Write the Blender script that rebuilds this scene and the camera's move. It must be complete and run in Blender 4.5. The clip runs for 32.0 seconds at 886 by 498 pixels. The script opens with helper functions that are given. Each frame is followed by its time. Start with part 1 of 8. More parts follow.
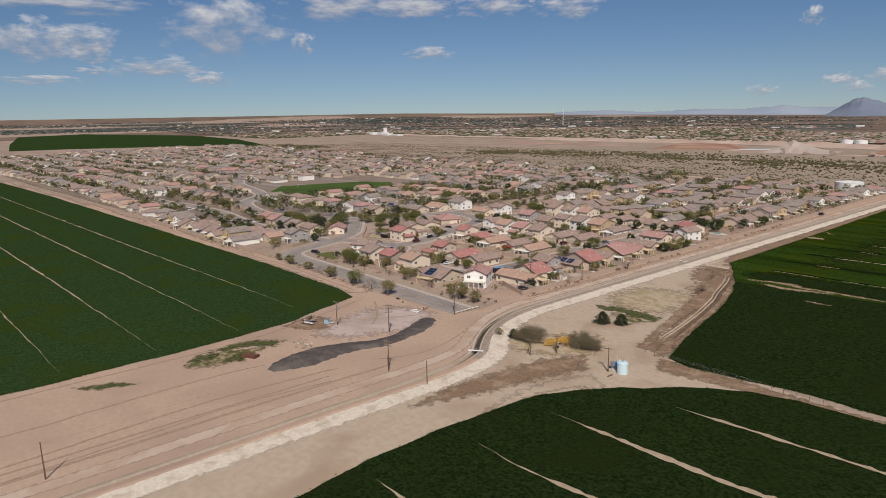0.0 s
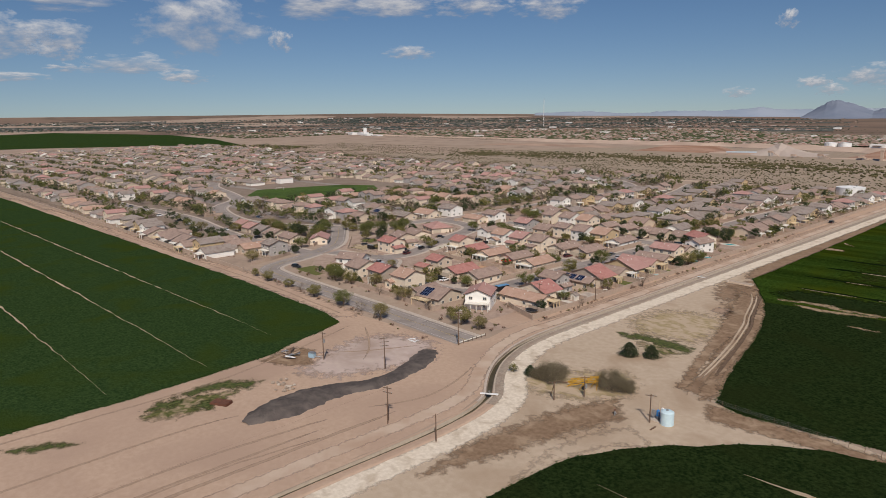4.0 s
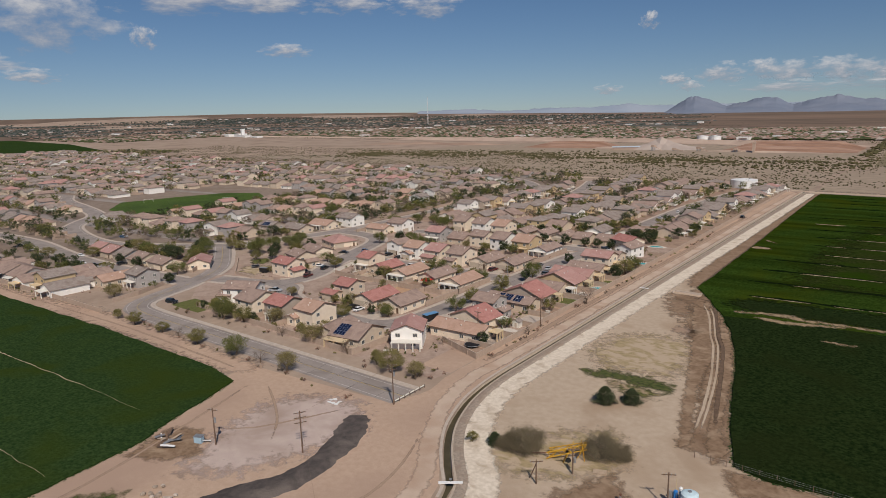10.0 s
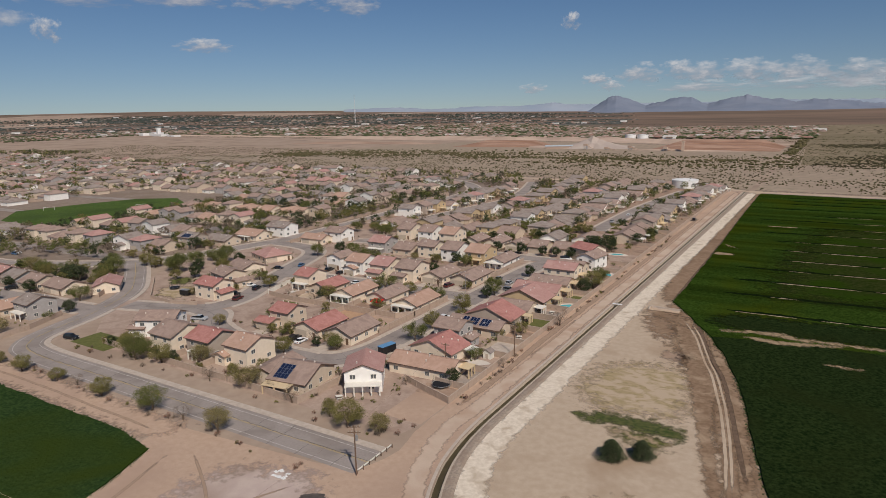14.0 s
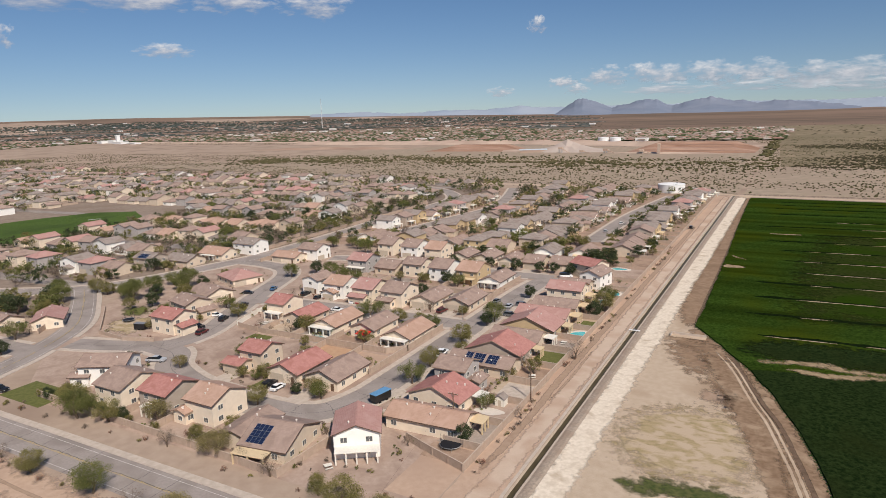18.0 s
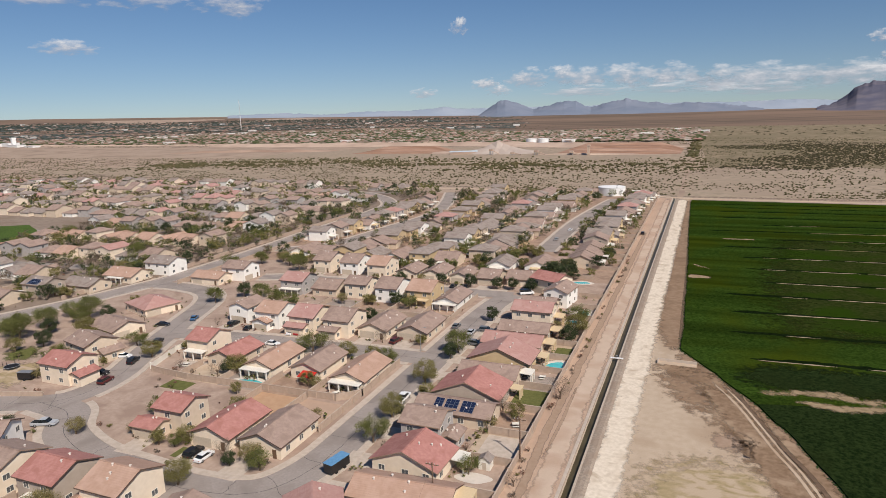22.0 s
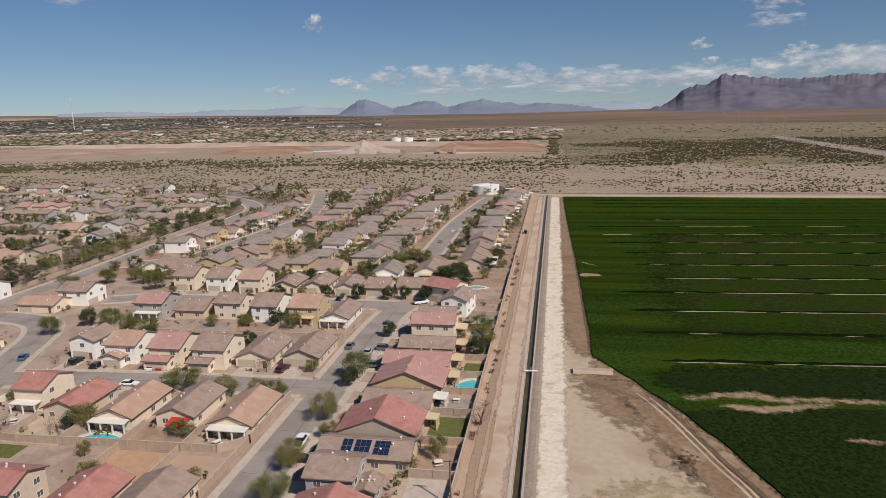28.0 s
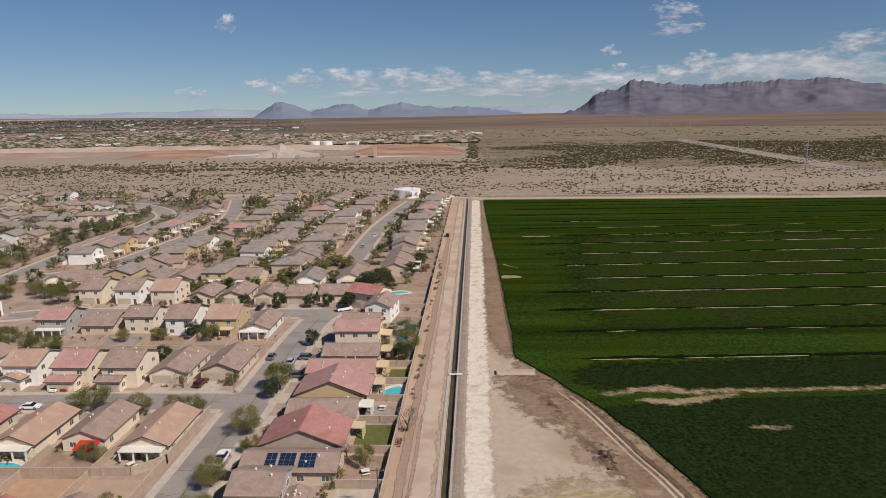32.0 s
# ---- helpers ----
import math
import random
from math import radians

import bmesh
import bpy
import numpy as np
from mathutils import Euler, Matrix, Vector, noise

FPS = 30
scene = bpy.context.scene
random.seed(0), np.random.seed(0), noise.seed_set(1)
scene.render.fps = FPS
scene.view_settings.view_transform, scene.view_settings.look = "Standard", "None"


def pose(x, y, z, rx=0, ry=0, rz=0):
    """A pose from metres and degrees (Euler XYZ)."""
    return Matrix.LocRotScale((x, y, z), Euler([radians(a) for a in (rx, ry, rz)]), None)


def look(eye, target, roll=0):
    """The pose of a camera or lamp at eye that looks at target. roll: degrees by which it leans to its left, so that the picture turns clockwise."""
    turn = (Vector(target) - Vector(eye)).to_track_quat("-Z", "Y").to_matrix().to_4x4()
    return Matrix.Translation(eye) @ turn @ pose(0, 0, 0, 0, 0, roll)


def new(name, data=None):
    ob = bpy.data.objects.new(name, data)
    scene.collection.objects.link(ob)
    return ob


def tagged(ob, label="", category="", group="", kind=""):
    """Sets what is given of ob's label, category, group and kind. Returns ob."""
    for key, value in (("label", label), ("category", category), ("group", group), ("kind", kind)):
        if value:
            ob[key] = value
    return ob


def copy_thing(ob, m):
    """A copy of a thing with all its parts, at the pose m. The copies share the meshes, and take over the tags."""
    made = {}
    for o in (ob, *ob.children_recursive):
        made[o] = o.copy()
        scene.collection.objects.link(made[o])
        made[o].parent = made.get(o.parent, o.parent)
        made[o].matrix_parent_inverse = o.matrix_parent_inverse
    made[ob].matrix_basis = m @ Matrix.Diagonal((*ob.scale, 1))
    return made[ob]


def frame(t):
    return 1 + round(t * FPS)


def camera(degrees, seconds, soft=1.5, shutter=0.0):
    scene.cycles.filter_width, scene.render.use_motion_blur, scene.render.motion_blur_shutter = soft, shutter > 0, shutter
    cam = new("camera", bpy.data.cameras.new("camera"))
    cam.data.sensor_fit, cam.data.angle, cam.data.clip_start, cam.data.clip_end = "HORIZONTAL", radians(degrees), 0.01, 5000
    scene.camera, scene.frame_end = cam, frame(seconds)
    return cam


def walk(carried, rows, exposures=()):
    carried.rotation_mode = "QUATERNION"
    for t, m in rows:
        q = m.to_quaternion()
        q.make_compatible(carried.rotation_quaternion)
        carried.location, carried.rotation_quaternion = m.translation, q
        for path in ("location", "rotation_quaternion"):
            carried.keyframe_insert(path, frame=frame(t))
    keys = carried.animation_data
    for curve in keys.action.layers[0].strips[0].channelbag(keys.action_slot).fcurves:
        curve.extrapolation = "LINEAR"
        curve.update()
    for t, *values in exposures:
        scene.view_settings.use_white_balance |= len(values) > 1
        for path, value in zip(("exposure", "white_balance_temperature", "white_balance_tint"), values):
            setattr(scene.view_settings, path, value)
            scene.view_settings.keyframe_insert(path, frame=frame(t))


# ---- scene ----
# ---- camera ----
cam = camera(68.8, 32.0, soft=0.75)
PATH = [
    (0, (154.56, -174.263, 69.094), (153.053, -173.012, 68.69), -1.1),
    (0.5, (150.852, -172.843, 69.136), (149.347, -171.589, 68.734), -0.8),
    (1, (147.247, -171.32, 69.204), (145.743, -170.064, 68.802), -0.7),
    (1.5, (143.78, -169.657, 69.29), (142.277, -168.399, 68.889), -0.8),
    (2, (140.375, -167.857, 69.386), (138.873, -166.599, 68.984), -0.9),
    (2.5, (137.005, -165.985, 69.485), (135.503, -164.728, 69.083), -1.0),
    (3, (133.648, -164.104, 69.566), (132.15, -162.841, 69.163), -1.1),
    (3.5, (130.259, -162.308, 69.584), (128.776, -161.028, 69.18), -0.9),
    (5.5, (117.003, -155.319, 69.498), (115.596, -153.957, 69.091), -1.1),
    (6, (113.747, -153.475, 69.442), (112.359, -152.094, 69.034), -1.1),
    (6.5, (110.509, -151.517, 69.316), (109.141, -150.116, 68.906), -1.1),
    (7, (107.344, -149.652, 69.221), (105.998, -148.232, 68.808), -1.2),
    (7.5, (104.213, -147.884, 69.129), (102.887, -146.445, 68.714), -1.1),
    (8, (101.114, -146.187, 69.082), (99.81, -144.729, 68.666), -1.2),
    (8.5, (97.986, -144.427, 69.055), (96.703, -142.95, 68.639), -1.2),
    (9, (94.808, -142.366, 69.046), (93.547, -140.87, 68.63), -1.3),
    (9.5, (91.622, -140.067, 69.063), (90.385, -138.552, 68.648), -1.5),
    (10, (88.349, -137.722, 69.078), (87.138, -136.186, 68.664), -1.5),
    (10.5, (85.039, -135.354, 69.102), (83.858, -133.794, 68.687), -1.6),
    (11, (81.764, -132.991, 69.135), (80.627, -131.4, 68.718), -1.5),
    (11.5, (78.538, -130.715, 69.176), (77.44, -129.096, 68.758), -1.5),
    (12, (75.35, -128.388, 69.226), (74.287, -126.746, 68.806), -1.4),
    (12.5, (72.21, -125.952, 69.29), (71.169, -124.297, 68.868), -1.4),
    (13, (69.132, -123.483, 69.334), (68.1, -121.823, 68.912), -1.4),
    (13.5, (66.089, -121.059, 69.365), (65.059, -119.397, 68.942), -1.4),
    (14, (63.17, -118.701, 69.371), (62.14, -117.04, 68.947), -1.3),
    (14.5, (60.499, -116.218, 69.383), (59.47, -114.556, 68.96), -1.5),
    (16.5, (49.725, -106.047, 69.552), (48.699, -104.381, 69.136), -1.6),
    (17, (47.021, -103.503, 69.584), (46.018, -101.823, 69.17), -1.9),
    (17.5, (44.302, -100.956, 69.619), (43.324, -99.262, 69.205), -1.8),
    (18, (41.549, -98.445, 69.645), (40.6, -96.734, 69.23), -1.8),
    (18.5, (38.744, -95.773, 69.702), (37.828, -94.045, 69.286), -1.8),
    (19, (35.917, -92.972, 69.768), (35.033, -91.227, 69.351), -1.7),
    (19.5, (33.093, -90.104, 69.826), (32.238, -88.345, 69.408), -1.6),
    (20, (30.335, -87.251, 69.854), (29.506, -85.479, 69.436), -1.7),
    (20.5, (27.773, -84.572, 69.858), (26.969, -82.789, 69.441), -1.6),
    (21, (25.241, -81.9, 69.83), (24.458, -80.107, 69.412), -1.7),
    (21.5, (22.715, -79.136, 69.767), (21.952, -77.335, 69.35), -1.6),
    (22, (20.062, -76.259, 69.702), (19.321, -74.45, 69.284), -1.7),
    (22.5, (17.4, -73.233, 69.644), (16.68, -71.415, 69.225), -1.6),
    (23, (14.772, -70.195, 69.593), (14.074, -68.368, 69.174), -1.7),
    (23.5, (12.13, -67.131, 69.556), (11.454, -65.296, 69.137), -1.5),
    (24, (9.806, -64.294, 69.589), (9.138, -62.456, 69.171), -1.6),
    (24.5, (8.177, -62.213, 69.57), (7.511, -60.373, 69.154), -1.7),
    (26.5, (5.409, -59.366, 68.402), (4.916, -57.473, 67.984), -1.8),
    (27, (5.184, -59.119, 68.228), (4.75, -57.213, 67.805), -1.6),
    (27.5, (5.146, -59.049, 68.131), (4.767, -57.132, 67.704), -1.5),
    (28, (5.173, -59.021, 68.077), (4.834, -57.097, 67.647), -1.4),
    (28.5, (5.188, -59.012, 68.071), (4.881, -57.083, 67.641), -1.4),
    (29, (5.187, -59.014, 68.111), (4.91, -57.081, 67.682), -1.4),
    (29.5, (5.164, -59.045, 68.217), (4.91, -57.108, 67.789), -1.3),
    (30, (5.169, -59.008, 68.337), (4.941, -57.068, 67.909), -1.3),
    (30.5, (5.157, -59.014, 68.456), (4.959, -57.07, 68.029), -1.2),
    (31, (5.151, -59.038, 68.589), (4.98, -57.091, 68.163), -1.1),
    (31.5, (5.136, -59.088, 68.702), (5.0, -57.139, 68.276), -1.0),
    (32, (5.106, -59.112, 68.817), (5.005, -57.16, 68.391), -1.1),
]
walk(cam, [(t, look(eye, target, roll)) for t, eye, target, roll in PATH], exposures=[(0, -0.25), (6, -0.34), (13, -0.38), (14.5, -0.37), (16.5, 0.02), (24.5, 0.03), (27, -0.13), (28, -0.16), (32, -0.14)])

# ---- world and sun ----
SUN_EL, SUN_AZ = radians(45), math.atan2(0.78, -0.62)   # towards +x, -y
world = bpy.data.worlds.new("world")
scene.world = world
world.use_nodes = True
wn, wl = world.node_tree.nodes, world.node_tree.links
sky = wn.new("ShaderNodeTexSky")
sky.sky_type, sky.sun_disc = "NISHITA", False
sky.sun_elevation, sky.sun_rotation = SUN_EL, SUN_AZ
sky.altitude, sky.air_density, sky.dust_density, sky.ozone_density = 450, 1.0, 0.35, 1.6
tc, mp = wn.new("ShaderNodeTexCoord"), wn.new("ShaderNodeMapping")
mp.inputs["Location"].default_value = (0, 0, 0.045)
wl.new(tc.outputs["Generated"], mp.inputs["Vector"])
wl.new(mp.outputs["Vector"], sky.inputs["Vector"])
hue = wn.new("ShaderNodeHueSaturation")
hue.inputs["Saturation"].default_value, hue.inputs["Hue"].default_value = 1.18, 0.498
wl.new(sky.outputs["Color"], hue.inputs["Color"])
tint = wn.new("ShaderNodeMix")
tint.data_type, tint.blend_type = "RGBA", "MULTIPLY"
tint.inputs[0].default_value = 1.0
tint.inputs[7].default_value = (0.96, 0.975, 1.1, 1)
wl.new(hue.outputs["Color"], tint.inputs[6])
wl.new(tint.outputs[2], wn["Background"].inputs["Color"])
wn["Background"].inputs["Strength"].default_value = 0.066
sun = new("sun", bpy.data.lights.new("sun", "SUN"))
sun.data.energy, sun.data.angle, sun.data.color = 5.0, radians(0.55), (1.0, 0.915, 0.82)
sd = Vector((0.78 * math.cos(SUN_EL), -0.62 * math.cos(SUN_EL), math.sin(SUN_EL)))
sun.matrix_world = look(sd * 300, (0, 0, 0))


# ---- materials ----
def mat(name, base, var=None, scale=1.0, rough=0.85, metal=0.0, bump=0.0, bscale=None, big=None, bigscale=0.05,
        bigpos=(0.45, 0.65), rnd=None, coord="Object", spec=0.3, stretch=None):
    """A surface: base and var mixed by fine noise, big mixed in by broad noise, rnd: a list of colours picked per object."""
    m = bpy.data.materials.new(name)
    m.use_nodes = True
    n, l = m.node_tree.nodes, m.node_tree.links
    b = n["Principled BSDF"]
    b.inputs["Roughness"].default_value, b.inputs["Metallic"].default_value = rough, metal
    b.inputs["Specular IOR Level"].default_value = spec
    t = n.new("ShaderNodeTexCoord")
    src = n.new("ShaderNodeNewGeometry").outputs["Position"] if coord == "World" else t.outputs[coord]
    if stretch:
        sm = n.new("ShaderNodeMapping")
        sm.inputs["Scale"].default_value = stretch
        l.new(src, sm.inputs["Vector"])
        src = sm.outputs["Vector"]
    col = None
    if rnd:
        oi, cr = n.new("ShaderNodeObjectInfo"), n.new("ShaderNodeValToRGB")
        cr.color_ramp.interpolation = "CONSTANT"
        for i, c in enumerate(rnd):
            e = cr.color_ramp.elements[i] if i < 2 else cr.color_ramp.elements.new(i / len(rnd))
            e.position, e.color = i / len(rnd), (*c, 1)
        l.new(oi.outputs["Random"], cr.inputs["Fac"])
        col = cr.outputs["Color"]

    def mix(a, bcol, scl, lo, hi, mode="MIX", det=6, dist=0.0):
        no, ra, mx = n.new("ShaderNodeTexNoise"), n.new("ShaderNodeMapRange"), n.new("ShaderNodeMix")
        no.inputs["Scale"].default_value, no.inputs["Detail"].default_value = scl, det
        no.inputs["Distortion"].default_value = dist
        ra.inputs["From Min"].default_value, ra.inputs["From Max"].default_value = lo, hi
        mx.data_type, mx.blend_type = "RGBA", mode
        l.new(src, no.inputs["Vector"])
        l.new(no.outputs["Fac"], ra.inputs["Value"])
        l.new(ra.outputs["Result"], mx.inputs["Factor"])
        for sock, c in (("A", a), ("B", bcol)):
            i = [q for q in mx.inputs if q.name == sock and q.type == "RGBA"][0]
            if isinstance(c, tuple):
                i.default_value = (*c, 1)
            else:
                l.new(c, i)
        return [q for q in mx.outputs if q.type == "RGBA"][0]

    c0 = col if rnd else base
    if var:
        c0 = mix(c0, var, scale, 0.35, 0.65, "MULTIPLY" if rnd else "MIX")
    if big:
        c0 = mix(c0, big, bigscale, bigpos[0], bigpos[1], "MULTIPLY" if rnd else "MIX", 8, 0.6)
    if isinstance(c0, tuple):
        b.inputs["Base Color"].default_value = (*c0, 1)
    else:
        l.new(c0, b.inputs["Base Color"])
    if bump:
        no, bp = n.new("ShaderNodeTexNoise"), n.new("ShaderNodeBump")
        no.inputs["Scale"].default_value, no.inputs["Detail"].default_value = bscale or scale, 8
        bp.inputs["Distance"].default_value, bp.inputs["Strength"].default_value = bump, 1.0
        l.new(src, no.inputs["Vector"])
        l.new(no.outputs["Fac"], bp.inputs["Height"])
        l.new(bp.outputs["Normal"], b.inputs["Normal"])
    return m


DIRT = mat("dirt", (0.34, 0.255, 0.195), (0.39, 0.3, 0.23), 0.35, 0.95, bump=0.05, bscale=1.2, big=(0.28, 0.205, 0.155), bigscale=0.02, coord="World", spec=0.1)
FIELD = mat("alfalfa", (0.00675, 0.01418, 0.00432), (0.02228, 0.0351, 0.0108), 1.3, 0.9, bump=0.4, bscale=1.8, big=(0.0162, 0.02295, 0.00675), bigscale=0.05, bigpos=(0.5, 0.72), coord="World", spec=0.0)
FIELD_WEST = mat("alfalfa_west", (0.0156, 0.03315, 0.01105), (0.0377, 0.065, 0.02015), 1.5, 0.9, bump=0.35, bscale=1.6, big=(0.0312, 0.0481, 0.0091), bigscale=0.045, bigpos=(0.5, 0.7), coord="World", spec=0.0)
FIELD_STRIPED = mat("striped_alfalfa", (0.0145, 0.03, 0.0045), (0.032, 0.058, 0.009), 1.3, 0.9, bump=0.6, bscale=1.3, big=(0.03, 0.043, 0.004), bigscale=0.03, coord="World", spec=0.0)
fn, fl = FIELD_STRIPED.node_tree.nodes, FIELD_STRIPED.node_tree.links
f_geo, f_map, f_noise, f_range, f_hsv = [fn.new("ShaderNode" + k) for k in ("NewGeometry", "Mapping", "TexNoise", "MapRange", "HueSaturation")]
f_map.inputs["Scale"].default_value = (0.004, 0.11, 1)
f_noise.inputs["Scale"].default_value, f_noise.inputs["Detail"].default_value = 1.0, 4
f_range.inputs["From Min"].default_value, f_range.inputs["From Max"].default_value = 0.38, 0.62
f_range.inputs["To Min"].default_value, f_range.inputs["To Max"].default_value = 0.7, 1.25
fl.new(f_geo.outputs["Position"], f_map.inputs["Vector"])
fl.new(f_map.outputs["Vector"], f_noise.inputs["Vector"])
fl.new(f_noise.outputs["Fac"], f_range.inputs["Value"])
fl.new(f_range.outputs["Result"], f_hsv.inputs["Value"])
fb = fn["Principled BSDF"].inputs["Base Color"]
fl.new(fb.links[0].from_socket, f_hsv.inputs["Color"])
fl.new(f_hsv.outputs["Color"], fb)
FIELD_BRIGHT = mat("alfalfa_tall", (0.055, 0.095, 0.018), (0.08, 0.118, 0.026), 0.5, 0.9, bump=0.35, bscale=1.6, big=(0.05, 0.08, 0.018), bigscale=0.03, coord="World", spec=0.1)
ASPHALT = mat("asphalt", (0.285, 0.246, 0.222), (0.33, 0.286, 0.26), 2.0, 0.9, bump=0.01, bscale=20, big=(0.25, 0.214, 0.192), bigscale=0.12, coord="World", spec=0.05)
CONCRETE = mat("concrete", (0.5, 0.42, 0.35), (0.42, 0.35, 0.29), 0.8, 0.9, bump=0.01, bscale=10, coord="World")
ROOFS = {
    "red": mat("clay_red_tile", (0.37, 0.17, 0.145), (0.43, 0.21, 0.18), 1.4, 0.85, bump=0.05, bscale=6, big=(0.33, 0.145, 0.12), bigscale=0.35),
    "pink": mat("clay_pink_tile", (0.41, 0.235, 0.205), (0.37, 0.205, 0.175), 1.4, 0.85, bump=0.05, bscale=6, big=(0.43, 0.265, 0.23), bigscale=0.35),
    "brown": mat("concrete_brown_tile", (0.3, 0.215, 0.175), (0.35, 0.255, 0.21), 1.4, 0.85, bump=0.05, bscale=6, big=(0.26, 0.185, 0.15), bigscale=0.35),
    "orange": mat("clay_orange_tile", (0.42, 0.275, 0.205), (0.38, 0.24, 0.175), 1.4, 0.85, bump=0.05, bscale=6, big=(0.45, 0.3, 0.23), bigscale=0.35),
    "grey": mat("concrete_grey_tile", (0.265, 0.22, 0.19), (0.31, 0.26, 0.23), 1.4, 0.85, bump=0.05, bscale=6, big=(0.22, 0.17, 0.14), bigscale=0.35),
}
for m in ROOFS.values():     # rows of barrel tiles
    n, l = m.node_tree.nodes, m.node_tree.links
    wv, bp2, old = n.new("ShaderNodeTexWave"), n.new("ShaderNodeBump"), n["Principled BSDF"].inputs["Normal"].links[0].from_socket
    wv.bands_direction = "Z"
    wv.inputs["Scale"].default_value, wv.inputs["Distortion"].default_value = 1.9, 0.25
    tcr = n.new("ShaderNodeTexCoord")
    l.new(tcr.outputs["Object"], wv.inputs["Vector"])
    bp2.inputs["Distance"].default_value, bp2.inputs["Strength"].default_value = 0.03, 0.6
    l.new(wv.outputs["Fac"], bp2.inputs["Height"])
    l.new(old, bp2.inputs["Normal"])
    l.new(bp2.outputs["Normal"], n["Principled BSDF"].inputs["Normal"])
WALLS = {
    "cream": mat("cream_stucco", (0.72, 0.61, 0.48), (0.66, 0.555, 0.435), 0.7, 0.95, bump=0.01, bscale=14),
    "white": mat("white_stucco", (0.8, 0.77, 0.72), (0.75, 0.72, 0.67), 0.7, 0.95, bump=0.01, bscale=14),
    "tan": mat("tan_stucco", (0.58, 0.475, 0.365), (0.53, 0.43, 0.33), 0.7, 0.95, bump=0.01, bscale=14),
    "yellow": mat("ochre_stucco", (0.53, 0.4, 0.24), (0.48, 0.36, 0.215), 0.7, 0.95, bump=0.01, bscale=14),
    "grey": mat("grey_stucco", (0.4, 0.37, 0.35), (0.35, 0.32, 0.3), 0.7, 0.95, bump=0.01, bscale=14),
    "taupe": mat("taupe_stucco", (0.41, 0.34, 0.28), (0.37, 0.305, 0.25), 0.7, 0.95, bump=0.01, bscale=14),
}


# ---- builders ----
def box(x0, y0, z0, x1, y1, z1):
    v = [(x, y, z) for x in (x0, x1) for y in (y0, y1) for z in (z0, z1)]
    return v, [(0, 1, 3, 2), (4, 6, 7, 5), (0, 4, 5, 1), (2, 3, 7, 6), (0, 2, 6, 4), (1, 5, 7, 3)]


def join(*vf):
    V, F = [], []
    for v, f in vf:
        o = len(V)
        V.extend(v)
        F.extend([tuple(i + o for i in q) for q in f])
    return V, F


def cyl(x, y, z0, z1, r0, r1=None, n=12, cap=True):
    r1 = r0 if r1 is None else r1
    v = [(x + r * math.cos(2 * math.pi * i / n), y + r * math.sin(2 * math.pi * i / n), z) for z, r in ((z0, r0), (z1, r1)) for i in range(n)]
    f = [(i, (i + 1) % n, n + (i + 1) % n, n + i) for i in range(n)]
    if cap:
        f += [tuple(range(n))[::-1], tuple(range(n, 2 * n))]
    return v, f


def tube(a, b, r0, r1=None, n=6):
    a, b = Vector(a), Vector(b)
    r1 = r0 if r1 is None else r1
    q = (b - a).to_track_quat("Z", "Y").to_matrix()
    v = [tuple(p + q @ Vector((r * math.cos(2 * math.pi * i / n), r * math.sin(2 * math.pi * i / n), 0))) for p, r in ((a, r0), (b, r1)) for i in range(n)]
    return v, [(i, (i + 1) % n, n + (i + 1) % n, n + i) for i in range(n)] + [tuple(range(n))[::-1], tuple(range(n, 2 * n))]


def mesh(name, vf, material, smooth=False):
    me = bpy.data.meshes.new(name)
    me.from_pydata(vf[0], [], vf[1])
    if material:
        me.materials.append(material)
    if smooth:
        me.polygons.foreach_set("use_smooth", [True] * len(me.polygons))
    me.update()
    return me


def part(name, vf, material, parent=None, label="", at=None, smooth=False):
    """One mesh object; vf is (vertices, faces) or a ready mesh."""
    ob = new(name, vf if isinstance(vf, bpy.types.Mesh) else mesh(name, vf, material, smooth))
    if parent:
        ob.parent = parent
    if at is not None:
        ob.matrix_basis = at
    if label:
        ob["label"] = label
    return ob


def empty(name, m, label, category, group=""):
    ob = new(name)
    ob.empty_display_size = 0.2
    ob.matrix_basis = m
    return tagged(ob, label, category, group)


# ---- ground ----
def ground_z(x, y):
    r = math.hypot(x - 50, y + 60)
    k = min(1.0, max(0.0, (r - 1200) / 3700))
    az = math.degrees(math.atan2(x - 50, y + 60))
    edge = 69 + 4900 * math.tan(radians(-0.62 + 0.0195 * max(0.0, min(46.0, -8 - az))))
    return edge * k ** 2.4


CANAL = [(24, -260), (24, -123), (24, -102), (24.3, -87), (24.3, -73), (23, -60), (20, -51), (15, -45), (10.3, -39), (5.5, -31), (1.5, -20), (-0.3, -10), (-0.95, 0), (-0.95, 10), (-0.95, 30), (-0.95, 65), (-0.95, 120), (-0.95, 300), (-0.95, 437)]


def canal_edge(off):
    out = []
    for i, (x, y) in enumerate(CANAL):
        a, b = CANAL[max(0, i - 1)], CANAL[min(len(CANAL) - 1, i + 1)]
        d = Vector((b[0] - a[0], b[1] - a[1])).normalized()
        out.append((x + d.y * off, y - d.x * off))
    return out


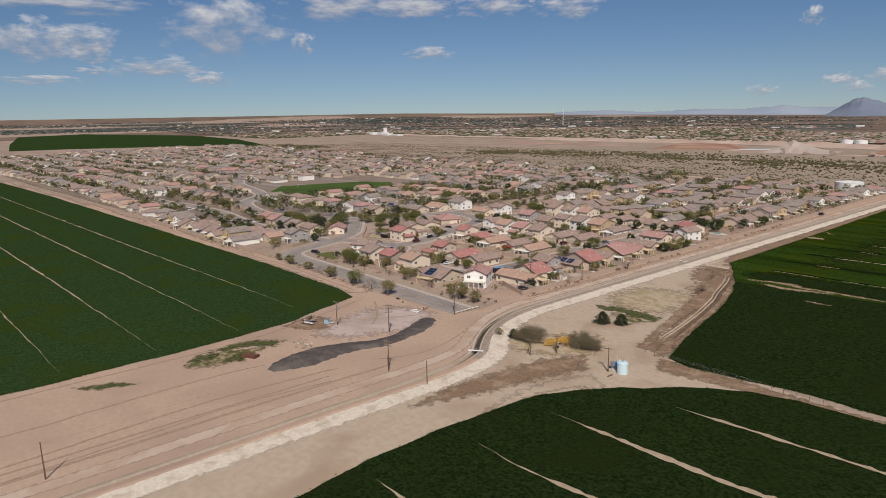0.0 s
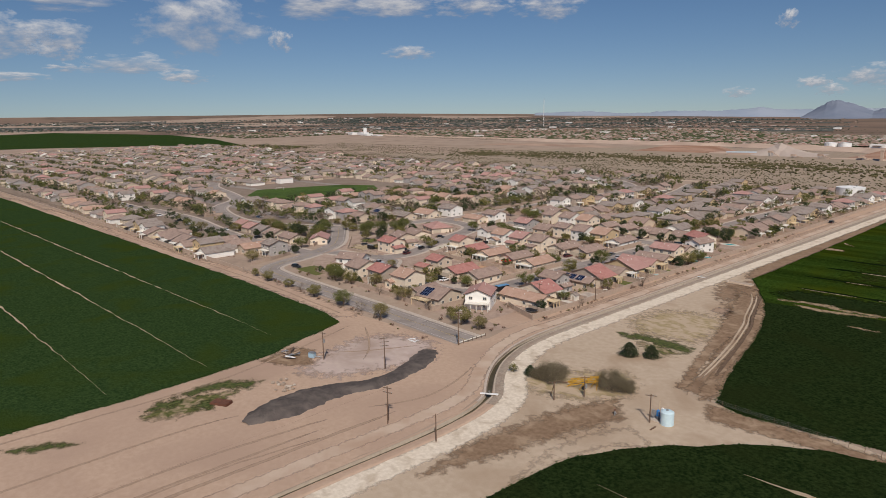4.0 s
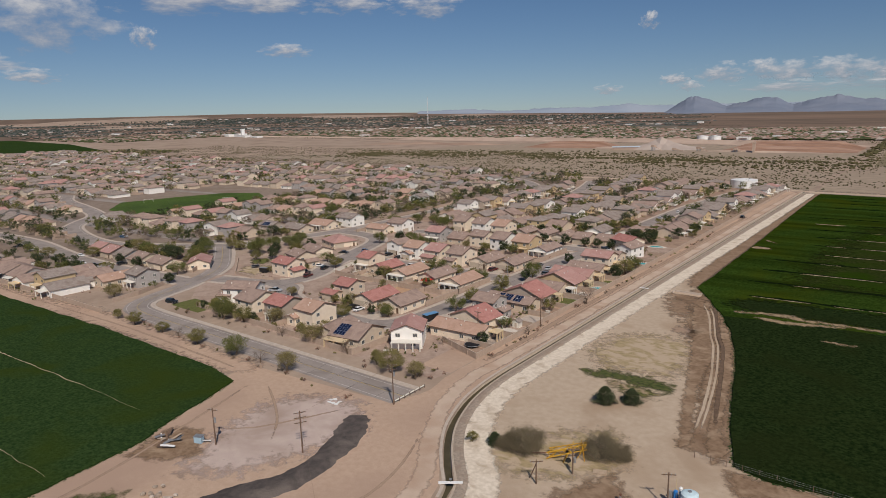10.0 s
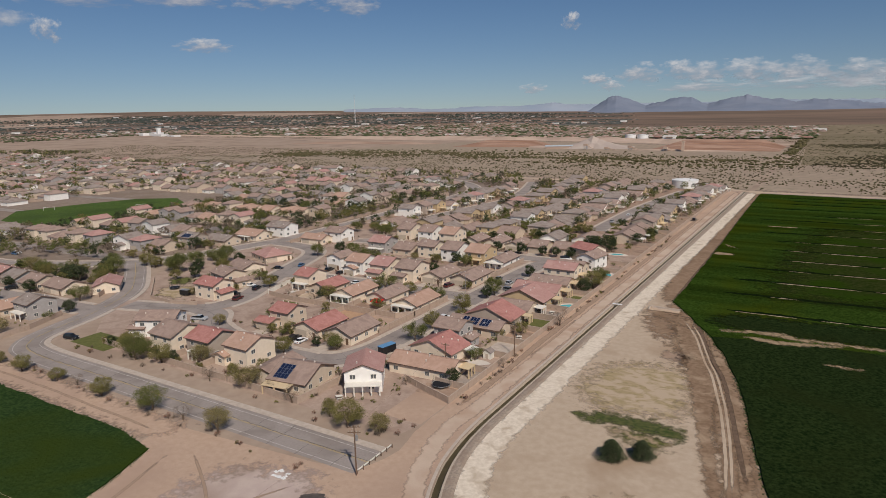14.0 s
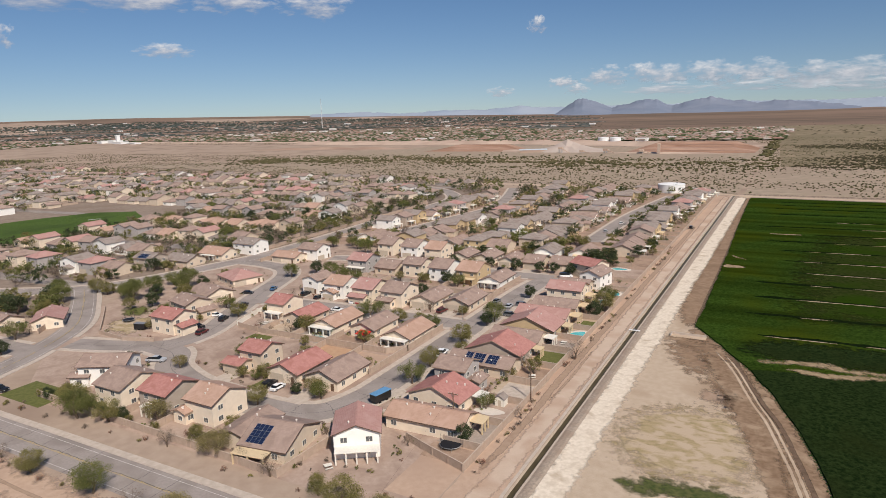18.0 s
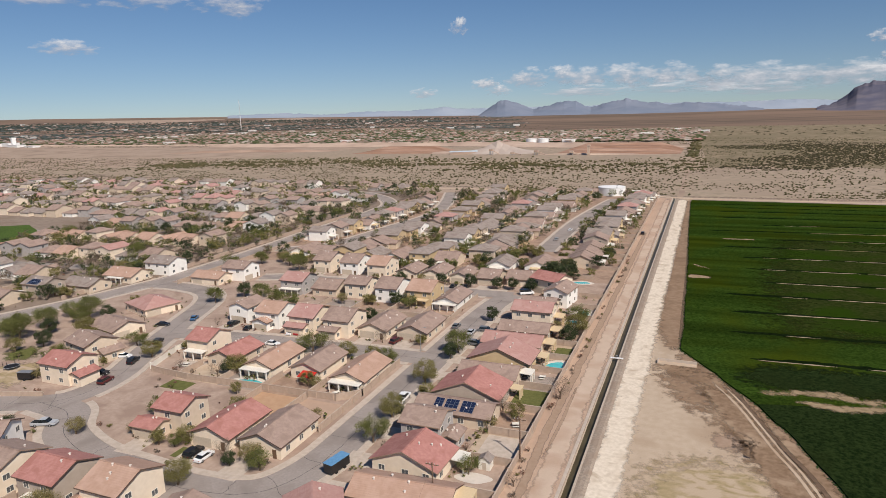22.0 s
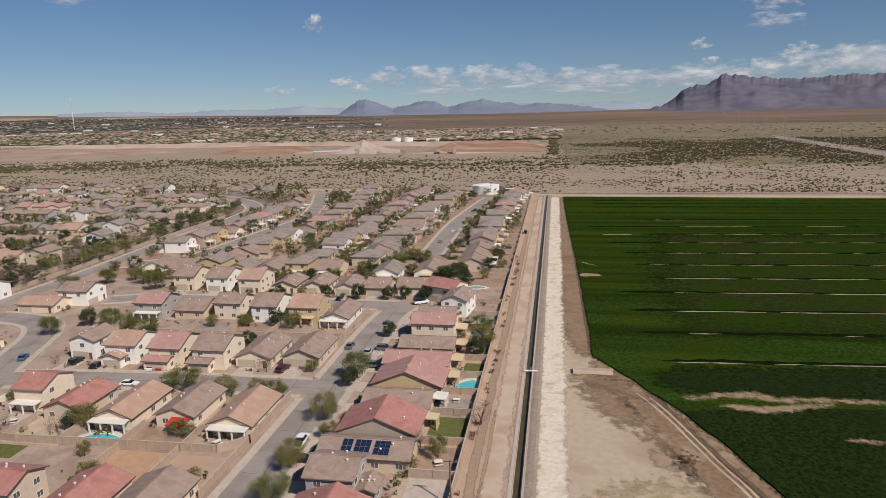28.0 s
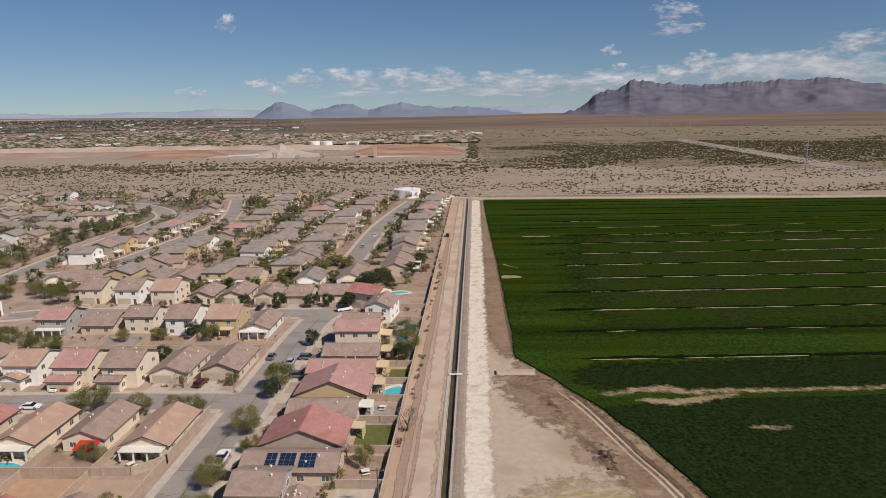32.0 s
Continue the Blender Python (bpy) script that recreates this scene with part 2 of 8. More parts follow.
def build_ground():
    L, R = canal_edge(-0.8), canal_edge(0.8)
    cols_l, cols_r = [-5000, -4200, -3500, -2800, -2200, -1700, -1200, -600, -200, -60], [90, 300, 700, 1200, 1700, 2200, 2800, 3500, 4200, 5000]
    V, F = [], []
    rows = [("full", -2500), ("full", -600)] + [("cut", i) for i in range(len(CANAL))] + [("full", y) for y in (440, 700, 1000, 1300, 1700, 2200, 2800, 3500, 4200, 4950)]
    prev = None
    for kind, val in rows:
        if kind == "full":
            xs = [(x, val) for x in cols_l] + [(-2, val), (2, val)] + [(x, val) for x in cols_r]
        else:
            xs = [(x, CANAL[val][1]) for x in cols_l] + [L[val], R[val]] + [(x, CANAL[val][1]) for x in cols_r]
        idx = []
        for x, y in xs:
            idx.append(len(V))
            V.append((x, y, ground_z(x, y)))
        if prev:
            pk, pi = prev
            for j in range(len(idx) - 1):
                if kind == "cut" and pk == "cut" and j == len(cols_l):
                    continue
                F.append((pi[j], pi[j + 1], idx[j + 1], idx[j]))
        prev = (kind, idx)
    ob = part("ground", (V, F), DIRT)
    return tagged(ob, "pale tan bare desert dirt reaching the horizon", "ground", kind="structure")


ground = build_ground()


def dense(pts, step, jitter=0.0, closed=False):
    """Points along a polyline about step apart, shaken by jitter."""
    out, n = [], len(pts)
    for i in range(n if closed else n - 1):
        a, b = Vector(pts[i]), Vector(pts[(i + 1) % n])
        k = max(1, int((b - a).length / step))
        for j in range(k):
            p = a.lerp(b, j / k)
            q = noise.noise_vector(Vector((p.x * 0.13, p.y * 0.13, 3.7)))
            q2 = noise.noise_vector(Vector((p.x * 0.6, p.y * 0.6, 9.1)))
            out.append((p.x + jitter * (q.x + 0.5 * q2.x), p.y + jitter * (q.y + 0.5 * q2.y)))
    if not closed:
        out.append(tuple(pts[-1]))
    return out


def smooth_line(pts, k=6):
    """A Catmull-Rom line through pts."""
    P = [Vector(p) for p in pts]
    P = [P[0] * 2 - P[1]] + P + [P[-1] * 2 - P[-2]]
    out = []
    for i in range(1, len(P) - 2):
        a, b, c, d = P[i - 1:i + 3]
        for j in range(k):
            t = j / k
            out.append(tuple(0.5 * ((2 * b) + (c - a) * t + (2 * a - 5 * b + 4 * c - d) * t * t + (3 * b - a - 3 * c + d) * t ** 3)))
    return out + [tuple(pts[-1])]


def slab(name, pts, z, material, label, category, kind="structure", height=None):
    """A flat piece of ground cover with an upright rim."""
    n = len(pts)
    V = [(x, y, z + ground_z(x, y)) for x, y in pts] + [(x, y, -0.3 + ground_z(x, y)) for x, y in pts]
    area = sum(pts[i][0] * pts[(i + 1) % n][1] - pts[(i + 1) % n][0] * pts[i][1] for i in range(n))
    top = tuple(range(n)) if area > 0 else tuple(range(n))[::-1]
    bm = bmesh.new()
    vs = [bm.verts.new(v) for v in V]
    bm.faces.new([vs[i] for i in top])
    for i in range(n):
        j = (i + 1) % n
        bm.faces.new((vs[i], vs[n + i], vs[n + j], vs[j]) if area > 0 else (vs[j], vs[n + j], vs[n + i], vs[i]))
    bmesh.ops.triangulate(bm, faces=[f for f in bm.faces if len(f.verts) > 4])
    me = bpy.data.meshes.new(name)
    bm.to_mesh(me)
    bm.free()
    me.materials.append(material)
    return tagged(new(name, me), label, category, kind=kind)


def offset_line(pts, off):
    out = []
    for i in range(len(pts)):
        a, b = pts[max(0, i - 1)], pts[min(len(pts) - 1, i + 1)]
        d = Vector((b[0] - a[0], b[1] - a[1]))
        d = d.normalized() if d.length else Vector((1, 0))
        out.append((pts[i][0] + d.y * off, pts[i][1] - d.x * off))
    return out


def ribbon(pts, o0, o1, z, low=None, rise=None):
    """A strip along pts between two offsets to its right; with low, it has a rim down to there."""
    A, B = offset_line(pts, o0), offset_line(pts, o1)
    n = len(pts)
    V = [(x, y, z + ground_z(x, y)) for x, y in A] + [(x, y, (z if rise is None else rise) + ground_z(x, y)) for x, y in B]
    F = [(i, n + i, n + i + 1, i + 1) for i in range(n - 1)]
    if low is not None:
        V += [(x, y, low + ground_z(x, y)) for x, y in A] + [(x, y, low + ground_z(x, y)) for x, y in B]
        F += [(i, i + 1, 2 * n + i + 1, 2 * n + i) for i in range(n - 1)] + [(n + i, 3 * n + i, 3 * n + i + 1, n + i + 1) for i in range(n - 1)]
        F += [(0, 2 * n, 3 * n, n), (n - 1, 2 * n - 1, 4 * n - 1, 3 * n - 1)]
    return V, F


EDGES = []

# ---- fields ----
def field(pts, z, material, label, category):
    EDGES.append((pts, z))
    slab("field", pts, z, material, label, category)



field(dense([(-57, -45.5), (-51, -62), (-46, -76), (-42, -97), (-41, -123), (-40, -148), (-41, -175), (-43, -330), (-1500, -430), (-1500, -125), (-783, -84), (-548, -66), (-265, -51), (-123, -44), (-70, -43.5)], 4, 0.8, True), 0.3, FIELD_WEST, "dark green alfalfa field with pale irrigation furrows", "field")
field(dense([(34, 81), (42, 61), (48, 41), (53, 17), (58, -3), (61, -14), (68, -15.5), (80, -14), (97, -10.5), (400, -8.5), (400, 90), (110, 89), (60, 86)], 4, 0.6, True), 0.34, FIELD, "dark green alfalfa field beside the track", "field")
field(dense([(16, 113), (23, 101), (34, 81), (60, 86), (110, 89), (400, 90), (400, 412), (11.5, 429), (12.5, 330), (14.5, 240), (16, 150)], 4, 0.5, True), 0.35, FIELD_STRIPED, "lush green alfalfa field with dark furrow lines", "field")
field(dense([(54, -260), (53, -125), (50.8, -109), (50.6, -86), (52, -70), (53.6, -60), (58, -50), (65, -40.5), (74, -30), (80, -25), (88, -20), (97, -16.5), (115, -15.2), (400, -13.5), (400, -260)], 4, 0.8, True), 0.3, FIELD, "dark green alfalfa field with pale irrigation furrows", "field")
slab("field", [(-1470, 575), (-1660, 405), (-1770, 165), (-1790, 40), (-2250, 95), (-2900, 200), (-3000, 450), (-2450, 730), (-1950, 700)], 0.9, FIELD_WEST, "distant green crop field", "field")
slab("park_lawn", dense([(-433, 98), (-388, 98), (-350, 124), (-362, 165), (-374, 204), (-416, 229), (-448, 210), (-462, 165), (-470, 126)], 8, 2, True), 0.05, FIELD_BRIGHT, "mown green park lawn with goal frames", "lawn")

# ---- roads ----
ROADS = []


def road(name, pts, width, z, label, walks=(1, 1), ends=0):
    line = smooth_line(pts)
    ROADS.append((name, line, width, z, label, walks))


road("road", [(-13, -26.6), (-40, -26.7), (-100, -27.2), (-138, -27.3), (-151, -23), (-157.5, -11), (-163, 5), (-177, 28), (-200, 46), (-224, 62)], 9.4, 0.05, "wide grey asphalt road with worn white edge lines", (0, 1))
road("road", [(-575, 126), (-531, 107), (-478, 96), (-440, 88), (-410, 78), (-388, 58), (-366, 43), (-325, 32), (-288, 30), (-255, 43), (-224, 62), (-210, 90), (-203, 115), (-198, 140), (-197, 180), (-198, 215), (-200, 250), (-200, 330), (-209, 375), (-248, 419), (-309, 449)], 10.5, 0.056, "grey asphalt collector road with concrete kerbs")
road("road", [(-161, 17), (-145, 22), (-130, 30), (-129, 45), (-138, 66), (-148, 92), (-156, 112), (-166, 123), (-182, 127), (-199, 127)], 9.0, 0.062, "grey asphalt residential street")
road("road", [(-135, 27), (-122, 25), (-113, 17), (-99, 11.5), (-83, 9.5), (-68, 8.8), (-56, 12), (-50.5, 23), (-49.6, 40), (-49.5, 80), (-49.5, 120), (-48.5, 143), (-46, 154)], 9.2, 0.068, "grey asphalt residential street with tar-sealed cracks")
road("road", [(-143, 79), (-120, 82), (-90, 83.5), (-51, 84)], 8.6, 0.074, "grey asphalt cross street")
road("road", [(-46, 153), (-70, 153), (-140, 154), (-160, 150)], 8.6, 0.08, "grey asphalt residential street")
road("road", [(-52, 232), (-52, 314), (-46, 390), (-42, 425)], 9, 0.062, "grey asphalt residential street")
road("road", [(-470, -4), (-428, -2), (-386, 5), (-332, 8), (-281, 3), (-240, 1), (-202, 4), (-164, 7)], 8.8, 0.068, "grey asphalt residential street")
road("road", [(-198, 200), (-180, 208), (-166, 223), (-158, 283), (-153, 328), (-165, 385), (-184, 445)], 9, 0.062, "grey asphalt residential street")


def near_road(p, me, extra):
    for name, line, width, z, label, walks in ROADS:
        if line is me:
            continue
        for i in range(len(line) - 1):
            a, b = Vector(line[i]), Vector(line[i + 1])
            d = b - a
            t = max(0, min(1, (Vector(p) - a).dot(d) / max(1e-6, d.length_squared)))
            if (a + d * t - Vector(p)).length < width / 2 + extra:
                return True
    return False


for name, line, width, z, label, walks in ROADS:
    tagged(part("road", ribbon(line, -width / 2, width / 2, z), ASPHALT), label, "road", kind="structure")
    fine = dense(line, 2.0)
    for side, on in ((-1, walks[0]), (1, walks[1])):
        if not on:
            continue
        bits = []
        off = offset_line(fine, side * (width / 2 + 0.9))
        run = []
        for i, p in enumerate(off):
            if near_road(p, line, 0.2):
                if len(run) > 1:
                    bits.append(run)
                run = []
            else:
                run.append(fine[i])
        if len(run) > 1:
            bits.append(run)
        if bits:
            a, b = sorted((side * width / 2, side * (width / 2 + 1.8)))
            vf = join(*[ribbon(r, a, b, 0.17, 0.0) for r in bits])
            tagged(part("pavement", vf, CONCRETE), "pale concrete kerb and pavement", "pavement", kind="structure")
# ---- houses ----
GLASS = mat("window_glass", (0.075, 0.08, 0.085), (0.13, 0.13, 0.13), 0.4, rough=0.15, spec=0.6)
WHITE = mat("white_trim", (0.72, 0.68, 0.6), (0.66, 0.62, 0.55), 3, 0.7)
BEIGE = mat("beige_panel", (0.62, 0.48, 0.3), (0.58, 0.45, 0.28), 3, 0.7)
GARAGE = mat("garage_door_paint", (0.5, 0.42, 0.33), (0.45, 0.38, 0.3), 2, 0.7)
VENT = mat("pale_vent_metal", (0.65, 0.58, 0.52), None, rough=0.6)
SOLAR = mat("solar_glass", (0.012, 0.018, 0.045), (0.016, 0.025, 0.06), 2.0, 0.2, spec=0.6)
ALU = mat("aluminium", (0.5, 0.52, 0.55), None, rough=0.4, metal=0.8)


FASCIA = mat("brown_fascia_paint", (0.1, 0.06, 0.045), (0.13, 0.085, 0.06), 2, 0.7), mat("tan_fascia_paint", (0.3, 0.21, 0.15), (0.26, 0.18, 0.13), 2, 0.7)


def roof_vf(w, d, e, pitch, axis, hip, o=0.5, th=0.18):
    """Roof of a w x d block with eaves at e; axis 'x' or 'y' is the way of the ridge."""
    W, D = w / 2 + o, d / 2 + o
    if axis == "x":
        W, D = D, W
    # ridge along local Y here: half width W, half length D
    rz = e + pitch * W
    end = D - W * 0.95 if hip else D
    end = max(end, 0.2)
    top = [(-W, -D, e), (W, -D, e), (W, D, e), (-W, D, e), (0, -end, rz), (0, end, rz)]
    f = [(1, 2, 5, 4), (3, 0, 4, 5), (0, 1, 4), (2, 3, 5)]
    bot = [(x, y, z - th) for x, y, z in top]
    n = 6
    F = list(f) if hip else list(f[:2])
    F += [tuple(i + n for i in reversed(q)) for q in (f if hip else f[:2])]
    rim = [(0, 1), (1, 2), (2, 3), (3, 0)] if hip else [(1, 2), (3, 0), (2, 5), (5, 3), (0, 4), (4, 1)]
    F += [(a, n + a, n + b, b) for a, b in rim]
    V = top + bot
    # ridge cap
    cap = box(-0.16, -end, rz - 0.08, 0.16, end, rz + 0.07)
    V, F = join((V, F), cap)
    if axis == "x":
        V = [(-y, x, z) for x, y, z in V]
    return V, F


def fascia_vf(w, d, e, pitch, axis, hip, o=0.5, th=0.24):
    """One board that runs round the eaves and, on a gable roof, up and down the rakes."""
    W, D = w / 2 + o, d / 2 + o
    if axis == "x":
        W, D = D, W
    rz, t = e + pitch * W, 0.05
    rim = [(W, -D, e), (W, D, e), (-W, D, e), (-W, -D, e)] if hip else [(W, -D, e), (W, D, e), (0, D, rz), (-W, D, e), (-W, -D, e), (0, -D, rz)]
    V, F, n = [], [], len(rim)
    for x, y, z in rim:
        X, Y = x * (W + t) / W, y * (D + t) / D
        V += [(x, y, z - th), (x, y, z - 0.02), (X, Y, z - 0.02), (X, Y, z - th)]
    for i in range(n):
        a, b = 4 * i, 4 * ((i + 1) % n)
        F += [(a + k, b + k, b + (k + 1) % 4, a + (k + 1) % 4) for k in range(4)]
    return ([(-y, x, z) for x, y, z in V] if axis == "x" else V), F


def wall_vf(w, d, e, pitch, axis, hip):
    W, D = w / 2, d / 2
    if axis == "x":
        W, D = D, W
    if hip:
        V, F = box(-W, -D, -0.2, W, D, e + 0.15)
    else:
        g = e + pitch * (W + 0.5) - 0.2
        ez = e + pitch * 0.5 - 0.2
        V = [(-W, -D, -0.2), (W, -D, -0.2), (W, D, -0.2), (-W, D, -0.2), (-W, -D, ez), (W, -D, ez), (W, D, ez), (-W, D, ez), (0, -D, g), (0, D, g)]
        F = [(0, 1, 5, 8, 4), (2, 3, 7, 9, 6), (1, 2, 6, 5), (3, 0, 4, 7), (0, 3, 2, 1), (4, 8, 9, 7), (5, 6, 9, 8)]
    if axis == "x":
        V = [(-y, x, z) for x, y, z in V]
    return V, F


WIN_FRAME = mesh("window_frame", join(box(-0.75, -0.05, -0.65, 0.75, 0.02, -0.55), box(-0.75, -0.05, 0.55, 0.75, 0.02, 0.65), box(-0.75, -0.05, -0.55, -0.65, 0.02, 0.55), box(0.65, -0.05, -0.55, 0.75, 0.02, 0.55), box(-0.03, -0.045, -0.55, 0.03, 0.02, 0.55)), WHITE)
WIN_PANE = mesh("pane", box(-0.65, -0.025, -0.55, 0.65, 0.02, 0.55), GLASS)
VENT_ME = mesh("roof_vent", join(cyl(0, 0, -0.1, 0.35, 0.16, n=8), cyl(0, 0, 0.35, 0.45, 0.26, 0.18, 8)), VENT)
GAR_ME = mesh("garage_door", join(*[box(-2.4, -0.06, 0.05 + 0.55 * i, 2.4, 0.0, 0.57 + 0.55 * i) for i in range(4)], box(-2.5, -0.03, 0, 2.5, 0, 2.3)), GARAGE)
DOOR_ME = mesh("front_door", join(box(-0.5, -0.05, 0, 0.5, 0, 2.05), box(-0.4, -0.07, 0.2, 0.4, -0.05, 0.9), box(-0.4, -0.07, 1.1, 0.4, -0.05, 1.9)), mat("door_brown", (0.12, 0.07, 0.045), (0.16, 0.1, 0.06), 4, 0.6))
SIDES = {"S": 0, "E": 90, "N": 180, "W": 270}


def window_at(parent, m):
    fr = part("window", WIN_FRAME, None, parent, at=m)
    part("pane", WIN_PANE, None, fr)


def block(h, w, d, st, roof, wall, axis, hip, at=None, pitch=0.4, windows=True, garage="", door=True, rng=random):
    """One volume of a house: wall, roof, windows, and on the side named by garage a garage door and a front door."""
    e = 3.0 if st == 1 else 5.6
    at = at or Matrix()
    part("wall", wall_vf(w, d, e, pitch, axis, hip), WALLS[wall], h, at=at)
    rf = part("roof", roof_vf(w, d, e, pitch, axis, hip), ROOFS[roof], h, at=at)
    part("fascia", fascia_vf(w, d, e, pitch, axis, hip), FASCIA[rng.random() < 0.3], rf)
    for side, deg in SIDES.items():
        L, off = (w, d / 2) if side in "SN" else (d, w / 2)
        turn = at @ pose(0, 0, 0, 0, 0, deg)
        for floor in range(st):
            z = 1.5 + 2.7 * floor
            if floor == 0 and side == garage:
                part("garage_door", GAR_ME, None, h, at=turn @ pose(-L / 2 + 3.2, -off - 0.003, 0))
                if L > 7.5:
                    part("front_door", DOOR_ME, None, h, at=turn @ pose(L / 2 - 1.6, -off - 0.003, 0))
                continue
            if windows:
                k = max(1, int(L / 4.2))
                for i in range(k):
                    if rng.random() < (0.85 if side in "SE" else 0.6):
                        window_at(h, turn @ pose(-L / 2 + L * (i + 0.5) / k + rng.uniform(-0.4, 0.4), -off - 0.003, z))
    for i in range(rng.randint(2, 4)):
        x, y = rng.uniform(-0.35, 0.35) * w, rng.uniform(-0.35, 0.35) * d
        run = abs(x) if axis == "y" else abs(y)
        half = (w if axis == "y" else d) / 2 + 0.5
        z = e + pitch * (half - run)
        if hip:
            cross, halfc = (abs(y), d / 2 + 0.5) if axis == "y" else (abs(x), w / 2 + 0.5)
            z = min(z, e + pitch * (halfc - cross))
        part("roof_vent", VENT_ME, None, h, at=at @ pose(x, y, z))
    return e


def patio_cover(h, m, w, d, z=2.6, colour=None, posts=3):
    """A flat shed roof on posts that leans on a wall; m puts its wall edge's middle, -y outwards."""
    c = colour or WHITE
    V, F = box(-w / 2, -d, -0.12, w / 2, 0, 0.06)
    V = [(x, y, z + zz + 0.05 * (d + y)) for x, y, zz in V]
    part("patio_cover", (V, F), c, h, at=m)
    for i in range(posts):
        x = -w / 2 + 0.25 + (w - 0.5) * i / (posts - 1)
        part("post", box(x - 0.14, -d + 0.1, 0, x + 0.14, -d + 0.38, z - 0.06), c, h, at=m)


SOLAR_ME = mesh("solar_panel", box(0.02, 0.02, 0.05, 0.98, 1.6, 0.095), SOLAR)
SOLAR_FRAME = mesh("panel_frame", join(box(0, 0, 0.0, 0.02, 1.62, 0.1), box(0.98, 0, 0, 1.0, 1.62, 0.1), box(0.02, 0, 0, 0.98, 0.02, 0.1), box(0.02, 1.6, 0, 0.98, 1.62, 0.1), box(0.02, 0.8, 0.05, 0.98, 0.815, 0.098)), ALU)


def solar_panel(h, m, nx, ny):
    for i in range(nx):
        for j in range(ny):
            q = part("solar_panel", SOLAR_ME, None, h, "dark blue glass solar panel", at=m @ pose(i * 1.05, j * 1.7, 0))
            part("panel_frame", SOLAR_FRAME, None, q)


ROOF_WORDS = {"red": "red clay tile", "pink": "faded pink tile", "brown": "brown tile", "orange": "orange tile", "grey": "grey-brown tile"}
WALL_WORDS = {"cream": "cream", "white": "white", "tan": "tan", "yellow": "ochre yellow", "grey": "grey", "taupe": "taupe"}


def house(x, y, w, d, st, roof, wall, axis="x", hip=False, rot=0, garage="W", patio="", wing=None, extra="", seed=0, pc=None):
    rng = random.Random(seed + int(x * 7 + y * 13))
    words = "%s %s stucco house with a %s roof%s" % ("two-storey" if st == 2 else "single-storey", WALL_WORDS[wall], ROOF_WORDS[roof], extra)
    h = empty("house", pose(x, y, 0, 0, 0, rot), words, "house", "tract houses")
    w, d = w - 0.9, d - 0.9
    block(h, w, d, st, roof, wall, axis, hip, garage="" if wing and wing[6:] else garage, rng=rng)
    if wing:
        wx, wy, ww, wd, wst, wax = wing[:6]
        block(h, ww, wd, wst, roof, wall, wax, False, at=pose(wx, wy, -0.02), garage=wing[6] if wing[6:] else "", rng=rng, pitch=0.36)
    if patio:
        deg = SIDES[patio[0]]
        L, off = (w, d / 2) if patio[0] in "SN" else (d, w / 2)
        pw = float(patio[1:] or 0) or L * 0.55
        patio_cover(h, pose(0, 0, 0, 0, 0, deg) @ pose((L - pw) / 2 * (1 if patio[0] == "E" else 0), -off, 0), pw, 2.4 if patio[0] == "S" else 3.2, 2.65, colour=pc or WHITE, posts=4 if pw > 8 else 3)
    return h


h = house(-37.3, 3.7, 10.3, 11.5, 2, "pink", "white", "y", rot=33, garage="N")
patio_cover(h, pose(0, -5.3, 0), 9.0, 2.6, 2.7, WHITE, 5)
h = house(-52.5, -3.5, 12, 14.5, 1, "brown", "tan", "x", rot=8, garage="N", wing=(-9, 1.5, 8, 12.5, 1, "y"))
patio_cover(h, pose(-1.5, -6.8, 0), 8, 3.2, 2.6, BEIGE, 3)
solar_panel(h, pose(-4.4, -6.4, 3.42, 21.8), 4, 3)
h = house(-77, 1, 10, 11.5, 2, "orange", "cream", "x", garage="N", wing=(-4.5, -5.5, 4, 3.4, 1, "y"))
h = house(-91.5, -0.5, 10.6, 11, 2, "red", "taupe", "x", garage="N", patio="S4")
h = house(-105, -2, 10.8, 12.9, 2, "brown", "cream", "x", garage="N")
h = house(-121.5, 4, 13.6, 10, 2, "brown", "white", "x", rot=28, garage="N", wing=(-6, -3.5, 5, 3.5, 1, "x"))
h = house(-141, 41, 11.5, 10.5, 2, "red", "cream", "x", garage="E", wing=(6.5, -1, 4.5, 6, 1, "y"))
h = house(-149, 55, 12.5, 10.5, 2, "brown", "tan", "x", rot=-14, garage="E", wing=(6.5, 2, 4.5, 6, 1, "y"))
h = house(-160, 74, 15, 12, 1, "brown", "cream", "x", rot=-14, garage="E")
h = house(-169, 98, 17, 14, 1, "pink", "cream", "x", rot=-20, garage="E", hip=True)
h = house(-90, 29.5, 9, 9.5, 2, "red", "tan", "x", garage="S", wing=(-3, -6.3, 6.5, 5, 1, "x", "S"))
h = house(-76, 29.5, 11.3, 15, 1, "red", "cream", "y", garage="S")
h = house(-63.5, 30.5, 11.3, 15, 1, "brown", "cream", "y", garage="S", hip=False)
h = house(-116.7, 69, 8.6, 11.2, 2, "red", "cream", "x", garage="N", patio="S7")
h = house(-105, 66.5, 10.5, 13.5, 1, "red", "tan", "y", garage="N")
h = house(-90.5, 65.5, 10.3, 16, 1, "orange", "cream", "y", garage="N", patio="S9")
h = house(-77, 67.5, 10, 15, 1, "brown", "cream", "y", garage="N")
h = house(-62.5, 65.5, 10.6, 16, 1, "orange", "cream", "y", garage="N", patio="S9")
h = house(-127, 100, 8.8, 11, 2, "brown", "white", "y", garage="S")
h = house(-113.6, 98.5, 10.1, 12, 2, "orange", "white", "x", garage="S", wing=(-1, -6.5, 6, 4, 1, "y", "S"))
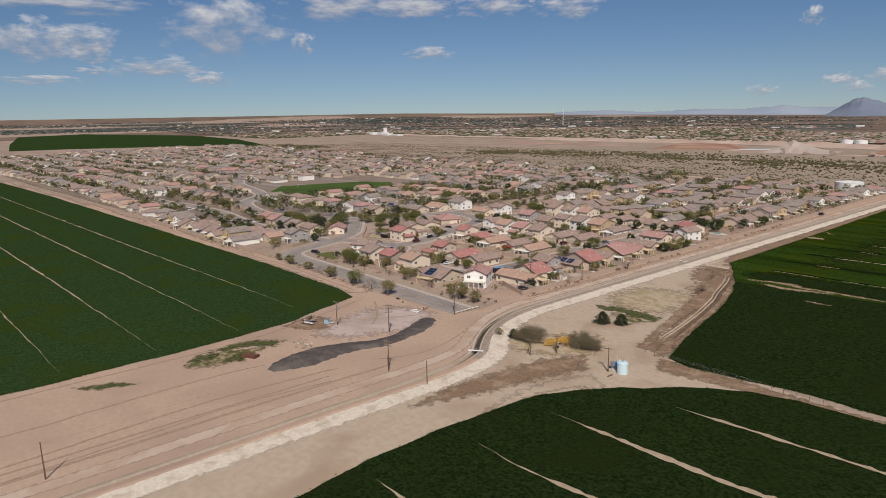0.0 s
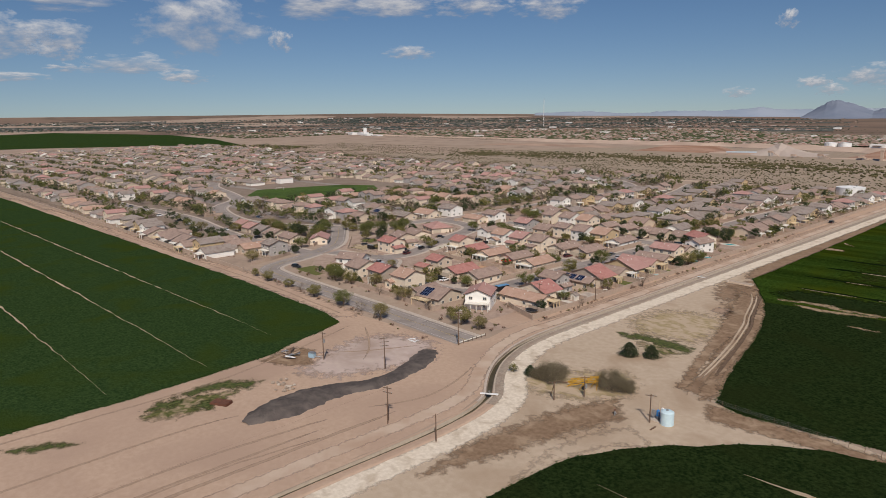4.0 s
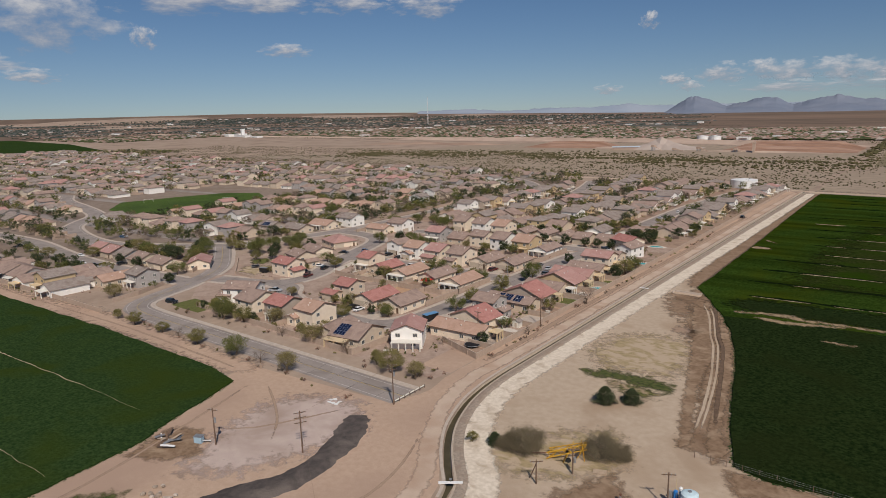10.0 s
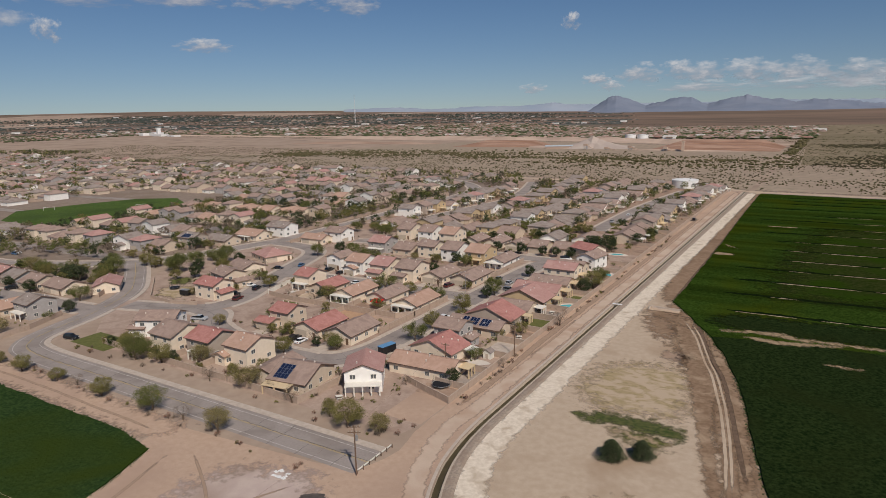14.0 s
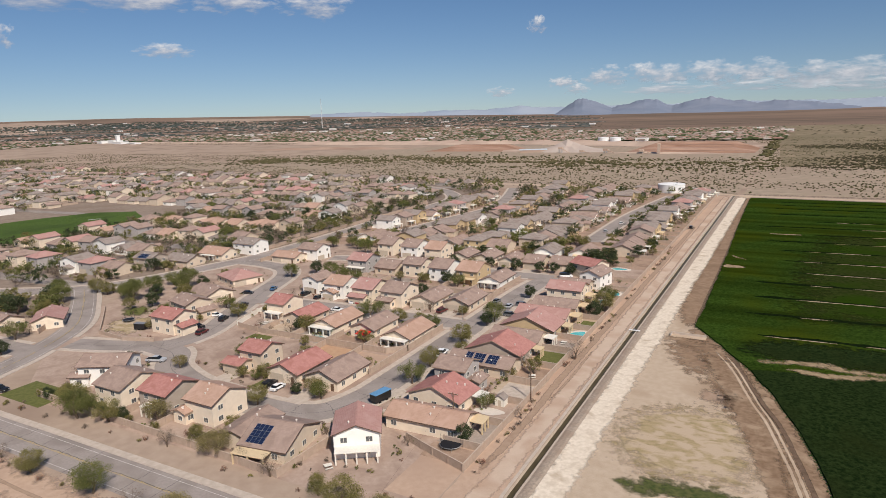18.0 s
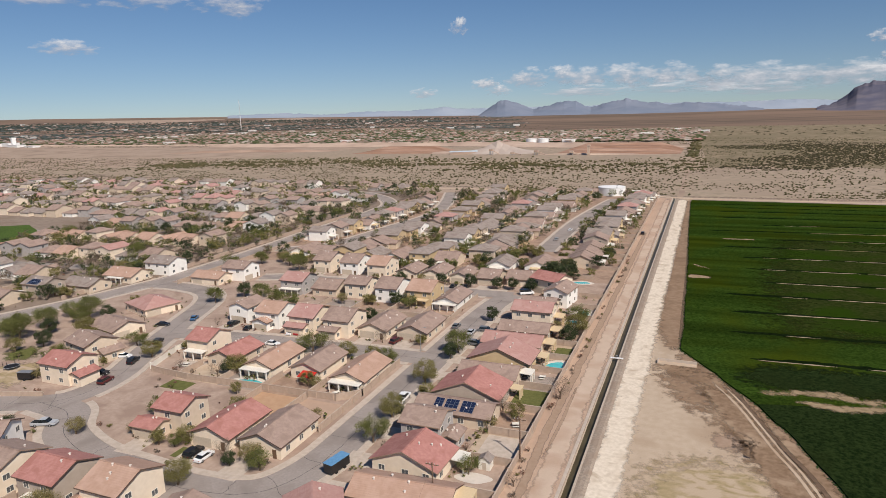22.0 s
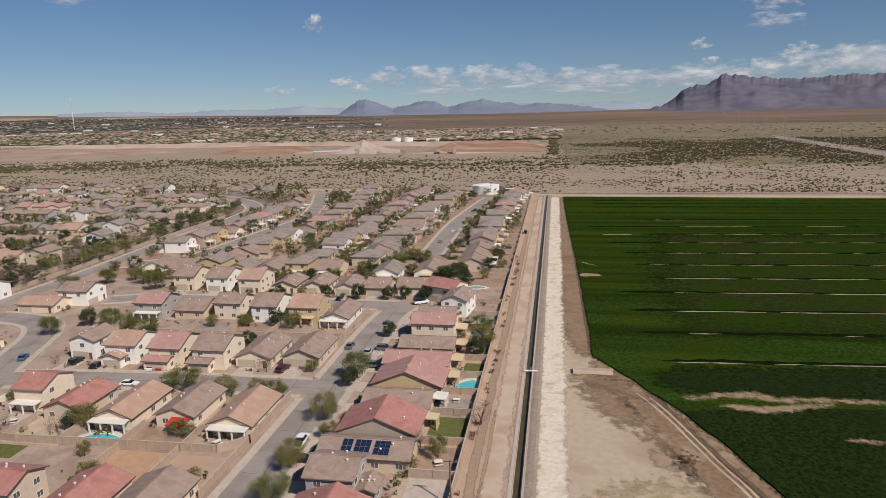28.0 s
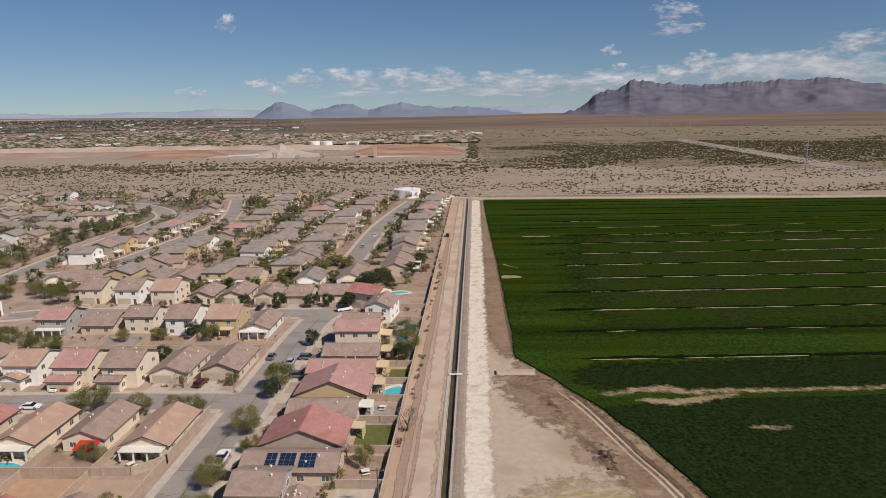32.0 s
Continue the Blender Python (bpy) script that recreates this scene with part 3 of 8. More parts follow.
h = house(-99.5, 98, 10, 13, 2, "pink", "cream", "x", garage="S", wing=(-1, -7, 7, 4, 1, "x", "S"))
h = house(-86.5, 98, 10, 13, 2, "brown", "cream", "x", garage="S", wing=(-1.5, -7, 6, 4, 1, "x", "S"))
h = house(-75, 102, 10.8, 16, 1, "brown", "cream", "y", garage="S")
h = house(-62, 104, 11, 16.5, 1, "brown", "tan", "y", garage="S")
h = house(-33, 41.5, 9.5, 9.5, 2, "brown", "grey", "x", garage="W", wing=(6.2, -1, 3.4, 5, 1, "y"))
h = house(-30.5, 52.8, 19, 9, 1, "brown", "tan", "x", garage="W")
solar_panel(h, pose(-2.0, -3.6, 3.42, 21.8), 3, 2)
solar_panel(h, pose(1.9, -3.6, 3.42, 21.8), 3, 2)
solar_panel(h, pose(-4.6, -3.6, 3.42, 21.8), 2, 2)
h = house(-30.5, 63.8, 17.5, 11.5, 1, "red", "taupe", "y", garage="W", patio="E3", pc=BEIGE)
h = house(-29.5, 75.3, 16, 10, 1, "brown", "tan", "x", garage="W", patio="E4")
h = house(-29.5, 87, 18, 11.5, 1, "pink", "yellow", "y", garage="W", patio="E4", pc=BEIGE)
h = house(-30, 99.5, 18, 10, 1, "pink", "tan", "x", garage="W", patio="E5", pc=BEIGE)
h = house(-29.5, 111, 16, 9.8, 1, "brown", "tan", "x", garage="W", patio="E5", pc=BEIGE)
h = house(-30, 124, 13.5, 10.5, 2, "pink", "cream", "x", garage="W", patio="E5", pc=BEIGE)
h = house(-31.5, 138, 12.5, 10.5, 1, "brown", "tan", "x", garage="W")
h = house(-26.5, 149, 9.5, 12.5, 2, "brown", "white", "y", rot=-8, garage="W")
h = house(-33, 163, 13, 11, 2, "red", "cream", "x", rot=-25, garage="S")
h = house(-46, 172, 13, 12, 1, "brown", "cream", "x", garage="S")
h = house(-31, 30.3, 15, 10.5, 1, "red", "cream", "y", rot=-3, garage="W", patio="E4")
h = house(-27.5, 18, 19.5, 9.5, 1, "orange", "cream", "x", rot=3, garage="W", patio="E4", pc=BEIGE)
h = house(-63.5, 136.5, 9.6, 16.5, 1, "brown", "white", "y", garage="N", patio="S9")
h = house(-75, 137.5, 10.5, 14, 2, "orange", "yellow", "x", garage="N", patio="S8", pc=BEIGE)
h = house(-88.5, 137.5, 9.6, 14, 2, "brown", "white", "x", garage="N")
h = house(-102.5, 138, 10.2, 11, 2, "brown", "cream", "x", garage="N")
h = house(-116, 138, 11.5, 13, 1, "brown", "tan", "x", garage="N")
h = house(-130, 136, 11, 12, 2, "pink", "grey", "x", garage="N", patio="S9")
h = house(-138, 172, 9.6, 14, 2, "brown", "cream", "x", garage="S")
h = house(-123.5, 171, 9.8, 14, 2, "brown", "white", "x", garage="S")
h = house(-109.5, 170, 9.8, 14, 2, "orange", "cream", "x", garage="S")
h = house(-96, 171, 10.2, 14, 1, "brown", "cream", "y", garage="S")
h = house(-84, 171.5, 10.5, 15, 1, "brown", "cream", "y", garage="S")
h = house(-71.5, 170.5, 9.5, 14, 1, "brown", "cream", "y", garage="S")
h = house(-59.5, 170.5, 9.5, 13, 1, "brown", "tan", "x", garage="S")
h = house(-176, 137.5, 15.5, 10, 1, "orange", "cream", "x", garage="S")
h = house(-168, 147, 12.5, 11.5, 2, "brown", "white", "x", garage="E")
h = house(-179.5, -6, 10.5, 11, 2, "grey", "grey", "x", garage="N", patio="S7")
h = house(-192, -12.5, 10.5, 14, 1, "orange", "tan", "y", garage="N")
h = house(-205.5, -15.5, 11, 15, 1, "brown", "cream", "y", garage="N")
h = house(-219.5, -16, 11, 14, 1, "brown", "tan", "y", garage="N")
h = house(-203, 17, 15, 11, 1, "brown", "cream", "x", garage="S")
h = house(-189, 27, 15, 10.5, 1, "pink", "cream", "x", rot=-38, garage="S")
h = house(-220, 16, 12, 13, 1, "brown", "tan", "x", garage="S")
h = house(-236, 16.5, 12, 13, 1, "grey", "grey", "x", garage="S")
h = house(-251, 17, 12, 13, 1, "pink", "tan", "x", garage="S")
h = house(-266, 18, 12, 13, 1, "pink", "cream", "x", garage="S")
h = house(-217, 130.7, 17, 13, 1, "orange", "cream", "x", garage="N", patio="S9")
h = house(-221, 112.5, 17, 12, 1, "grey", "tan", "x", garage="W")
h = house(-231, 101, 13, 11, 2, "grey", "taupe", "x", garage="W")
solar_panel(h, pose(-3, -5.2, 5.8, 21.8), 6, 2)
h = house(-210, 146, 15, 12, 2, "grey", "white", "x", garage="W")
# ---- canal and ground covers ----
LINING = mat("canal_concrete", (0.4, 0.325, 0.255), (0.46, 0.38, 0.3), 1.0, 0.9, bump=0.02, bscale=4, coord="World")
RUT = mat("rutted_soil", (0.31, 0.215, 0.152), (0.36, 0.26, 0.19), 0.8, 0.95, bump=0.05, bscale=2, coord="World", spec=0.1)
GREENWEED = mat("green_weeds", (0.04, 0.06, 0.016), (0.11, 0.11, 0.042), 0.9, 0.95, bump=0.15, bscale=2, coord="World", spec=0.1)
WATER = mat("canal_water", (0.06, 0.048, 0.026), (0.085, 0.07, 0.04), 0.4, 0.35, coord="World", spec=0.15, bump=0.01, bscale=1.5)
PALE = mat("pale_packed_dirt", (0.52, 0.405, 0.305), (0.46, 0.35, 0.26), 0.7, 0.95, bump=0.03, bscale=2, big=(0.44, 0.34, 0.25), bigscale=0.06, coord="World", spec=0.1)
CALICHE = mat("white_caliche", (0.6, 0.51, 0.4), (0.72, 0.63, 0.52), 1.1, 0.95, bump=0.08, bscale=1.6, big=(0.47, 0.375, 0.28), bigscale=0.3, bigpos=(0.5, 0.7), coord="World", spec=0.05)
GRAVEL = mat("grey_brown_gravel", (0.27, 0.217, 0.172), (0.38, 0.31, 0.245), 2.0, 0.95, bump=0.08, bscale=3, big=(0.29, 0.22, 0.168), bigscale=0.3, coord="World", spec=0.1)
BROWN = mat("damp_brown_soil", (0.19, 0.122, 0.075), (0.265, 0.18, 0.118), 0.9, 0.95, bump=0.15, bscale=1.2, big=(0.34, 0.245, 0.165), bigscale=0.2, bigpos=(0.5, 0.66), coord="World", spec=0.1)
TAN = mat("sandy_tan_soil", (0.43, 0.335, 0.245), (0.48, 0.38, 0.285), 0.6, 0.95, bump=0.05, bscale=2.5, big=(0.36, 0.265, 0.185), bigscale=0.05, bigpos=(0.5, 0.7), coord="World", spec=0.05)
PINK = mat("pinkish_soil", (0.4293, 0.3021, 0.2194), (0.477, 0.3445, 0.2544), 0.8, 0.95, bump=0.05, bscale=2.5, big=(0.3869, 0.2703, 0.2014), bigscale=0.03, coord="World", spec=0.1)
ROCKYARD = mat("pink_yard_gravel", (0.36, 0.265, 0.21), (0.42, 0.32, 0.255), 1.0, 0.95, bump=0.03, bscale=6, big=(0.3, 0.215, 0.17), bigscale=0.15, coord="World", spec=0.1)
BLACKPILE = mat("black_millings", (0.0725, 0.06235, 0.058), (0.1087, 0.0899, 0.0812), 0.8, 0.95, bump=0.15, bscale=2, big=(0.145, 0.1203, 0.1058), bigscale=0.2, coord="World", spec=0.1)
WEED = mat("weedy_grass", (0.15, 0.135, 0.05), (0.065, 0.08, 0.022), 1.0, 0.95, bump=0.2, bscale=2, big=(0.34, 0.255, 0.165), bigscale=0.35, bigpos=(0.46, 0.6), coord="World", spec=0.1)
DRY = mat("dry_grass", (0.39, 0.3, 0.18), (0.29, 0.23, 0.125), 0.9, 0.95, bump=0.08, bscale=3, big=(0.45, 0.35, 0.25), bigscale=0.3, bigpos=(0.44, 0.54), coord="World", spec=0.05, stretch=(0.7, 1.25, 1))
LAWN = mat("lawn", (0.1, 0.11, 0.034), (0.14, 0.138, 0.05), 0.9, 0.95, bump=0.05, bscale=5, coord="World", spec=0.1)

cl = dense(smooth_line(CANAL, 4), 6)
tagged(part("canal_bed", ribbon(cl, -0.85, 0.85, -0.75), WATER), "shallow brown water in the irrigation canal", "water", kind="structure")
tagged(part("canal_lining", join(ribbon(cl, -0.95, -0.7, 0.04, rise=-0.9), ribbon(cl, 0.55, 0.85, -0.9, rise=0.06)), LINING), "weathered concrete canal lining", "canal", kind="structure")
bend = min(range(len(cl)), key=lambda i: abs(cl[i][1] + 56))
for run, left, right in ((cl[:bend + 1], PINK, PINK), (cl[bend:], CONCRETE, LINING)):
    words = "earthen" if left is PINK else "pale concrete"
    tagged(part("canal_lip", ribbon(run, -1.6, -0.95, 0.06, -0.05), left), words + " canal lip", "canal", kind="structure")
    tagged(part("canal_lip", ribbon(run, 0.84, 1.3, 0.07, -0.05), right), words + " canal lip", "canal", kind="structure")
for run, soil, words in ((cl[:bend + 1], PINK, "pinkish bare earth canal bank"), (cl[bend:], GRAVEL, "brown gravel canal bank")):
    tagged(part("canal_bank", join(ribbon(run, 1.3, 1.9, 0.05, rise=0.18), ribbon(run, 1.9, 2.9, 0.18, rise=0.2), ribbon(run, 2.9, 3.6, 0.2, rise=0.0)), soil), words, "bank", kind="structure")


SOFT = {}


def soft(m, k=1.5, scale=0.45):
    """The same soil, with a ragged edge where the attribute fade runs out."""
    if m.name in SOFT:
        return SOFT[m.name]
    c = m.copy()
    c.name = m.name + "_ragged"
    n, l = c.node_tree.nodes, c.node_tree.links
    at, geo, no = n.new("ShaderNodeAttribute"), n.new("ShaderNodeNewGeometry"), n.new("ShaderNodeTexNoise")
    at.attribute_name = "fade"
    no.inputs["Scale"].default_value, no.inputs["Detail"].default_value, no.inputs["Roughness"].default_value = scale, 7, 0.62
    l.new(geo.outputs["Position"], no.inputs["Vector"])
    ma, ra = n.new("ShaderNodeMath"), n.new("ShaderNodeMapRange")
    ma.operation = "MULTIPLY_ADD"
    ma.inputs[1].default_value = k
    l.new(no.outputs["Fac"], ma.inputs[0])
    l.new(at.outputs["Fac"], ma.inputs[2])
    ra.inputs["From Min"].default_value, ra.inputs["From Max"].default_value = 0.5 + k * 0.5 - 0.22, 0.5 + k * 0.5 + 0.22
    l.new(ma.outputs[0], ra.inputs["Value"])
    l.new(ra.outputs["Result"], n["Principled BSDF"].inputs["Alpha"])
    SOFT[m.name] = c
    return c


def faded(name, V, F, fade, material, label, category):
    ob = part(name, (V, F), soft(material))
    ob.data.attributes.new("fade", "FLOAT", "POINT").data.foreach_set("value", fade)
    return tagged(ob, label, category, kind="structure")


def strip(name, pts, half, z, material, label, jitter=0.8, category="ground"):
    """A band of soil with ragged edges along a line."""
    mid = dense(smooth_line([tuple(p) for p in dense(pts, 40)], 4), 3, jitter * 0.5)
    V, n, fade = [], len(mid), []
    for off, f in ((-1.4 * half, 0.0), (-half * 0.65, 0.9), (0, 1.2), (half * 0.65, 0.9), (1.4 * half, 0.0)):
        for k, (x, y) in enumerate(offset_line(mid, off)):
            V.append((x, y, z))
            fade.append(f * min(1, k / 4, (n - 1 - k) / 4) + 0.2 * (f > 0) * noise.noise(Vector((x * 0.07, y * 0.07, 1))))
    faded(name, V, [(r * n + i, r * n + n + i, r * n + n + i + 1, r * n + i + 1) for r in range(4) for i in range(n - 1)], fade, material, label, category)


def patch(name, pts, z, material, label, jitter=1.2, step=2.5, category="ground", margin=2.2):
    """A stain of soil: a grid over the outline, fading out across its edge."""
    P = np.array(pts, float)
    Q = np.roll(P, -1, 0)
    lo, hi = P.min(0) - margin, P.max(0) + margin
    s = max(0.8, float((hi - lo).max()) / 90)
    gx, gy = np.arange(lo[0], hi[0] + s, s), np.arange(lo[1], hi[1] + s, s)
    X, Y = [g.ravel() for g in np.meshgrid(gx, gy)]
    dist, inside = np.full(len(X), 1e9), np.zeros(len(X), bool)
    for a, b in zip(P, Q):
        d = b - a
        t = np.clip(((X - a[0]) * d[0] + (Y - a[1]) * d[1]) / max(1e-9, d @ d), 0, 1)
        dist = np.minimum(dist, np.hypot(X - a[0] - t * d[0], Y - a[1] - t * d[1]))
        if a[1] != b[1]:
            inside ^= ((a[1] > Y) != (b[1] > Y)) & (X < a[0] + (Y - a[1]) * d[0] / d[1])
    fade = np.clip(0.5 + np.where(inside, dist, -dist) / (2 * margin), 0, 1)
    w, use, F = len(gx), {}, []
    for i in range(len(gy) - 1):
        for k in range(w - 1):
            q = (i * w + k, i * w + k + 1, i * w + w + k + 1, i * w + w + k)
            if max(fade[v] for v in q) > 0:
                F.append(tuple(use.setdefault(v, len(use)) for v in q))
    V = [(float(X[v]), float(Y[v]), z + ground_z(X[v], Y[v])) for v in use]
    faded(name, V, F, [float(fade[v]) for v in use], material, label, category)


edge = canal_edge(0)


def between(name, left, right, y0, y1, z, material, label, jitter=0.8, step=4, nx=6):
    """Ground cover between two lines that are given as (y, x) pairs."""
    V, F, n = [], [], int((y1 - y0) / step)
    for i in range(n + 1):
        y = y0 + (y1 - y0) * i / n
        a, b = float(np.interp(y, *zip(*left))), float(np.interp(y, *zip(*right)))
        a += jitter * noise.noise(Vector((a * 0.2, y * 0.2, 5)))
        b += jitter * noise.noise(Vector((b * 0.2, y * 0.2, 8)))
        V += [(a + (b - a) * j / nx, y, z) for j in range(nx + 1)]
    w = nx + 1
    F = [(i * w + j, i * w + j + 1, i * w + w + j + 1, i * w + w + j) for i in range(n) for j in range(nx)]
    tagged(part(name, (V, F), material), label, "ground", kind="structure")


FIELD_R = [(-260, 55), (-125, 54), (-106, 52), (-86, 52), (-60, 55), (-50, 59.5), (-40, 67), (-30, 76), (-20, 90), (-16.5, 160), (-14, 160), (-12.5, 66), (-3, 59), (17, 54), (41, 49), (61, 43), (81, 35), (101, 24), (113, 17), (150, 17), (240, 15.5), (330, 13.5), (437, 12.5)]
CAN_R = [(-260, 27.6), (-75, 27.7), (-58, 27), (-46, 23.5), (-38, 17), (-26, 10), (-14, 5), (0, 2.9), (120, 2.6), (437, 2.6)]
CAN_L = [(-260, 22.5), (-90, 22.6), (-62, 21.5), (-52, 18.5), (-40, 8.5), (-27, 1.5), (-12, -2), (0, -2.7), (437, -2.7)]
FIELD_L = [(-260, -44), (-150, -41.5), (-100, -43), (-76, -47), (-47, -58), (-43, -62), (-34, -62), (-31.2, -13), (-20, -10), (-8, -12.3), (437, -12.3)]
between("soil", CAN_R, FIELD_R, -260, 437, 0.012, TAN, "sandy tan bare soil")
between("soil", FIELD_L, CAN_L, -260, 437, 0.012, PINK, "pinkish packed bare soil")
patch("soil", [(-58, -44), (-58, -33), (-140, -36), (-400, -50), (-783, -78), (-783, -85), (-400, -60), (-120, -45)], 0.016, PINK, "pinkish packed bare soil along the field", 0.4, 8)
strip("pale_track", offset_line(smooth_line(CANAL, 4), 6.2), 3.1, 0.03, CALICHE, "chalky white caliche strip beside the canal bank", 0.7)
strip("dirt_road", [(-5.3, 437), (-5.3, 100), (-5.4, 10), (-6, -8), (-2, -24), (5, -38), (14, -52), (17, -66), (17, -100), (17, -260)], 2.0, 0.026, mat("packed_pink_dirt", (0.49, 0.375, 0.285), (0.53, 0.41, 0.32), 0.4, 0.95, bump=0.04, bscale=2, big=(0.42, 0.295, 0.215), bigscale=0.1, coord="World", spec=0.1), "packed dirt canal road", 0.35)
strip("wheel_rut", [(-9.4, 300), (-9.2, 150), (-9.6, 60), (-9.0, 20), (-10, 0)], 0.9, 0.034, RUT, "darker brown wheel ruts in the soil", 0.7)
strip("wheel_rut", [(-7.6, 80), (-7.4, 55), (-8, 38)], 0.35, 0.04, RUT, "darker brown wheel ruts in the soil", 0.3)
strip("wheel_rut", [(11, -70), (10.5, -100), (10.5, -150), (10.5, -260)], 0.5, 0.034, RUT, "darker brown wheel ruts in the soil", 0.4)
strip("wheel_rut", [(6.5, -88), (6.3, -120), (6, -260)], 0.35, 0.034, RUT, "darker brown wheel ruts in the soil", 0.4)
# track round the right-hand field
MIDBROWN = mat("brown_tilled_soil", (0.2378, 0.1558, 0.1), (0.287, 0.2009, 0.1353), 0.6, 0.95, bump=0.12, bscale=1.2, big=(0.1968, 0.1271, 0.08036), bigscale=0.12, coord="World", spec=0.1)
# soil darkened to paint the shade inside the ditch
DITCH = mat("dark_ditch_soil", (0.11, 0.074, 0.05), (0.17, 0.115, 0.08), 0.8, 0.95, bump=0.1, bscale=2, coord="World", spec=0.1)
patch("soil_patch", [(8, 150), (9.5, 125), (12, 114), (17, 111), (17, 150), (16, 200), (14, 300), (12, 428), (9, 428), (9, 300), (8.5, 200)], 0.022, MIDBROWN, "belt of brown disturbed soil beside the field", margin=1.6)
patch("soil_patch", [(16, 113), (22, 102), (29, 96), (35, 84), (42, 66), (47, 48), (53, 17), (58, -3), (60, -12), (50, -12), (50, 0), (45, 18), (39, 46), (33.5, 60), (28, 78), (22, 90), (15, 99)], 0.022, MIDBROWN, "belt of brown disturbed soil beside the field", margin=2)
patch("soil_patch", [(15, 100), (24, 97), (31, 80), (41, 50), (50, 16), (47, 12), (38, 46), (33, 57), (27, 74), (23, 88)], 0.026, BROWN, "wedge of dark damp brown soil", margin=2.6)
patch("soil_patch", [(21, 91), (28.5, 85), (41, 45), (44.8, 18), (52, -10), (50, -12), (45, 5), (37.4, 35)], 0.03, BROWN, "ragged belt of dark damp soil beside the track", 1.2, margin=1.4)
patch("soil_patch", [(28.6, 95), (43, 57), (50, 29), (55, 0), (59, -8), (58, -16), (54, -8), (47.5, 27), (40.5, 54)], 0.031, BROWN, "ragged belt of dark damp soil along the field edge", 1.2, margin=1.2)
# flat strips, the ditch's shade is only in their colour
strip("ditch", [(11.5, 400), (13.8, 260), (15, 182), (15.5, 124), (16, 115)], 0.5, 0.036, DITCH, "flat ditch line along the field, its shade painted dark", 0.3)
strip("ditch", [(18, 110), (26.5, 96), (32.2, 78.6), (38.2, 60.5), (42.3, 49), (47, 30), (51, 12), (55, -4)], 0.5, 0.036, DITCH, "flat ditch line along the field, its shade painted dark", 0.3)
strip("pale_track", [(22, 97), (29.5, 80), (35.6, 61), (40, 48), (45, 28), (49, 8), (51, -8)], 0.35, 0.04, TAN, "pale worn wheel track", 0.3)
strip("pale_track", [(24, 97.4), (31, 80), (37, 61), (41.3, 48), (46.2, 28), (50, 8), (52.3, -8)], 0.3, 0.042, TAN, "pale worn wheel track", 0.3)
patch("dry_brush", [(24, 62), (28, 64), (31, 61), (29, 57), (25, 58)], 0.03, RUT, "patch of dry brown brush", margin=2.4)
patch("soil_patch", [(12, 92), (18, 94), (24, 80), (22, 72), (16, 80)], 0.028, MIDBROWN, "irregular stain of brown soil", margin=5)
patch("soil_patch", [(10, 98), (13, 102), (27, 95), (33, 66), (38, 48), (33, 50), (28, 62), (24, 72), (22, 84)], 0.027, BROWN, "irregular stain of damp brown soil", margin=4.5)
patch("soil_patch", [(44, -30), (38, -40), (36, -55), (34, -72), (37, -86), (42, -70), (46, -52), (50, -38)], 0.028, BROWN, "irregular stain of damp brown soil", margin=3.5)
patch("soil_patch", [(60, -16), (75, -15), (110, -14), (160, -13), (160, -17), (110, -19), (80, -21), (64, -24)], 0.028, BROWN, "irregular stain of damp brown soil", 1.2)
patch("soil_patch", [(62, -44), (54, -40), (50, -48), (48, -60), (50, -72), (52, -82), (52, -62), (55, -50)], 0.03, TAN, "pale sandy vehicle track", 0.8)
patch("dry_grass", [(12, 44), (20, 50), (33, 52), (38, 34), (36, 22), (20, 19), (12, 28)], 0.02, DRY, "thin dry yellow grass on sand", margin=7)
patch("weeds", [(15, 14), (22, 17.5), (32, 18.5), (39, 17), (40, 12), (33, 12), (25, 13.5), (19, 11.5)], 0.045, GREENWEED, "ragged strip of low green weeds", margin=3)
patch("weeds", [(24, 12), (32, 12), (38, 10), (36, 6), (28, 8)], 0.04, WEED, "patch of low green weeds", margin=4)
patch("dry_grass", [(16, -34), (26, -22), (36, -14), (44, -24), (40, -34), (28, -40), (20, -40)], 0.022, DRY, "thin dry yellow grass on sand", margin=5)
# the yard left of the canal
patch("gravel_patch", [(-34, -40), (-20, -36), (-10, -44), (-12, -58), (-18, -72), (-26, -78), (-34, -66), (-38, -50)], 0.022, mat("grey_pink_crusher_dust", (0.46, 0.36, 0.315), (0.51, 0.41, 0.355), 0.4, 0.95, big=(0.36, 0.27, 0.22), bigscale=0.08, coord="World", spec=0.1, bump=0.03, bscale=2), "greyish pink crusher dust", margin=6)
patch("soil_patch", [(-33, -78), (-30, -72), (-40, -66), (-46, -70), (-42, -82)], 0.03, BROWN, "irregular stain of damp brown soil", 1.6)
for pts in ([(-36, -97), (-35, -109), (-32, -106), (-31, -98), (-26, -93), (-29, -89)], [(-31, -118), (-34, -113), (-31, -109), (-28, -113)], [(-27, -104), (-23, -102), (-22.5, -107), (-25.5, -109)]):
    patch("weeds", pts, 0.04, GREENWEED, "patch of low green weeds", margin=2.6)
patch("weeds", [(-33, -110), (-27, -96), (-22, -105), (-23, -115), (-28, -120)], 0.036, WEED, "thin weeds on bare soil", margin=3.5)
patch("weeds", [(-32, -147), (-29, -139), (-24, -134), (-27, -143)], 0.04, GREENWEED, "patch of low green weeds", margin=2.2)
strip("pale_track", [(-52, -43), (-43, -72), (-37, -97), (-36, -123), (-36, -260)], 0.35, 0.034, RUT, "narrow worn wheel track", 0.4)
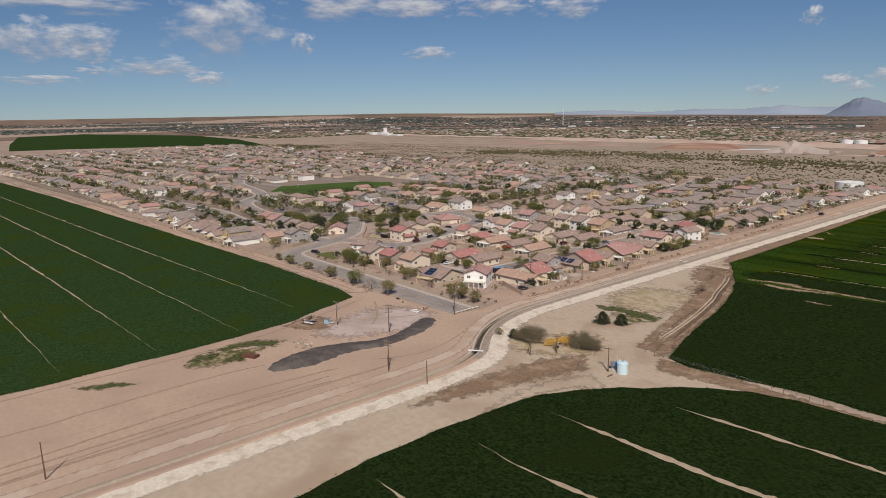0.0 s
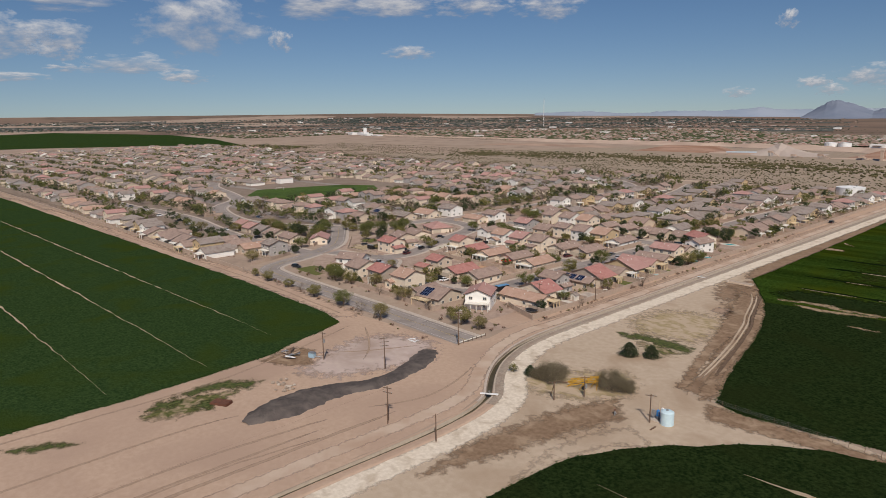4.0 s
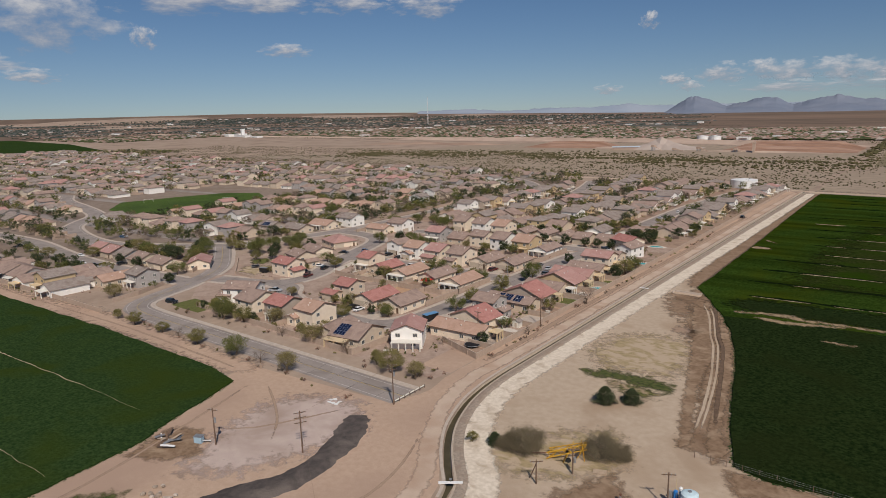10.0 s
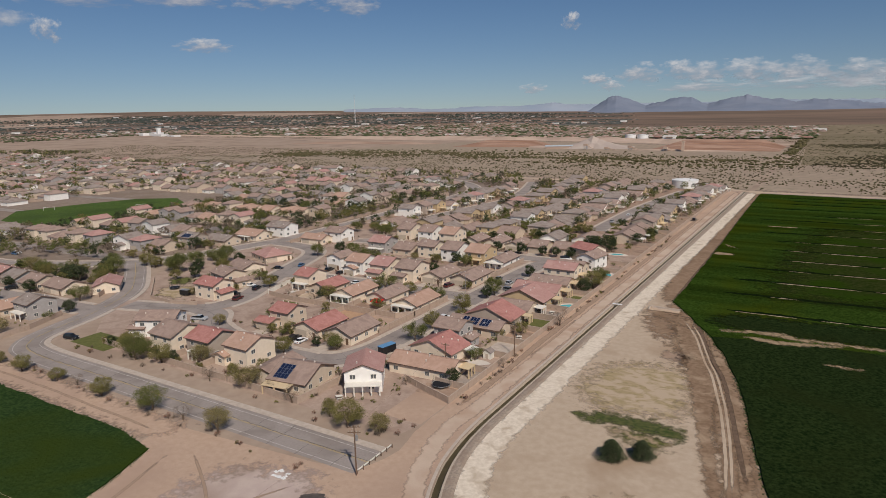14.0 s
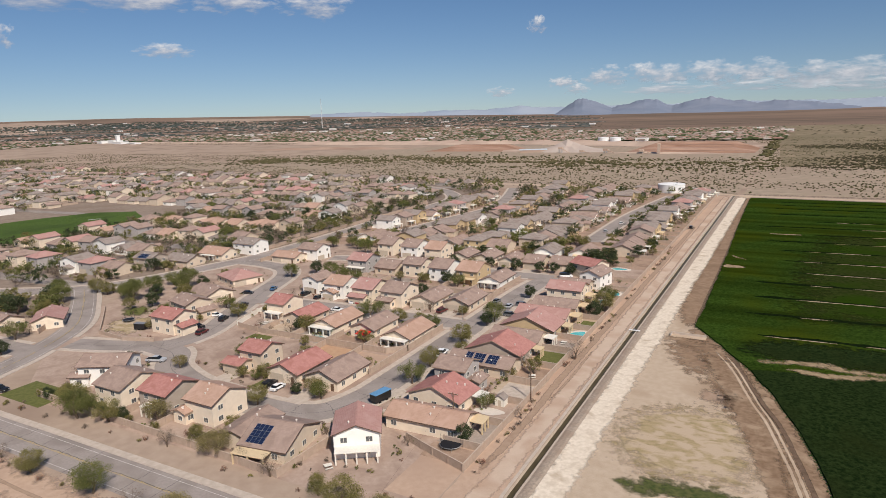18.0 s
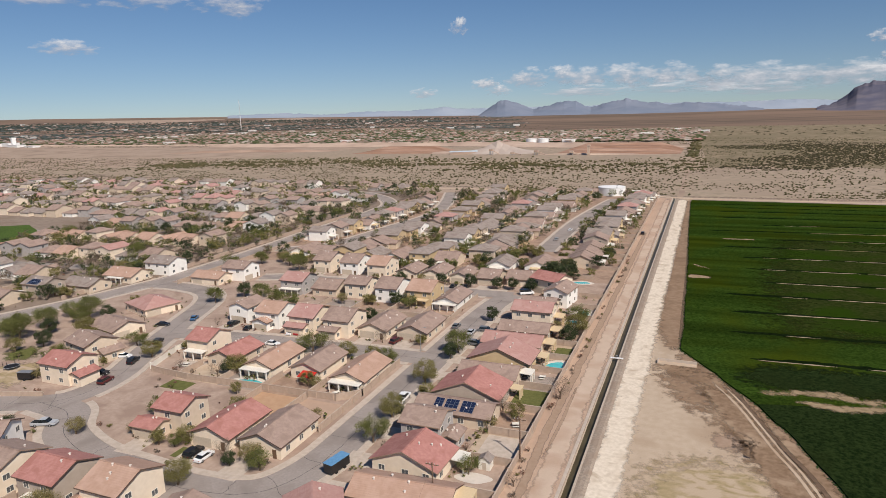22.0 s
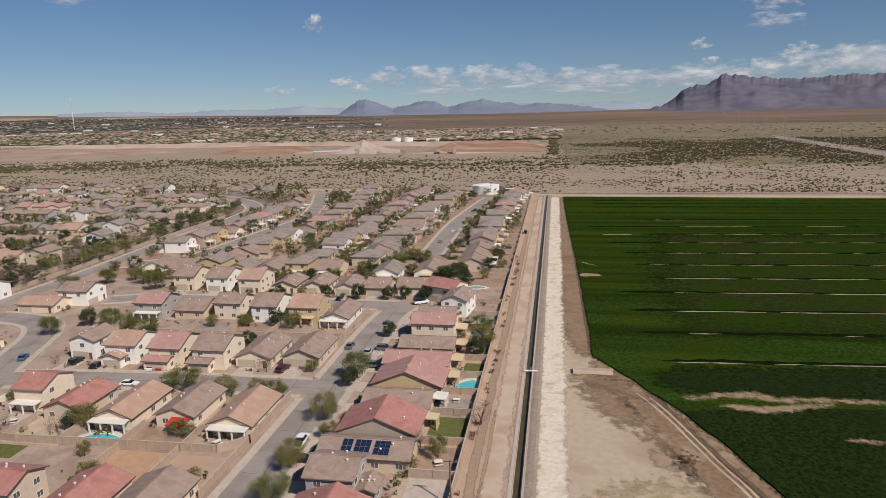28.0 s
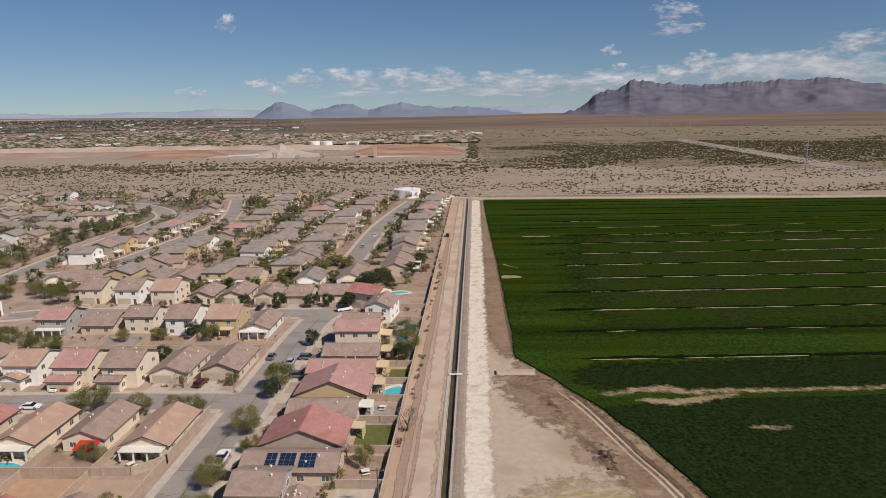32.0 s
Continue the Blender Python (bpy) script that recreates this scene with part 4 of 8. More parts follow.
strip("pale_track", [(-60, -39.5), (-120, -39), (-265, -46), (-548, -62), (-783, -80)], 0.35, 0.034, RUT, "narrow worn wheel track", 0.4)


def heap(name, line, label, material, seed):
    """A long low heap: widths and heights along a line, with a bumpy top."""
    V, F, m = [], [], 10
    pts = [(x, y) for x, y, w, h in line]
    sl = smooth_line(pts, 8)
    ws = smooth_line([(w, h) for x, y, w, h in line], 8)
    off = [offset_line(sl, k) for k in (0, 1)]
    for i, (p, (w, h)) in enumerate(zip(sl, ws)):
        d = Vector((off[1][i][0] - p[0], off[1][i][1] - p[1]))
        for j in range(m + 1):
            u = j / m * 2 - 1
            q = Vector(p) + d * (w * u)
            n = noise.noise(Vector((q.x * 0.35, q.y * 0.35, seed))) + 0.6 * noise.noise(Vector((q.x * 1.1, q.y * 1.1, seed)))
            z = h * max(0.0, 1 - abs(u) ** 1.6) * (1 + 0.55 * n) + 0.03
            if j in (0, m):
                q += d * noise.noise(Vector((i * 0.4, j, seed))) * 1.4
                z = -0.05
            V.append((q.x, q.y, z))
    for i in range(len(sl) - 1):
        for j in range(m):
            a = i * (m + 1) + j
            F.append((a, a + m + 1, a + m + 2, a + 1))
    return tagged(part(name, (V, F), material, smooth=True), label, "heap")


heap("spoil_mound", [(-8, -103, 1.5, 0.3), (-9, -98, 4.5, 1.1), (-9.5, -92, 6, 1.5), (-10.3, -84, 5.6, 1.4), (-9.5, -77, 4.5, 0.9), (-6.5, -69, 3.6, 0.6), (-6.2, -61, 3.2, 0.6), (-8.5, -52, 3.6, 0.5), (-12, -45, 3.6, 0.4), (-15, -40.5, 2.6, 0.2)], "long heap of black asphalt millings", BLACKPILE, 2.0)

# ---- furrows ----
SOIL = mat("furrow_soil", (0.44, 0.34, 0.24), (0.36, 0.27, 0.18), 0.7, 0.95, coord="World", spec=0.1, bump=0.05, bscale=2)


def furrow(pts, w, z=0.36, jitter=0.5):
    mid = dense(pts, 1.5, jitter)
    n = len(mid)
    ws = [w * min(1, 6 * i / n + 0.05, 6 * (n - 1 - i) / n + 0.05) * max(0.12, 0.65 + 1.0 * noise.noise(Vector((x * 0.16, y * 0.3, 2))) + 0.5 * noise.noise(Vector((x * 0.7, y, 6)))) for i, (x, y) in enumerate(mid)]
    ws2 = [q * (1 + 0.7 * noise.noise(Vector((x * 0.5, y, 12)))) for q, (x, y) in zip(ws, mid)]
    V = [(x, y - q, z - 0.05) for (x, y), q in zip(mid, ws)] + [(x, y, z - 0.03) for x, y in mid] + [(x, y + q, z - 0.05) for (x, y), q in zip(mid, ws2)]
    F = [(i, i + 1, n + i + 1, n + i) for i in range(n - 1)] + [(n + i, n + i + 1, 2 * n + i + 1, 2 * n + i) for i in range(n - 1)]
    tagged(part("furrow", (V, F), SOIL), "pale bare soil irrigation furrow across the crop", "furrow", kind="structure")


for k, (x, w) in enumerate(((1.5, 0.35), (8.3, 0.25), (-14, 0.35))):
    strip("wheel_rut", [(x + 2, -84 - 6 * (k % 3)), (x - 1, -120), (x + 1.5, -170), (x, -250)], w, 0.036, RUT, "faint brown wheel ruts in the soil", 0.9)
for k, pts in enumerate(([(2, -82), (9, -66), (8, -52), (1, -36)], [(-50, -40), (-30, -52), (-22, -60)], [(-42, -66), (-30, -58), (-18, -36)])):
    strip("wheel_rut", pts, 0.3, 0.038 + 0.002 * k, RUT, "faint brown wheel ruts in the soil", 0.7)
for y0 in (-69, -95.5, -122, -148, -175, -202):
    furrow([(-47 if y0 < -80 else -60, y0), (-185, y0 - 8.5), (-420, y0 - 24), (-900, y0 - 55)], 0.48)
furrow([(62, -65), (93, -64), (120, -62), (180, -58)], 1.0)
furrow([(80, -41), (105, -39), (122, -38), (180, -34)], 0.85)
furrow([(61, -88), (77, -88), (91, -86), (180, -82)], 0.85)
furrow([(58, -112), (180, -108)], 0.75)
STRAW = mat("thin_crop_streak", (0.2, 0.165, 0.07), (0.3, 0.24, 0.13), 0.6, 0.95, coord="World", spec=0.1)
THIN = mat("thin_dry_alfalfa", (0.016, 0.0265, 0.005), (0.034, 0.041, 0.011), 0.8, 0.95, coord="World", spec=0.0, bump=0.4, bscale=1.5, big=(0.02, 0.04, 0.004), bigscale=0.05)
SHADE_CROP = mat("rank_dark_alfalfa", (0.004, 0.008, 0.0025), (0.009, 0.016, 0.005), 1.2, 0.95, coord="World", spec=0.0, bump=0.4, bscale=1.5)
patch("thin_crop", [(46, 136), (400, 155), (400, 300), (60, 285), (50, 230), (46, 190)], 0.362, THIN, "thin brownish stand of alfalfa", margin=16)
patch("thin_crop", [(30, 96), (40, 91), (110, 93), (400, 106), (400, 128), (80, 110), (36, 107)], 0.366, FIELD, "dark rank stand of alfalfa", margin=5)


def streak(x0, x1, y, slope, half, z, material, name, label, rng, wob=0.35):
    """A thin band along the crop rows, with tapered ends and uneven width."""
    k = max(3, int((x1 - x0) / 2))
    mid = [(x0 + (x1 - x0) * i / k, y + slope * (x0 + (x1 - x0) * i / k - 45)) for i in range(k + 1)]
    mid = [(a, b + wob * noise.noise(Vector((a * 0.12, b, 4)))) for a, b in mid]
    w = [half * min(1, 0.15 + min(i, k - i) / 2.5) * (0.9 + 0.9 * noise.noise(Vector((a * 0.35, b * 0.5, 7)))) for i, (a, b) in enumerate(mid)]
    n = k + 1
    V = [(a, b - q, z) for (a, b), q in zip(mid, w)] + [(a, b + q, z + 0.02) for (a, b), q in zip(mid, w)]
    tagged(part(name, (V, [(i, i + 1, n + i + 1, n + i) for i in range(n - 1)]), material), label, "furrow", kind="structure")


MUD = mat("crop_mud", (0.33, 0.245, 0.155), (0.24, 0.175, 0.1), 0.7, 0.95, coord="World", spec=0.1, bump=0.1, bscale=1.5)
frng = random.Random(8)
for y, pale, dark, most in ((408, 0, 30, 0), (393, 0, 30, 0), (377, 0, 29, 0), (353, 0, 26, 0), (328, 62, 50, 80), (307, 73, 22, 200), (285, 76, 50, 400), (264, 58, 30, 400), (241, 46, 35, 400), (218.5, 45, 38, 400), (196.5, 47, 41, 400), (176.5, 48, 28, 400), (154.6, 44, 30, 400), (133, 45, 29, 160), (110.5, 36, 34, 80)):
    slope = 0.05 if y < 340 else 0.02
    streak(dark, 395, y + 0.9, slope, 1.25, 0.376, SHADE_CROP, "crop_border", "dark rank line between crop borders", frng, 0.8)
    x = pale
    while pale and x < most:
        L = frng.uniform(5, 38) if y < 310 else frng.uniform(4, 14)
        if y == 133:
            L = frng.uniform(4, 14)
        streak(x, min(x + L, 398), y, slope, 0.16 + 0.0009 * y, 0.4, STRAW if frng.random() < 0.35 else SOIL, "crop_gap", "thin straw-coloured gap between crop borders", frng)
        x += L + (frng.uniform(1, 7) if y not in (133, 307) else frng.uniform(6, 40))
patch("mud_patch", [(35.5, 88.2), (43, 91.4), (52.5, 93), (57, 90.4), (63, 91), (83, 92), (150, 96), (150, 94.6), (83, 90.4), (63, 89.2), (56, 88), (50, 90), (43, 89.3), (37, 87)], 0.40, MUD, "bare muddy streak in the crop", margin=1.7)
patch("mud_patch", [(43, 84.8), (46.5, 83), (53, 82.4), (58.4, 84.4), (67, 88), (62, 88.3), (56, 85.8), (48, 85.6)], 0.404, MUD, "bare muddy streak in the crop", margin=1.7)
patch("mud_patch", [(64.5, 71.7), (71, 71.2), (72, 72.2), (66, 72.5)], 0.40, MUD, "bare muddy spot in the crop", margin=1.6)
patch("mud_patch", [(16, 203), (24, 201), (24, 198), (15.5, 197)], 0.40, MUD, "bare muddy spot at the field edge", margin=1.0)
patch("mud_patch", [(17, 222), (22, 217), (24, 214), (19, 218)], 0.40, MUD, "bare muddy spot at the field edge", margin=1.0)
patch("mud_patch", [(30, 284.5), (45, 285.2), (45, 283.4), (30, 283)], 0.40, MUD, "bare muddy spot in the crop", margin=1.2)
# ---- trees and shrubs ----
LEAF = {
    "olive": mat("olive_leaves", (0.2, 0.178, 0.06), None, rough=0.8, rnd=None, spec=0.2),
    "green": mat("green_leaves", (0.145, 0.152, 0.046), None, rough=0.8, spec=0.2),
    "dark": mat("dark_leaves", (0.062, 0.078, 0.034), None, rough=0.8, spec=0.2),
    "gold": mat("yellow_green_leaves", (0.24, 0.2, 0.085), None, rough=0.8, spec=0.2),
    "bare": mat("grey_brown_twigs", (0.2, 0.155, 0.115), None, rough=0.9, spec=0.1),
    "brush": mat("grey_olive_brush", (0.2, 0.165, 0.105), None, rough=0.9, spec=0.1),
    "rust": mat("rusty_twigs", (0.24, 0.13, 0.09), None, rough=0.9, spec=0.1),
}
for m in LEAF.values():
    n, l = m.node_tree.nodes, m.node_tree.links
    g, hs = n.new("ShaderNodeNewGeometry"), n.new("ShaderNodeHueSaturation")
    mr = n.new("ShaderNodeMapRange")
    mr.inputs["To Min"].default_value, mr.inputs["To Max"].default_value = 0.4, 1.5
    l.new(g.outputs["Random Per Island"], mr.inputs["Value"])
    hs.inputs["Color"].default_value = n["Principled BSDF"].inputs["Base Color"].default_value
    l.new(mr.outputs["Result"], hs.inputs["Value"])
    l.new(hs.outputs["Color"], n["Principled BSDF"].inputs["Base Color"])
    tl, mxs = n.new("ShaderNodeBsdfTranslucent"), n.new("ShaderNodeMixShader")
    l.new(hs.outputs["Color"], tl.inputs["Color"])
    mxs.inputs["Fac"].default_value = 0.2
    l.new(n["Principled BSDF"].outputs[0], mxs.inputs[1])
    l.new(tl.outputs[0], mxs.inputs[2])
    l.new(mxs.outputs[0], n["Material Output"].inputs["Surface"])
BARK = mat("bark", (0.12, 0.085, 0.06), (0.17, 0.125, 0.09), 5, 0.95, bump=0.02, bscale=12, spec=0.1)


def crown_vf(rng, h, r, base, clumps, leaves, size, flat=0.8):
    """Leaf quads in uneven clumps round a crown of radius r from height base to h."""
    V, F = [], []
    cz, rz = (h + base) / 2, (h - base) / 2
    for c in range(clumps):
        a, u, k = rng.uniform(0, 6.283), rng.uniform(-0.8, 0.9), rng.uniform(0.45, 0.95)
        s = math.sqrt(max(0.05, 1 - u * u))
        cx, cy, ccz = r * k * s * math.cos(a), r * k * s * math.sin(a), cz + rz * u * 0.85
        cr = r * rng.uniform(0.24, 0.46)
        for i in range(leaves):
            d = Vector((rng.gauss(0, 1), rng.gauss(0, 1), rng.gauss(0, 1))).normalized() * cr * rng.uniform(0.35, 1.05)
            p = Vector((cx + d.x, cy + d.y, max(base * 0.75, ccz + d.z * flat)))
            e1 = Vector((rng.gauss(0, 1), rng.gauss(0, 1), rng.gauss(0, 0.6))).normalized() * size * rng.uniform(0.6, 1.3)
            e2 = e1.cross(Vector((rng.gauss(0, 1), rng.gauss(0, 1), rng.gauss(0, 1)))).normalized() * size * rng.uniform(0.35, 0.7)
            o = len(V)
            V += [tuple(p - e1), tuple(p + e2), tuple(p + e1), tuple(p - e2)]
            F.append((o, o + 1, o + 2, o + 3))
    return V, F


def trunk_vf(rng, h, r, base):
    bits = []
    top = Vector((rng.uniform(-0.3, 0.3), rng.uniform(-0.3, 0.3), base))
    bits.append(tube((0, 0, -0.2), top, 0.09 * r ** 0.7 + 0.06, 0.07 * r ** 0.7 + 0.04, 7))
    for i in range(5):
        a = i * 1.256 + rng.uniform(-0.4, 0.4)
        e = Vector((math.cos(a) * r * 0.6, math.sin(a) * r * 0.6, base + (h - base) * rng.uniform(0.4, 0.75)))
        mid = top.lerp(e, 0.5) + Vector((0, 0, 0.25))
        bits += [tube(top, mid, 0.06 * r ** 0.6 + 0.02, 0.05, 5), tube(mid, e, 0.05, 0.02, 5)]
    return join(*bits)


def table_near(label):
    """Trees beside the camera's way have finer leaves than those far between the houses."""
    return "between the houses" not in label


def tree_kind(seed, h, r, base, leaf, clumps, leaves, size, label, category="tree", group="desert trees"):
    rng = random.Random(seed)
    t = part("tree" if category == "tree" else "shrub", trunk_vf(rng, h, r, base), BARK)
    tagged(t, label, category, group)
    part("crown", crown_vf(rng, h, r, base, clumps, int(leaves * (2.2 if table_near(label) else 3.2)), size * (0.56 if table_near(label) else 0.46)), LEAF[leaf], t)
    t.location = (0, 0, 0)
    return t


KINDS = {}
for key, args in {
    "mesq1": (1, 5.5, 3.2, 1.3, "olive", 36, 90, 0.19, "olive-green mesquite tree with an airy crown"),
    "mesq2": (2, 6.2, 3.6, 1.5, "green", 40, 90, 0.19, "green mesquite tree with a broad crown"),
    "gold": (3, 5.0, 3.0, 1.2, "gold", 36, 84, 0.17, "yellow-green palo verde tree with a feathery crown"),
    "dark": (4, 6.5, 2.8, 1.3, "dark", 44, 96, 0.21, "dense dark green shade tree"),
    "bare": (5, 5.0, 2.8, 1.2, "bare", 24, 34, 0.13, "leafless grey-brown tree with fine twigs"),
    "big": (6, 8.0, 4.6, 1.8, "green", 54, 96, 0.23, "tall green shade tree with a rounded crown"),
    "olive2": (7, 4.6, 2.5, 1.0, "olive", 30, 80, 0.17, "small olive-green desert tree"),
}.items():
    KINDS[key] = tree_kind(*args)
for key, args in {
    "shrub_g": (11, 1.3, 0.95, 0.12, "green", 12, 26, 0.13, "low rounded green garden shrub", "shrub", "garden shrubs"),
    "shrub_o": (12, 1.1, 0.8, 0.1, "olive", 11, 24, 0.12, "low olive-coloured desert shrub", "shrub", "garden shrubs"),
    "shrub_b": (13, 1.4, 1.1, 0.12, "bare", 12, 24, 0.11, "dry grey-brown leafless shrub", "shrub", "garden shrubs"),
    "shrub_r": (14, 1.3, 1.0, 0.12, "rust", 12, 24, 0.11, "dry reddish-brown desert shrub", "shrub", "garden shrubs"),
    "thicket": (15, 5.2, 4.6, 0.5, "brush", 64, 120, 0.19, "large dense grey-olive thicket", "shrub", "thickets"),
    "juniper": (16, 4.6, 3.0, 0.3, "dark", 40, 60, 0.2, "dense dark green conifer bush", "shrub", "conifer bushes"),
}.items():
    KINDS[key] = tree_kind(*args)
def conifer_vf(rng, h, r, leaves, size):
    """A dense bushy crown of short sprays, rounded towards its top."""
    V, F = [], []
    for i in range(leaves):
        u, a = rng.random() ** 1.15, rng.uniform(0, 6.283)
        q = r * (1 - u) ** 0.45 * rng.uniform(0.5, 1.05) * (1 + 0.6 * noise.noise(Vector((2 * math.cos(a), 2 * math.sin(a), 5 * u))))
        p = Vector((q * math.cos(a), q * math.sin(a), 0.2 + (h - 0.2) * u + rng.uniform(-0.2, 0.2)))
        e1 = Vector((math.cos(a), math.sin(a), rng.uniform(-0.5, 0.5))).normalized() * size * rng.uniform(0.7, 1.4)
        e2 = Vector((-math.sin(a), math.cos(a), rng.uniform(-0.6, 0.6))).normalized() * size * rng.uniform(0.4, 0.7)
        o = len(V)
        V += [tuple(p - e1), tuple(p + e2), tuple(p + e1), tuple(p - e2)]
        F.append((o, o + 1, o + 2, o + 3))
    return V, F


KINDS["juniper"].children[0].data = mesh("crown", conifer_vf(random.Random(61), 4.3, 3.0, 6000, 0.15), LEAF["dark"])
FAR = {}
for key, args in {
    "f1": (21, 5.5, 3.2, 1.2, "green", 20, 20, 0.55, "green shade tree between the houses"),
    "f2": (22, 6.0, 3.4, 1.2, "dark", 20, 20, 0.6, "dark green shade tree between the houses"),
    "f3": (23, 5.0, 3.0, 1.2, "olive", 18, 20, 0.5, "olive-green desert tree between the houses"),
    "f4": (24, 4.2, 2.4, 1.0, "gold", 17, 20, 0.45, "yellow-green desert tree between the houses"),
}.items():
    FAR[key] = tree_kind(*args)
USED = set()


def plant(kind, x, y, s=1.0, turn=None, table=KINDS):
    """Stands one tree or shrub of a kind at a place; the first one is the model itself."""
    rng = random.Random(int(x * 31 + y * 17) + 5)
    m = pose(x, y, 0, 0, 0, rng.uniform(0, 360) if turn is None else turn)
    sz = s * rng.uniform(0.92, 1.1)
    if kind in USED:
        ob = copy_thing(table[kind], m)
    else:
        USED.add(kind)
        ob = table[kind]
        ob.matrix_basis = m
    ob.scale = (sz, sz, sz * rng.uniform(0.9, 1.1))
    return ob


# along the main road and its verge
for k, x, y, s in (("gold", -18, -16, 0.85), ("mesq1", -26, -17, 1.15), ("olive2", -33, -15, 0.9), ("bare", -46, -14, 0.9), ("gold", -50, -33, 1.05), ("bare", -55, -12, 0.8), ("bare", -62, -33, 0.8), ("gold", -62, -13, 1.1), ("olive2", -70, -11, 0.9), ("mesq2", -73, -33.5, 1.0), ("bare", -75, -15, 0.8), ("gold", -87, -8, 1.15), ("mesq1", -92, -34.5, 0.9), ("mesq1", -98, -13, 1.1), ("bare", -104, -34, 0.7), ("mesq2", -107, -15, 1.2), ("mesq1", -112, -35, 0.7), ("mesq1", -113, -12, 1.1), ("olive2", -118, -10, 1.0), ("mesq1", -128, -36, 0.9), ("olive2", -140, -36, 0.8), ("gold", -168, -24, 1.3), ("gold", -277, -6, 1.3)):
    plant(k, x, y, s)
for x, s in ((-128, 0.42), (-124.5, 0.5), (-121.5, 0.45), (-110, 0.55), (-103.5, 0.5), (-95, 0.55), (-93, 0.4), (-84, 0.45)):
    plant("dark" if s > 0.45 else "olive2", x, -10.4 + 0.01 * x, s)
# gardens of the first blocks
for k, x, y, s in (("bare", -10.5, 30, 0.6), ("mesq2", -43.5, 36, 0.9), ("mesq1", -44.8, 48, 1.0), ("gold", -64, 20.5, 0.85), ("dark", -67, 18, 0.5), ("bare", -70, 19.5, 0.9), ("mesq1", -72, 9, 0.95), ("mesq1", -82, 22.5, 0.75), ("olive2", -88, 20, 0.8), ("gold", -97, 22, 0.6), ("dark", -171, 1, 0.8), ("mesq2", -182, 11, 1.1), ("olive2", -198, 31, 1.2), ("big", -212, 45, 1.0), ("dark", -213, 8.5, 0.9), ("mesq2", -228, 31, 1.2), ("dark", -230, 8.5, 0.8), ("mesq2", -242, 29, 1.1), ("gold", -250, 29, 1.3), ("mesq1", -258, 8, 1.0)):
    plant(k, x, y, s)
# gardens of the cross street
for k, x, y, s in (("olive2", -17, 55.5, 0.9), ("olive2", -74, 57, 0.8), ("mesq1", -98, 58, 1.0), ("dark", -100, 57, 0.6), ("bare", -102, 55, 0.9), ("big", -186, 58, 1.1), ("big", -226, 52, 0.9), ("bare", -10.2, 70, 1.05), ("mesq1", -41, 60, 0.7), ("mesq1", -45, 68, 1.0), ("mesq1", -74, 77, 0.9), ("bare", -80, 77, 1.0), ("mesq1", -131, 60, 0.95), ("mesq1", -157, 62, 1.1), ("mesq1", -170, 70, 1.0), ("big", -189, 70, 0.9), ("mesq1", -212, 60, 1.1)):
    plant(k, x, y, s)
# gardens further in
for k, x, y, s in (("big", -44.5, 91, 0.85), ("dark", -45, 86, 0.7), ("mesq1", -66, 78, 0.8), ("bare", -70, 92, 0.9), ("mesq2", -86, 78, 1.1), ("dark", -176, 84, 0.9), ("olive2", -180, 100, 0.9), ("mesq2", -182, 78, 1.0), ("big", -183, 82, 1.1), ("mesq2", -192, 82, 1.0), ("mesq1", -15, 117, 1.2), ("dark", -15.5, 108, 0.9), ("mesq2", -120, 115, 1.0), ("mesq2", -128, 116, 1.1), ("olive2", -135, 115, 1.0), ("big", -152, 112, 0.8)):
    plant(k, x, y, s)
# gardens by the far streets
for k, x, y, s in (("mesq2", -16, 128, 0.9), ("dark", -44, 122, 0.8), ("dark", -83, 128, 0.85), ("olive2", -92, 127, 0.8), ("big", -139, 123, 0.75), ("dark", -146, 122, 0.9), ("dark", -40, 160, 0.8), ("dark", -48, 161, 0.8), ("dark", -54, 160, 0.85), ("dark", -65, 159, 0.85), ("dark", -78, 160, 0.8), ("dark", -95, 158, 0.8), ("olive2", -108, 160, 0.7), ("big", -150, 165, 0.85), ("gold", -152, 180, 1.0), ("mesq2", -160, 172, 1.1), ("gold", -168, 178, 1.1), ("big", -176, 172, 0.85), ("mesq2", -185, 160, 1.1), ("dark", -233, 236, 1.2), ("big", -247, 163, 1.0), ("dark", -255, 244, 1.2), ("dark", -278, 232, 1.1), ("dark", -289, 226, 1.2), ("mesq2", -332, 217, 1.3), ("mesq2", -341, 200, 1.3)):
    plant(k, x, y, s)
for k, x, y, s in (("thicket", 25.5, -32, 0.95), ("thicket", 39, -25.5, 0.82), ("thicket", 42.5, -23.5, 0.6), ("thicket", 21.5, -33, 0.55), ("juniper", 29, -1.2, 0.95), ("juniper", 34.2, 2, 0.82), ("juniper", 18.3, -32.8, 0.55), ("olive2", 14, -35, 0.5)):
    plant(k, x, y, s)
rng = random.Random(77)
SH = ["shrub_g", "shrub_o", "shrub_b", "shrub_r"]
for i in range(38):          # verge of the main road
    plant(rng.choice(SH[1:]), rng.uniform(-135, -24), rng.choice((rng.uniform(-36, -33), rng.uniform(-19, -14))), rng.uniform(0.5, 0.95))
for i in range(60):          # foot of the wall by the canal road
    plant(rng.choice(SH[1:]), rng.uniform(-11.3, -9.8), rng.uniform(0, 230), rng.uniform(0.4, 0.95))
for i in range(12):
    plant(rng.choice(SH[1:]), rng.uniform(-22, -12), rng.uniform(-18, -8), rng.uniform(0.5, 0.9))
for i in range(16):          # corner garden
    plant(rng.choice(SH), rng.uniform(-117, -97), rng.uniform(22, 55), rng.uniform(0.5, 0.95))

# ---- mid and far houses ----
HOUSE_SPOTS = [(o.location.x, o.location.y) for o in scene.objects if o.name.startswith("house")]
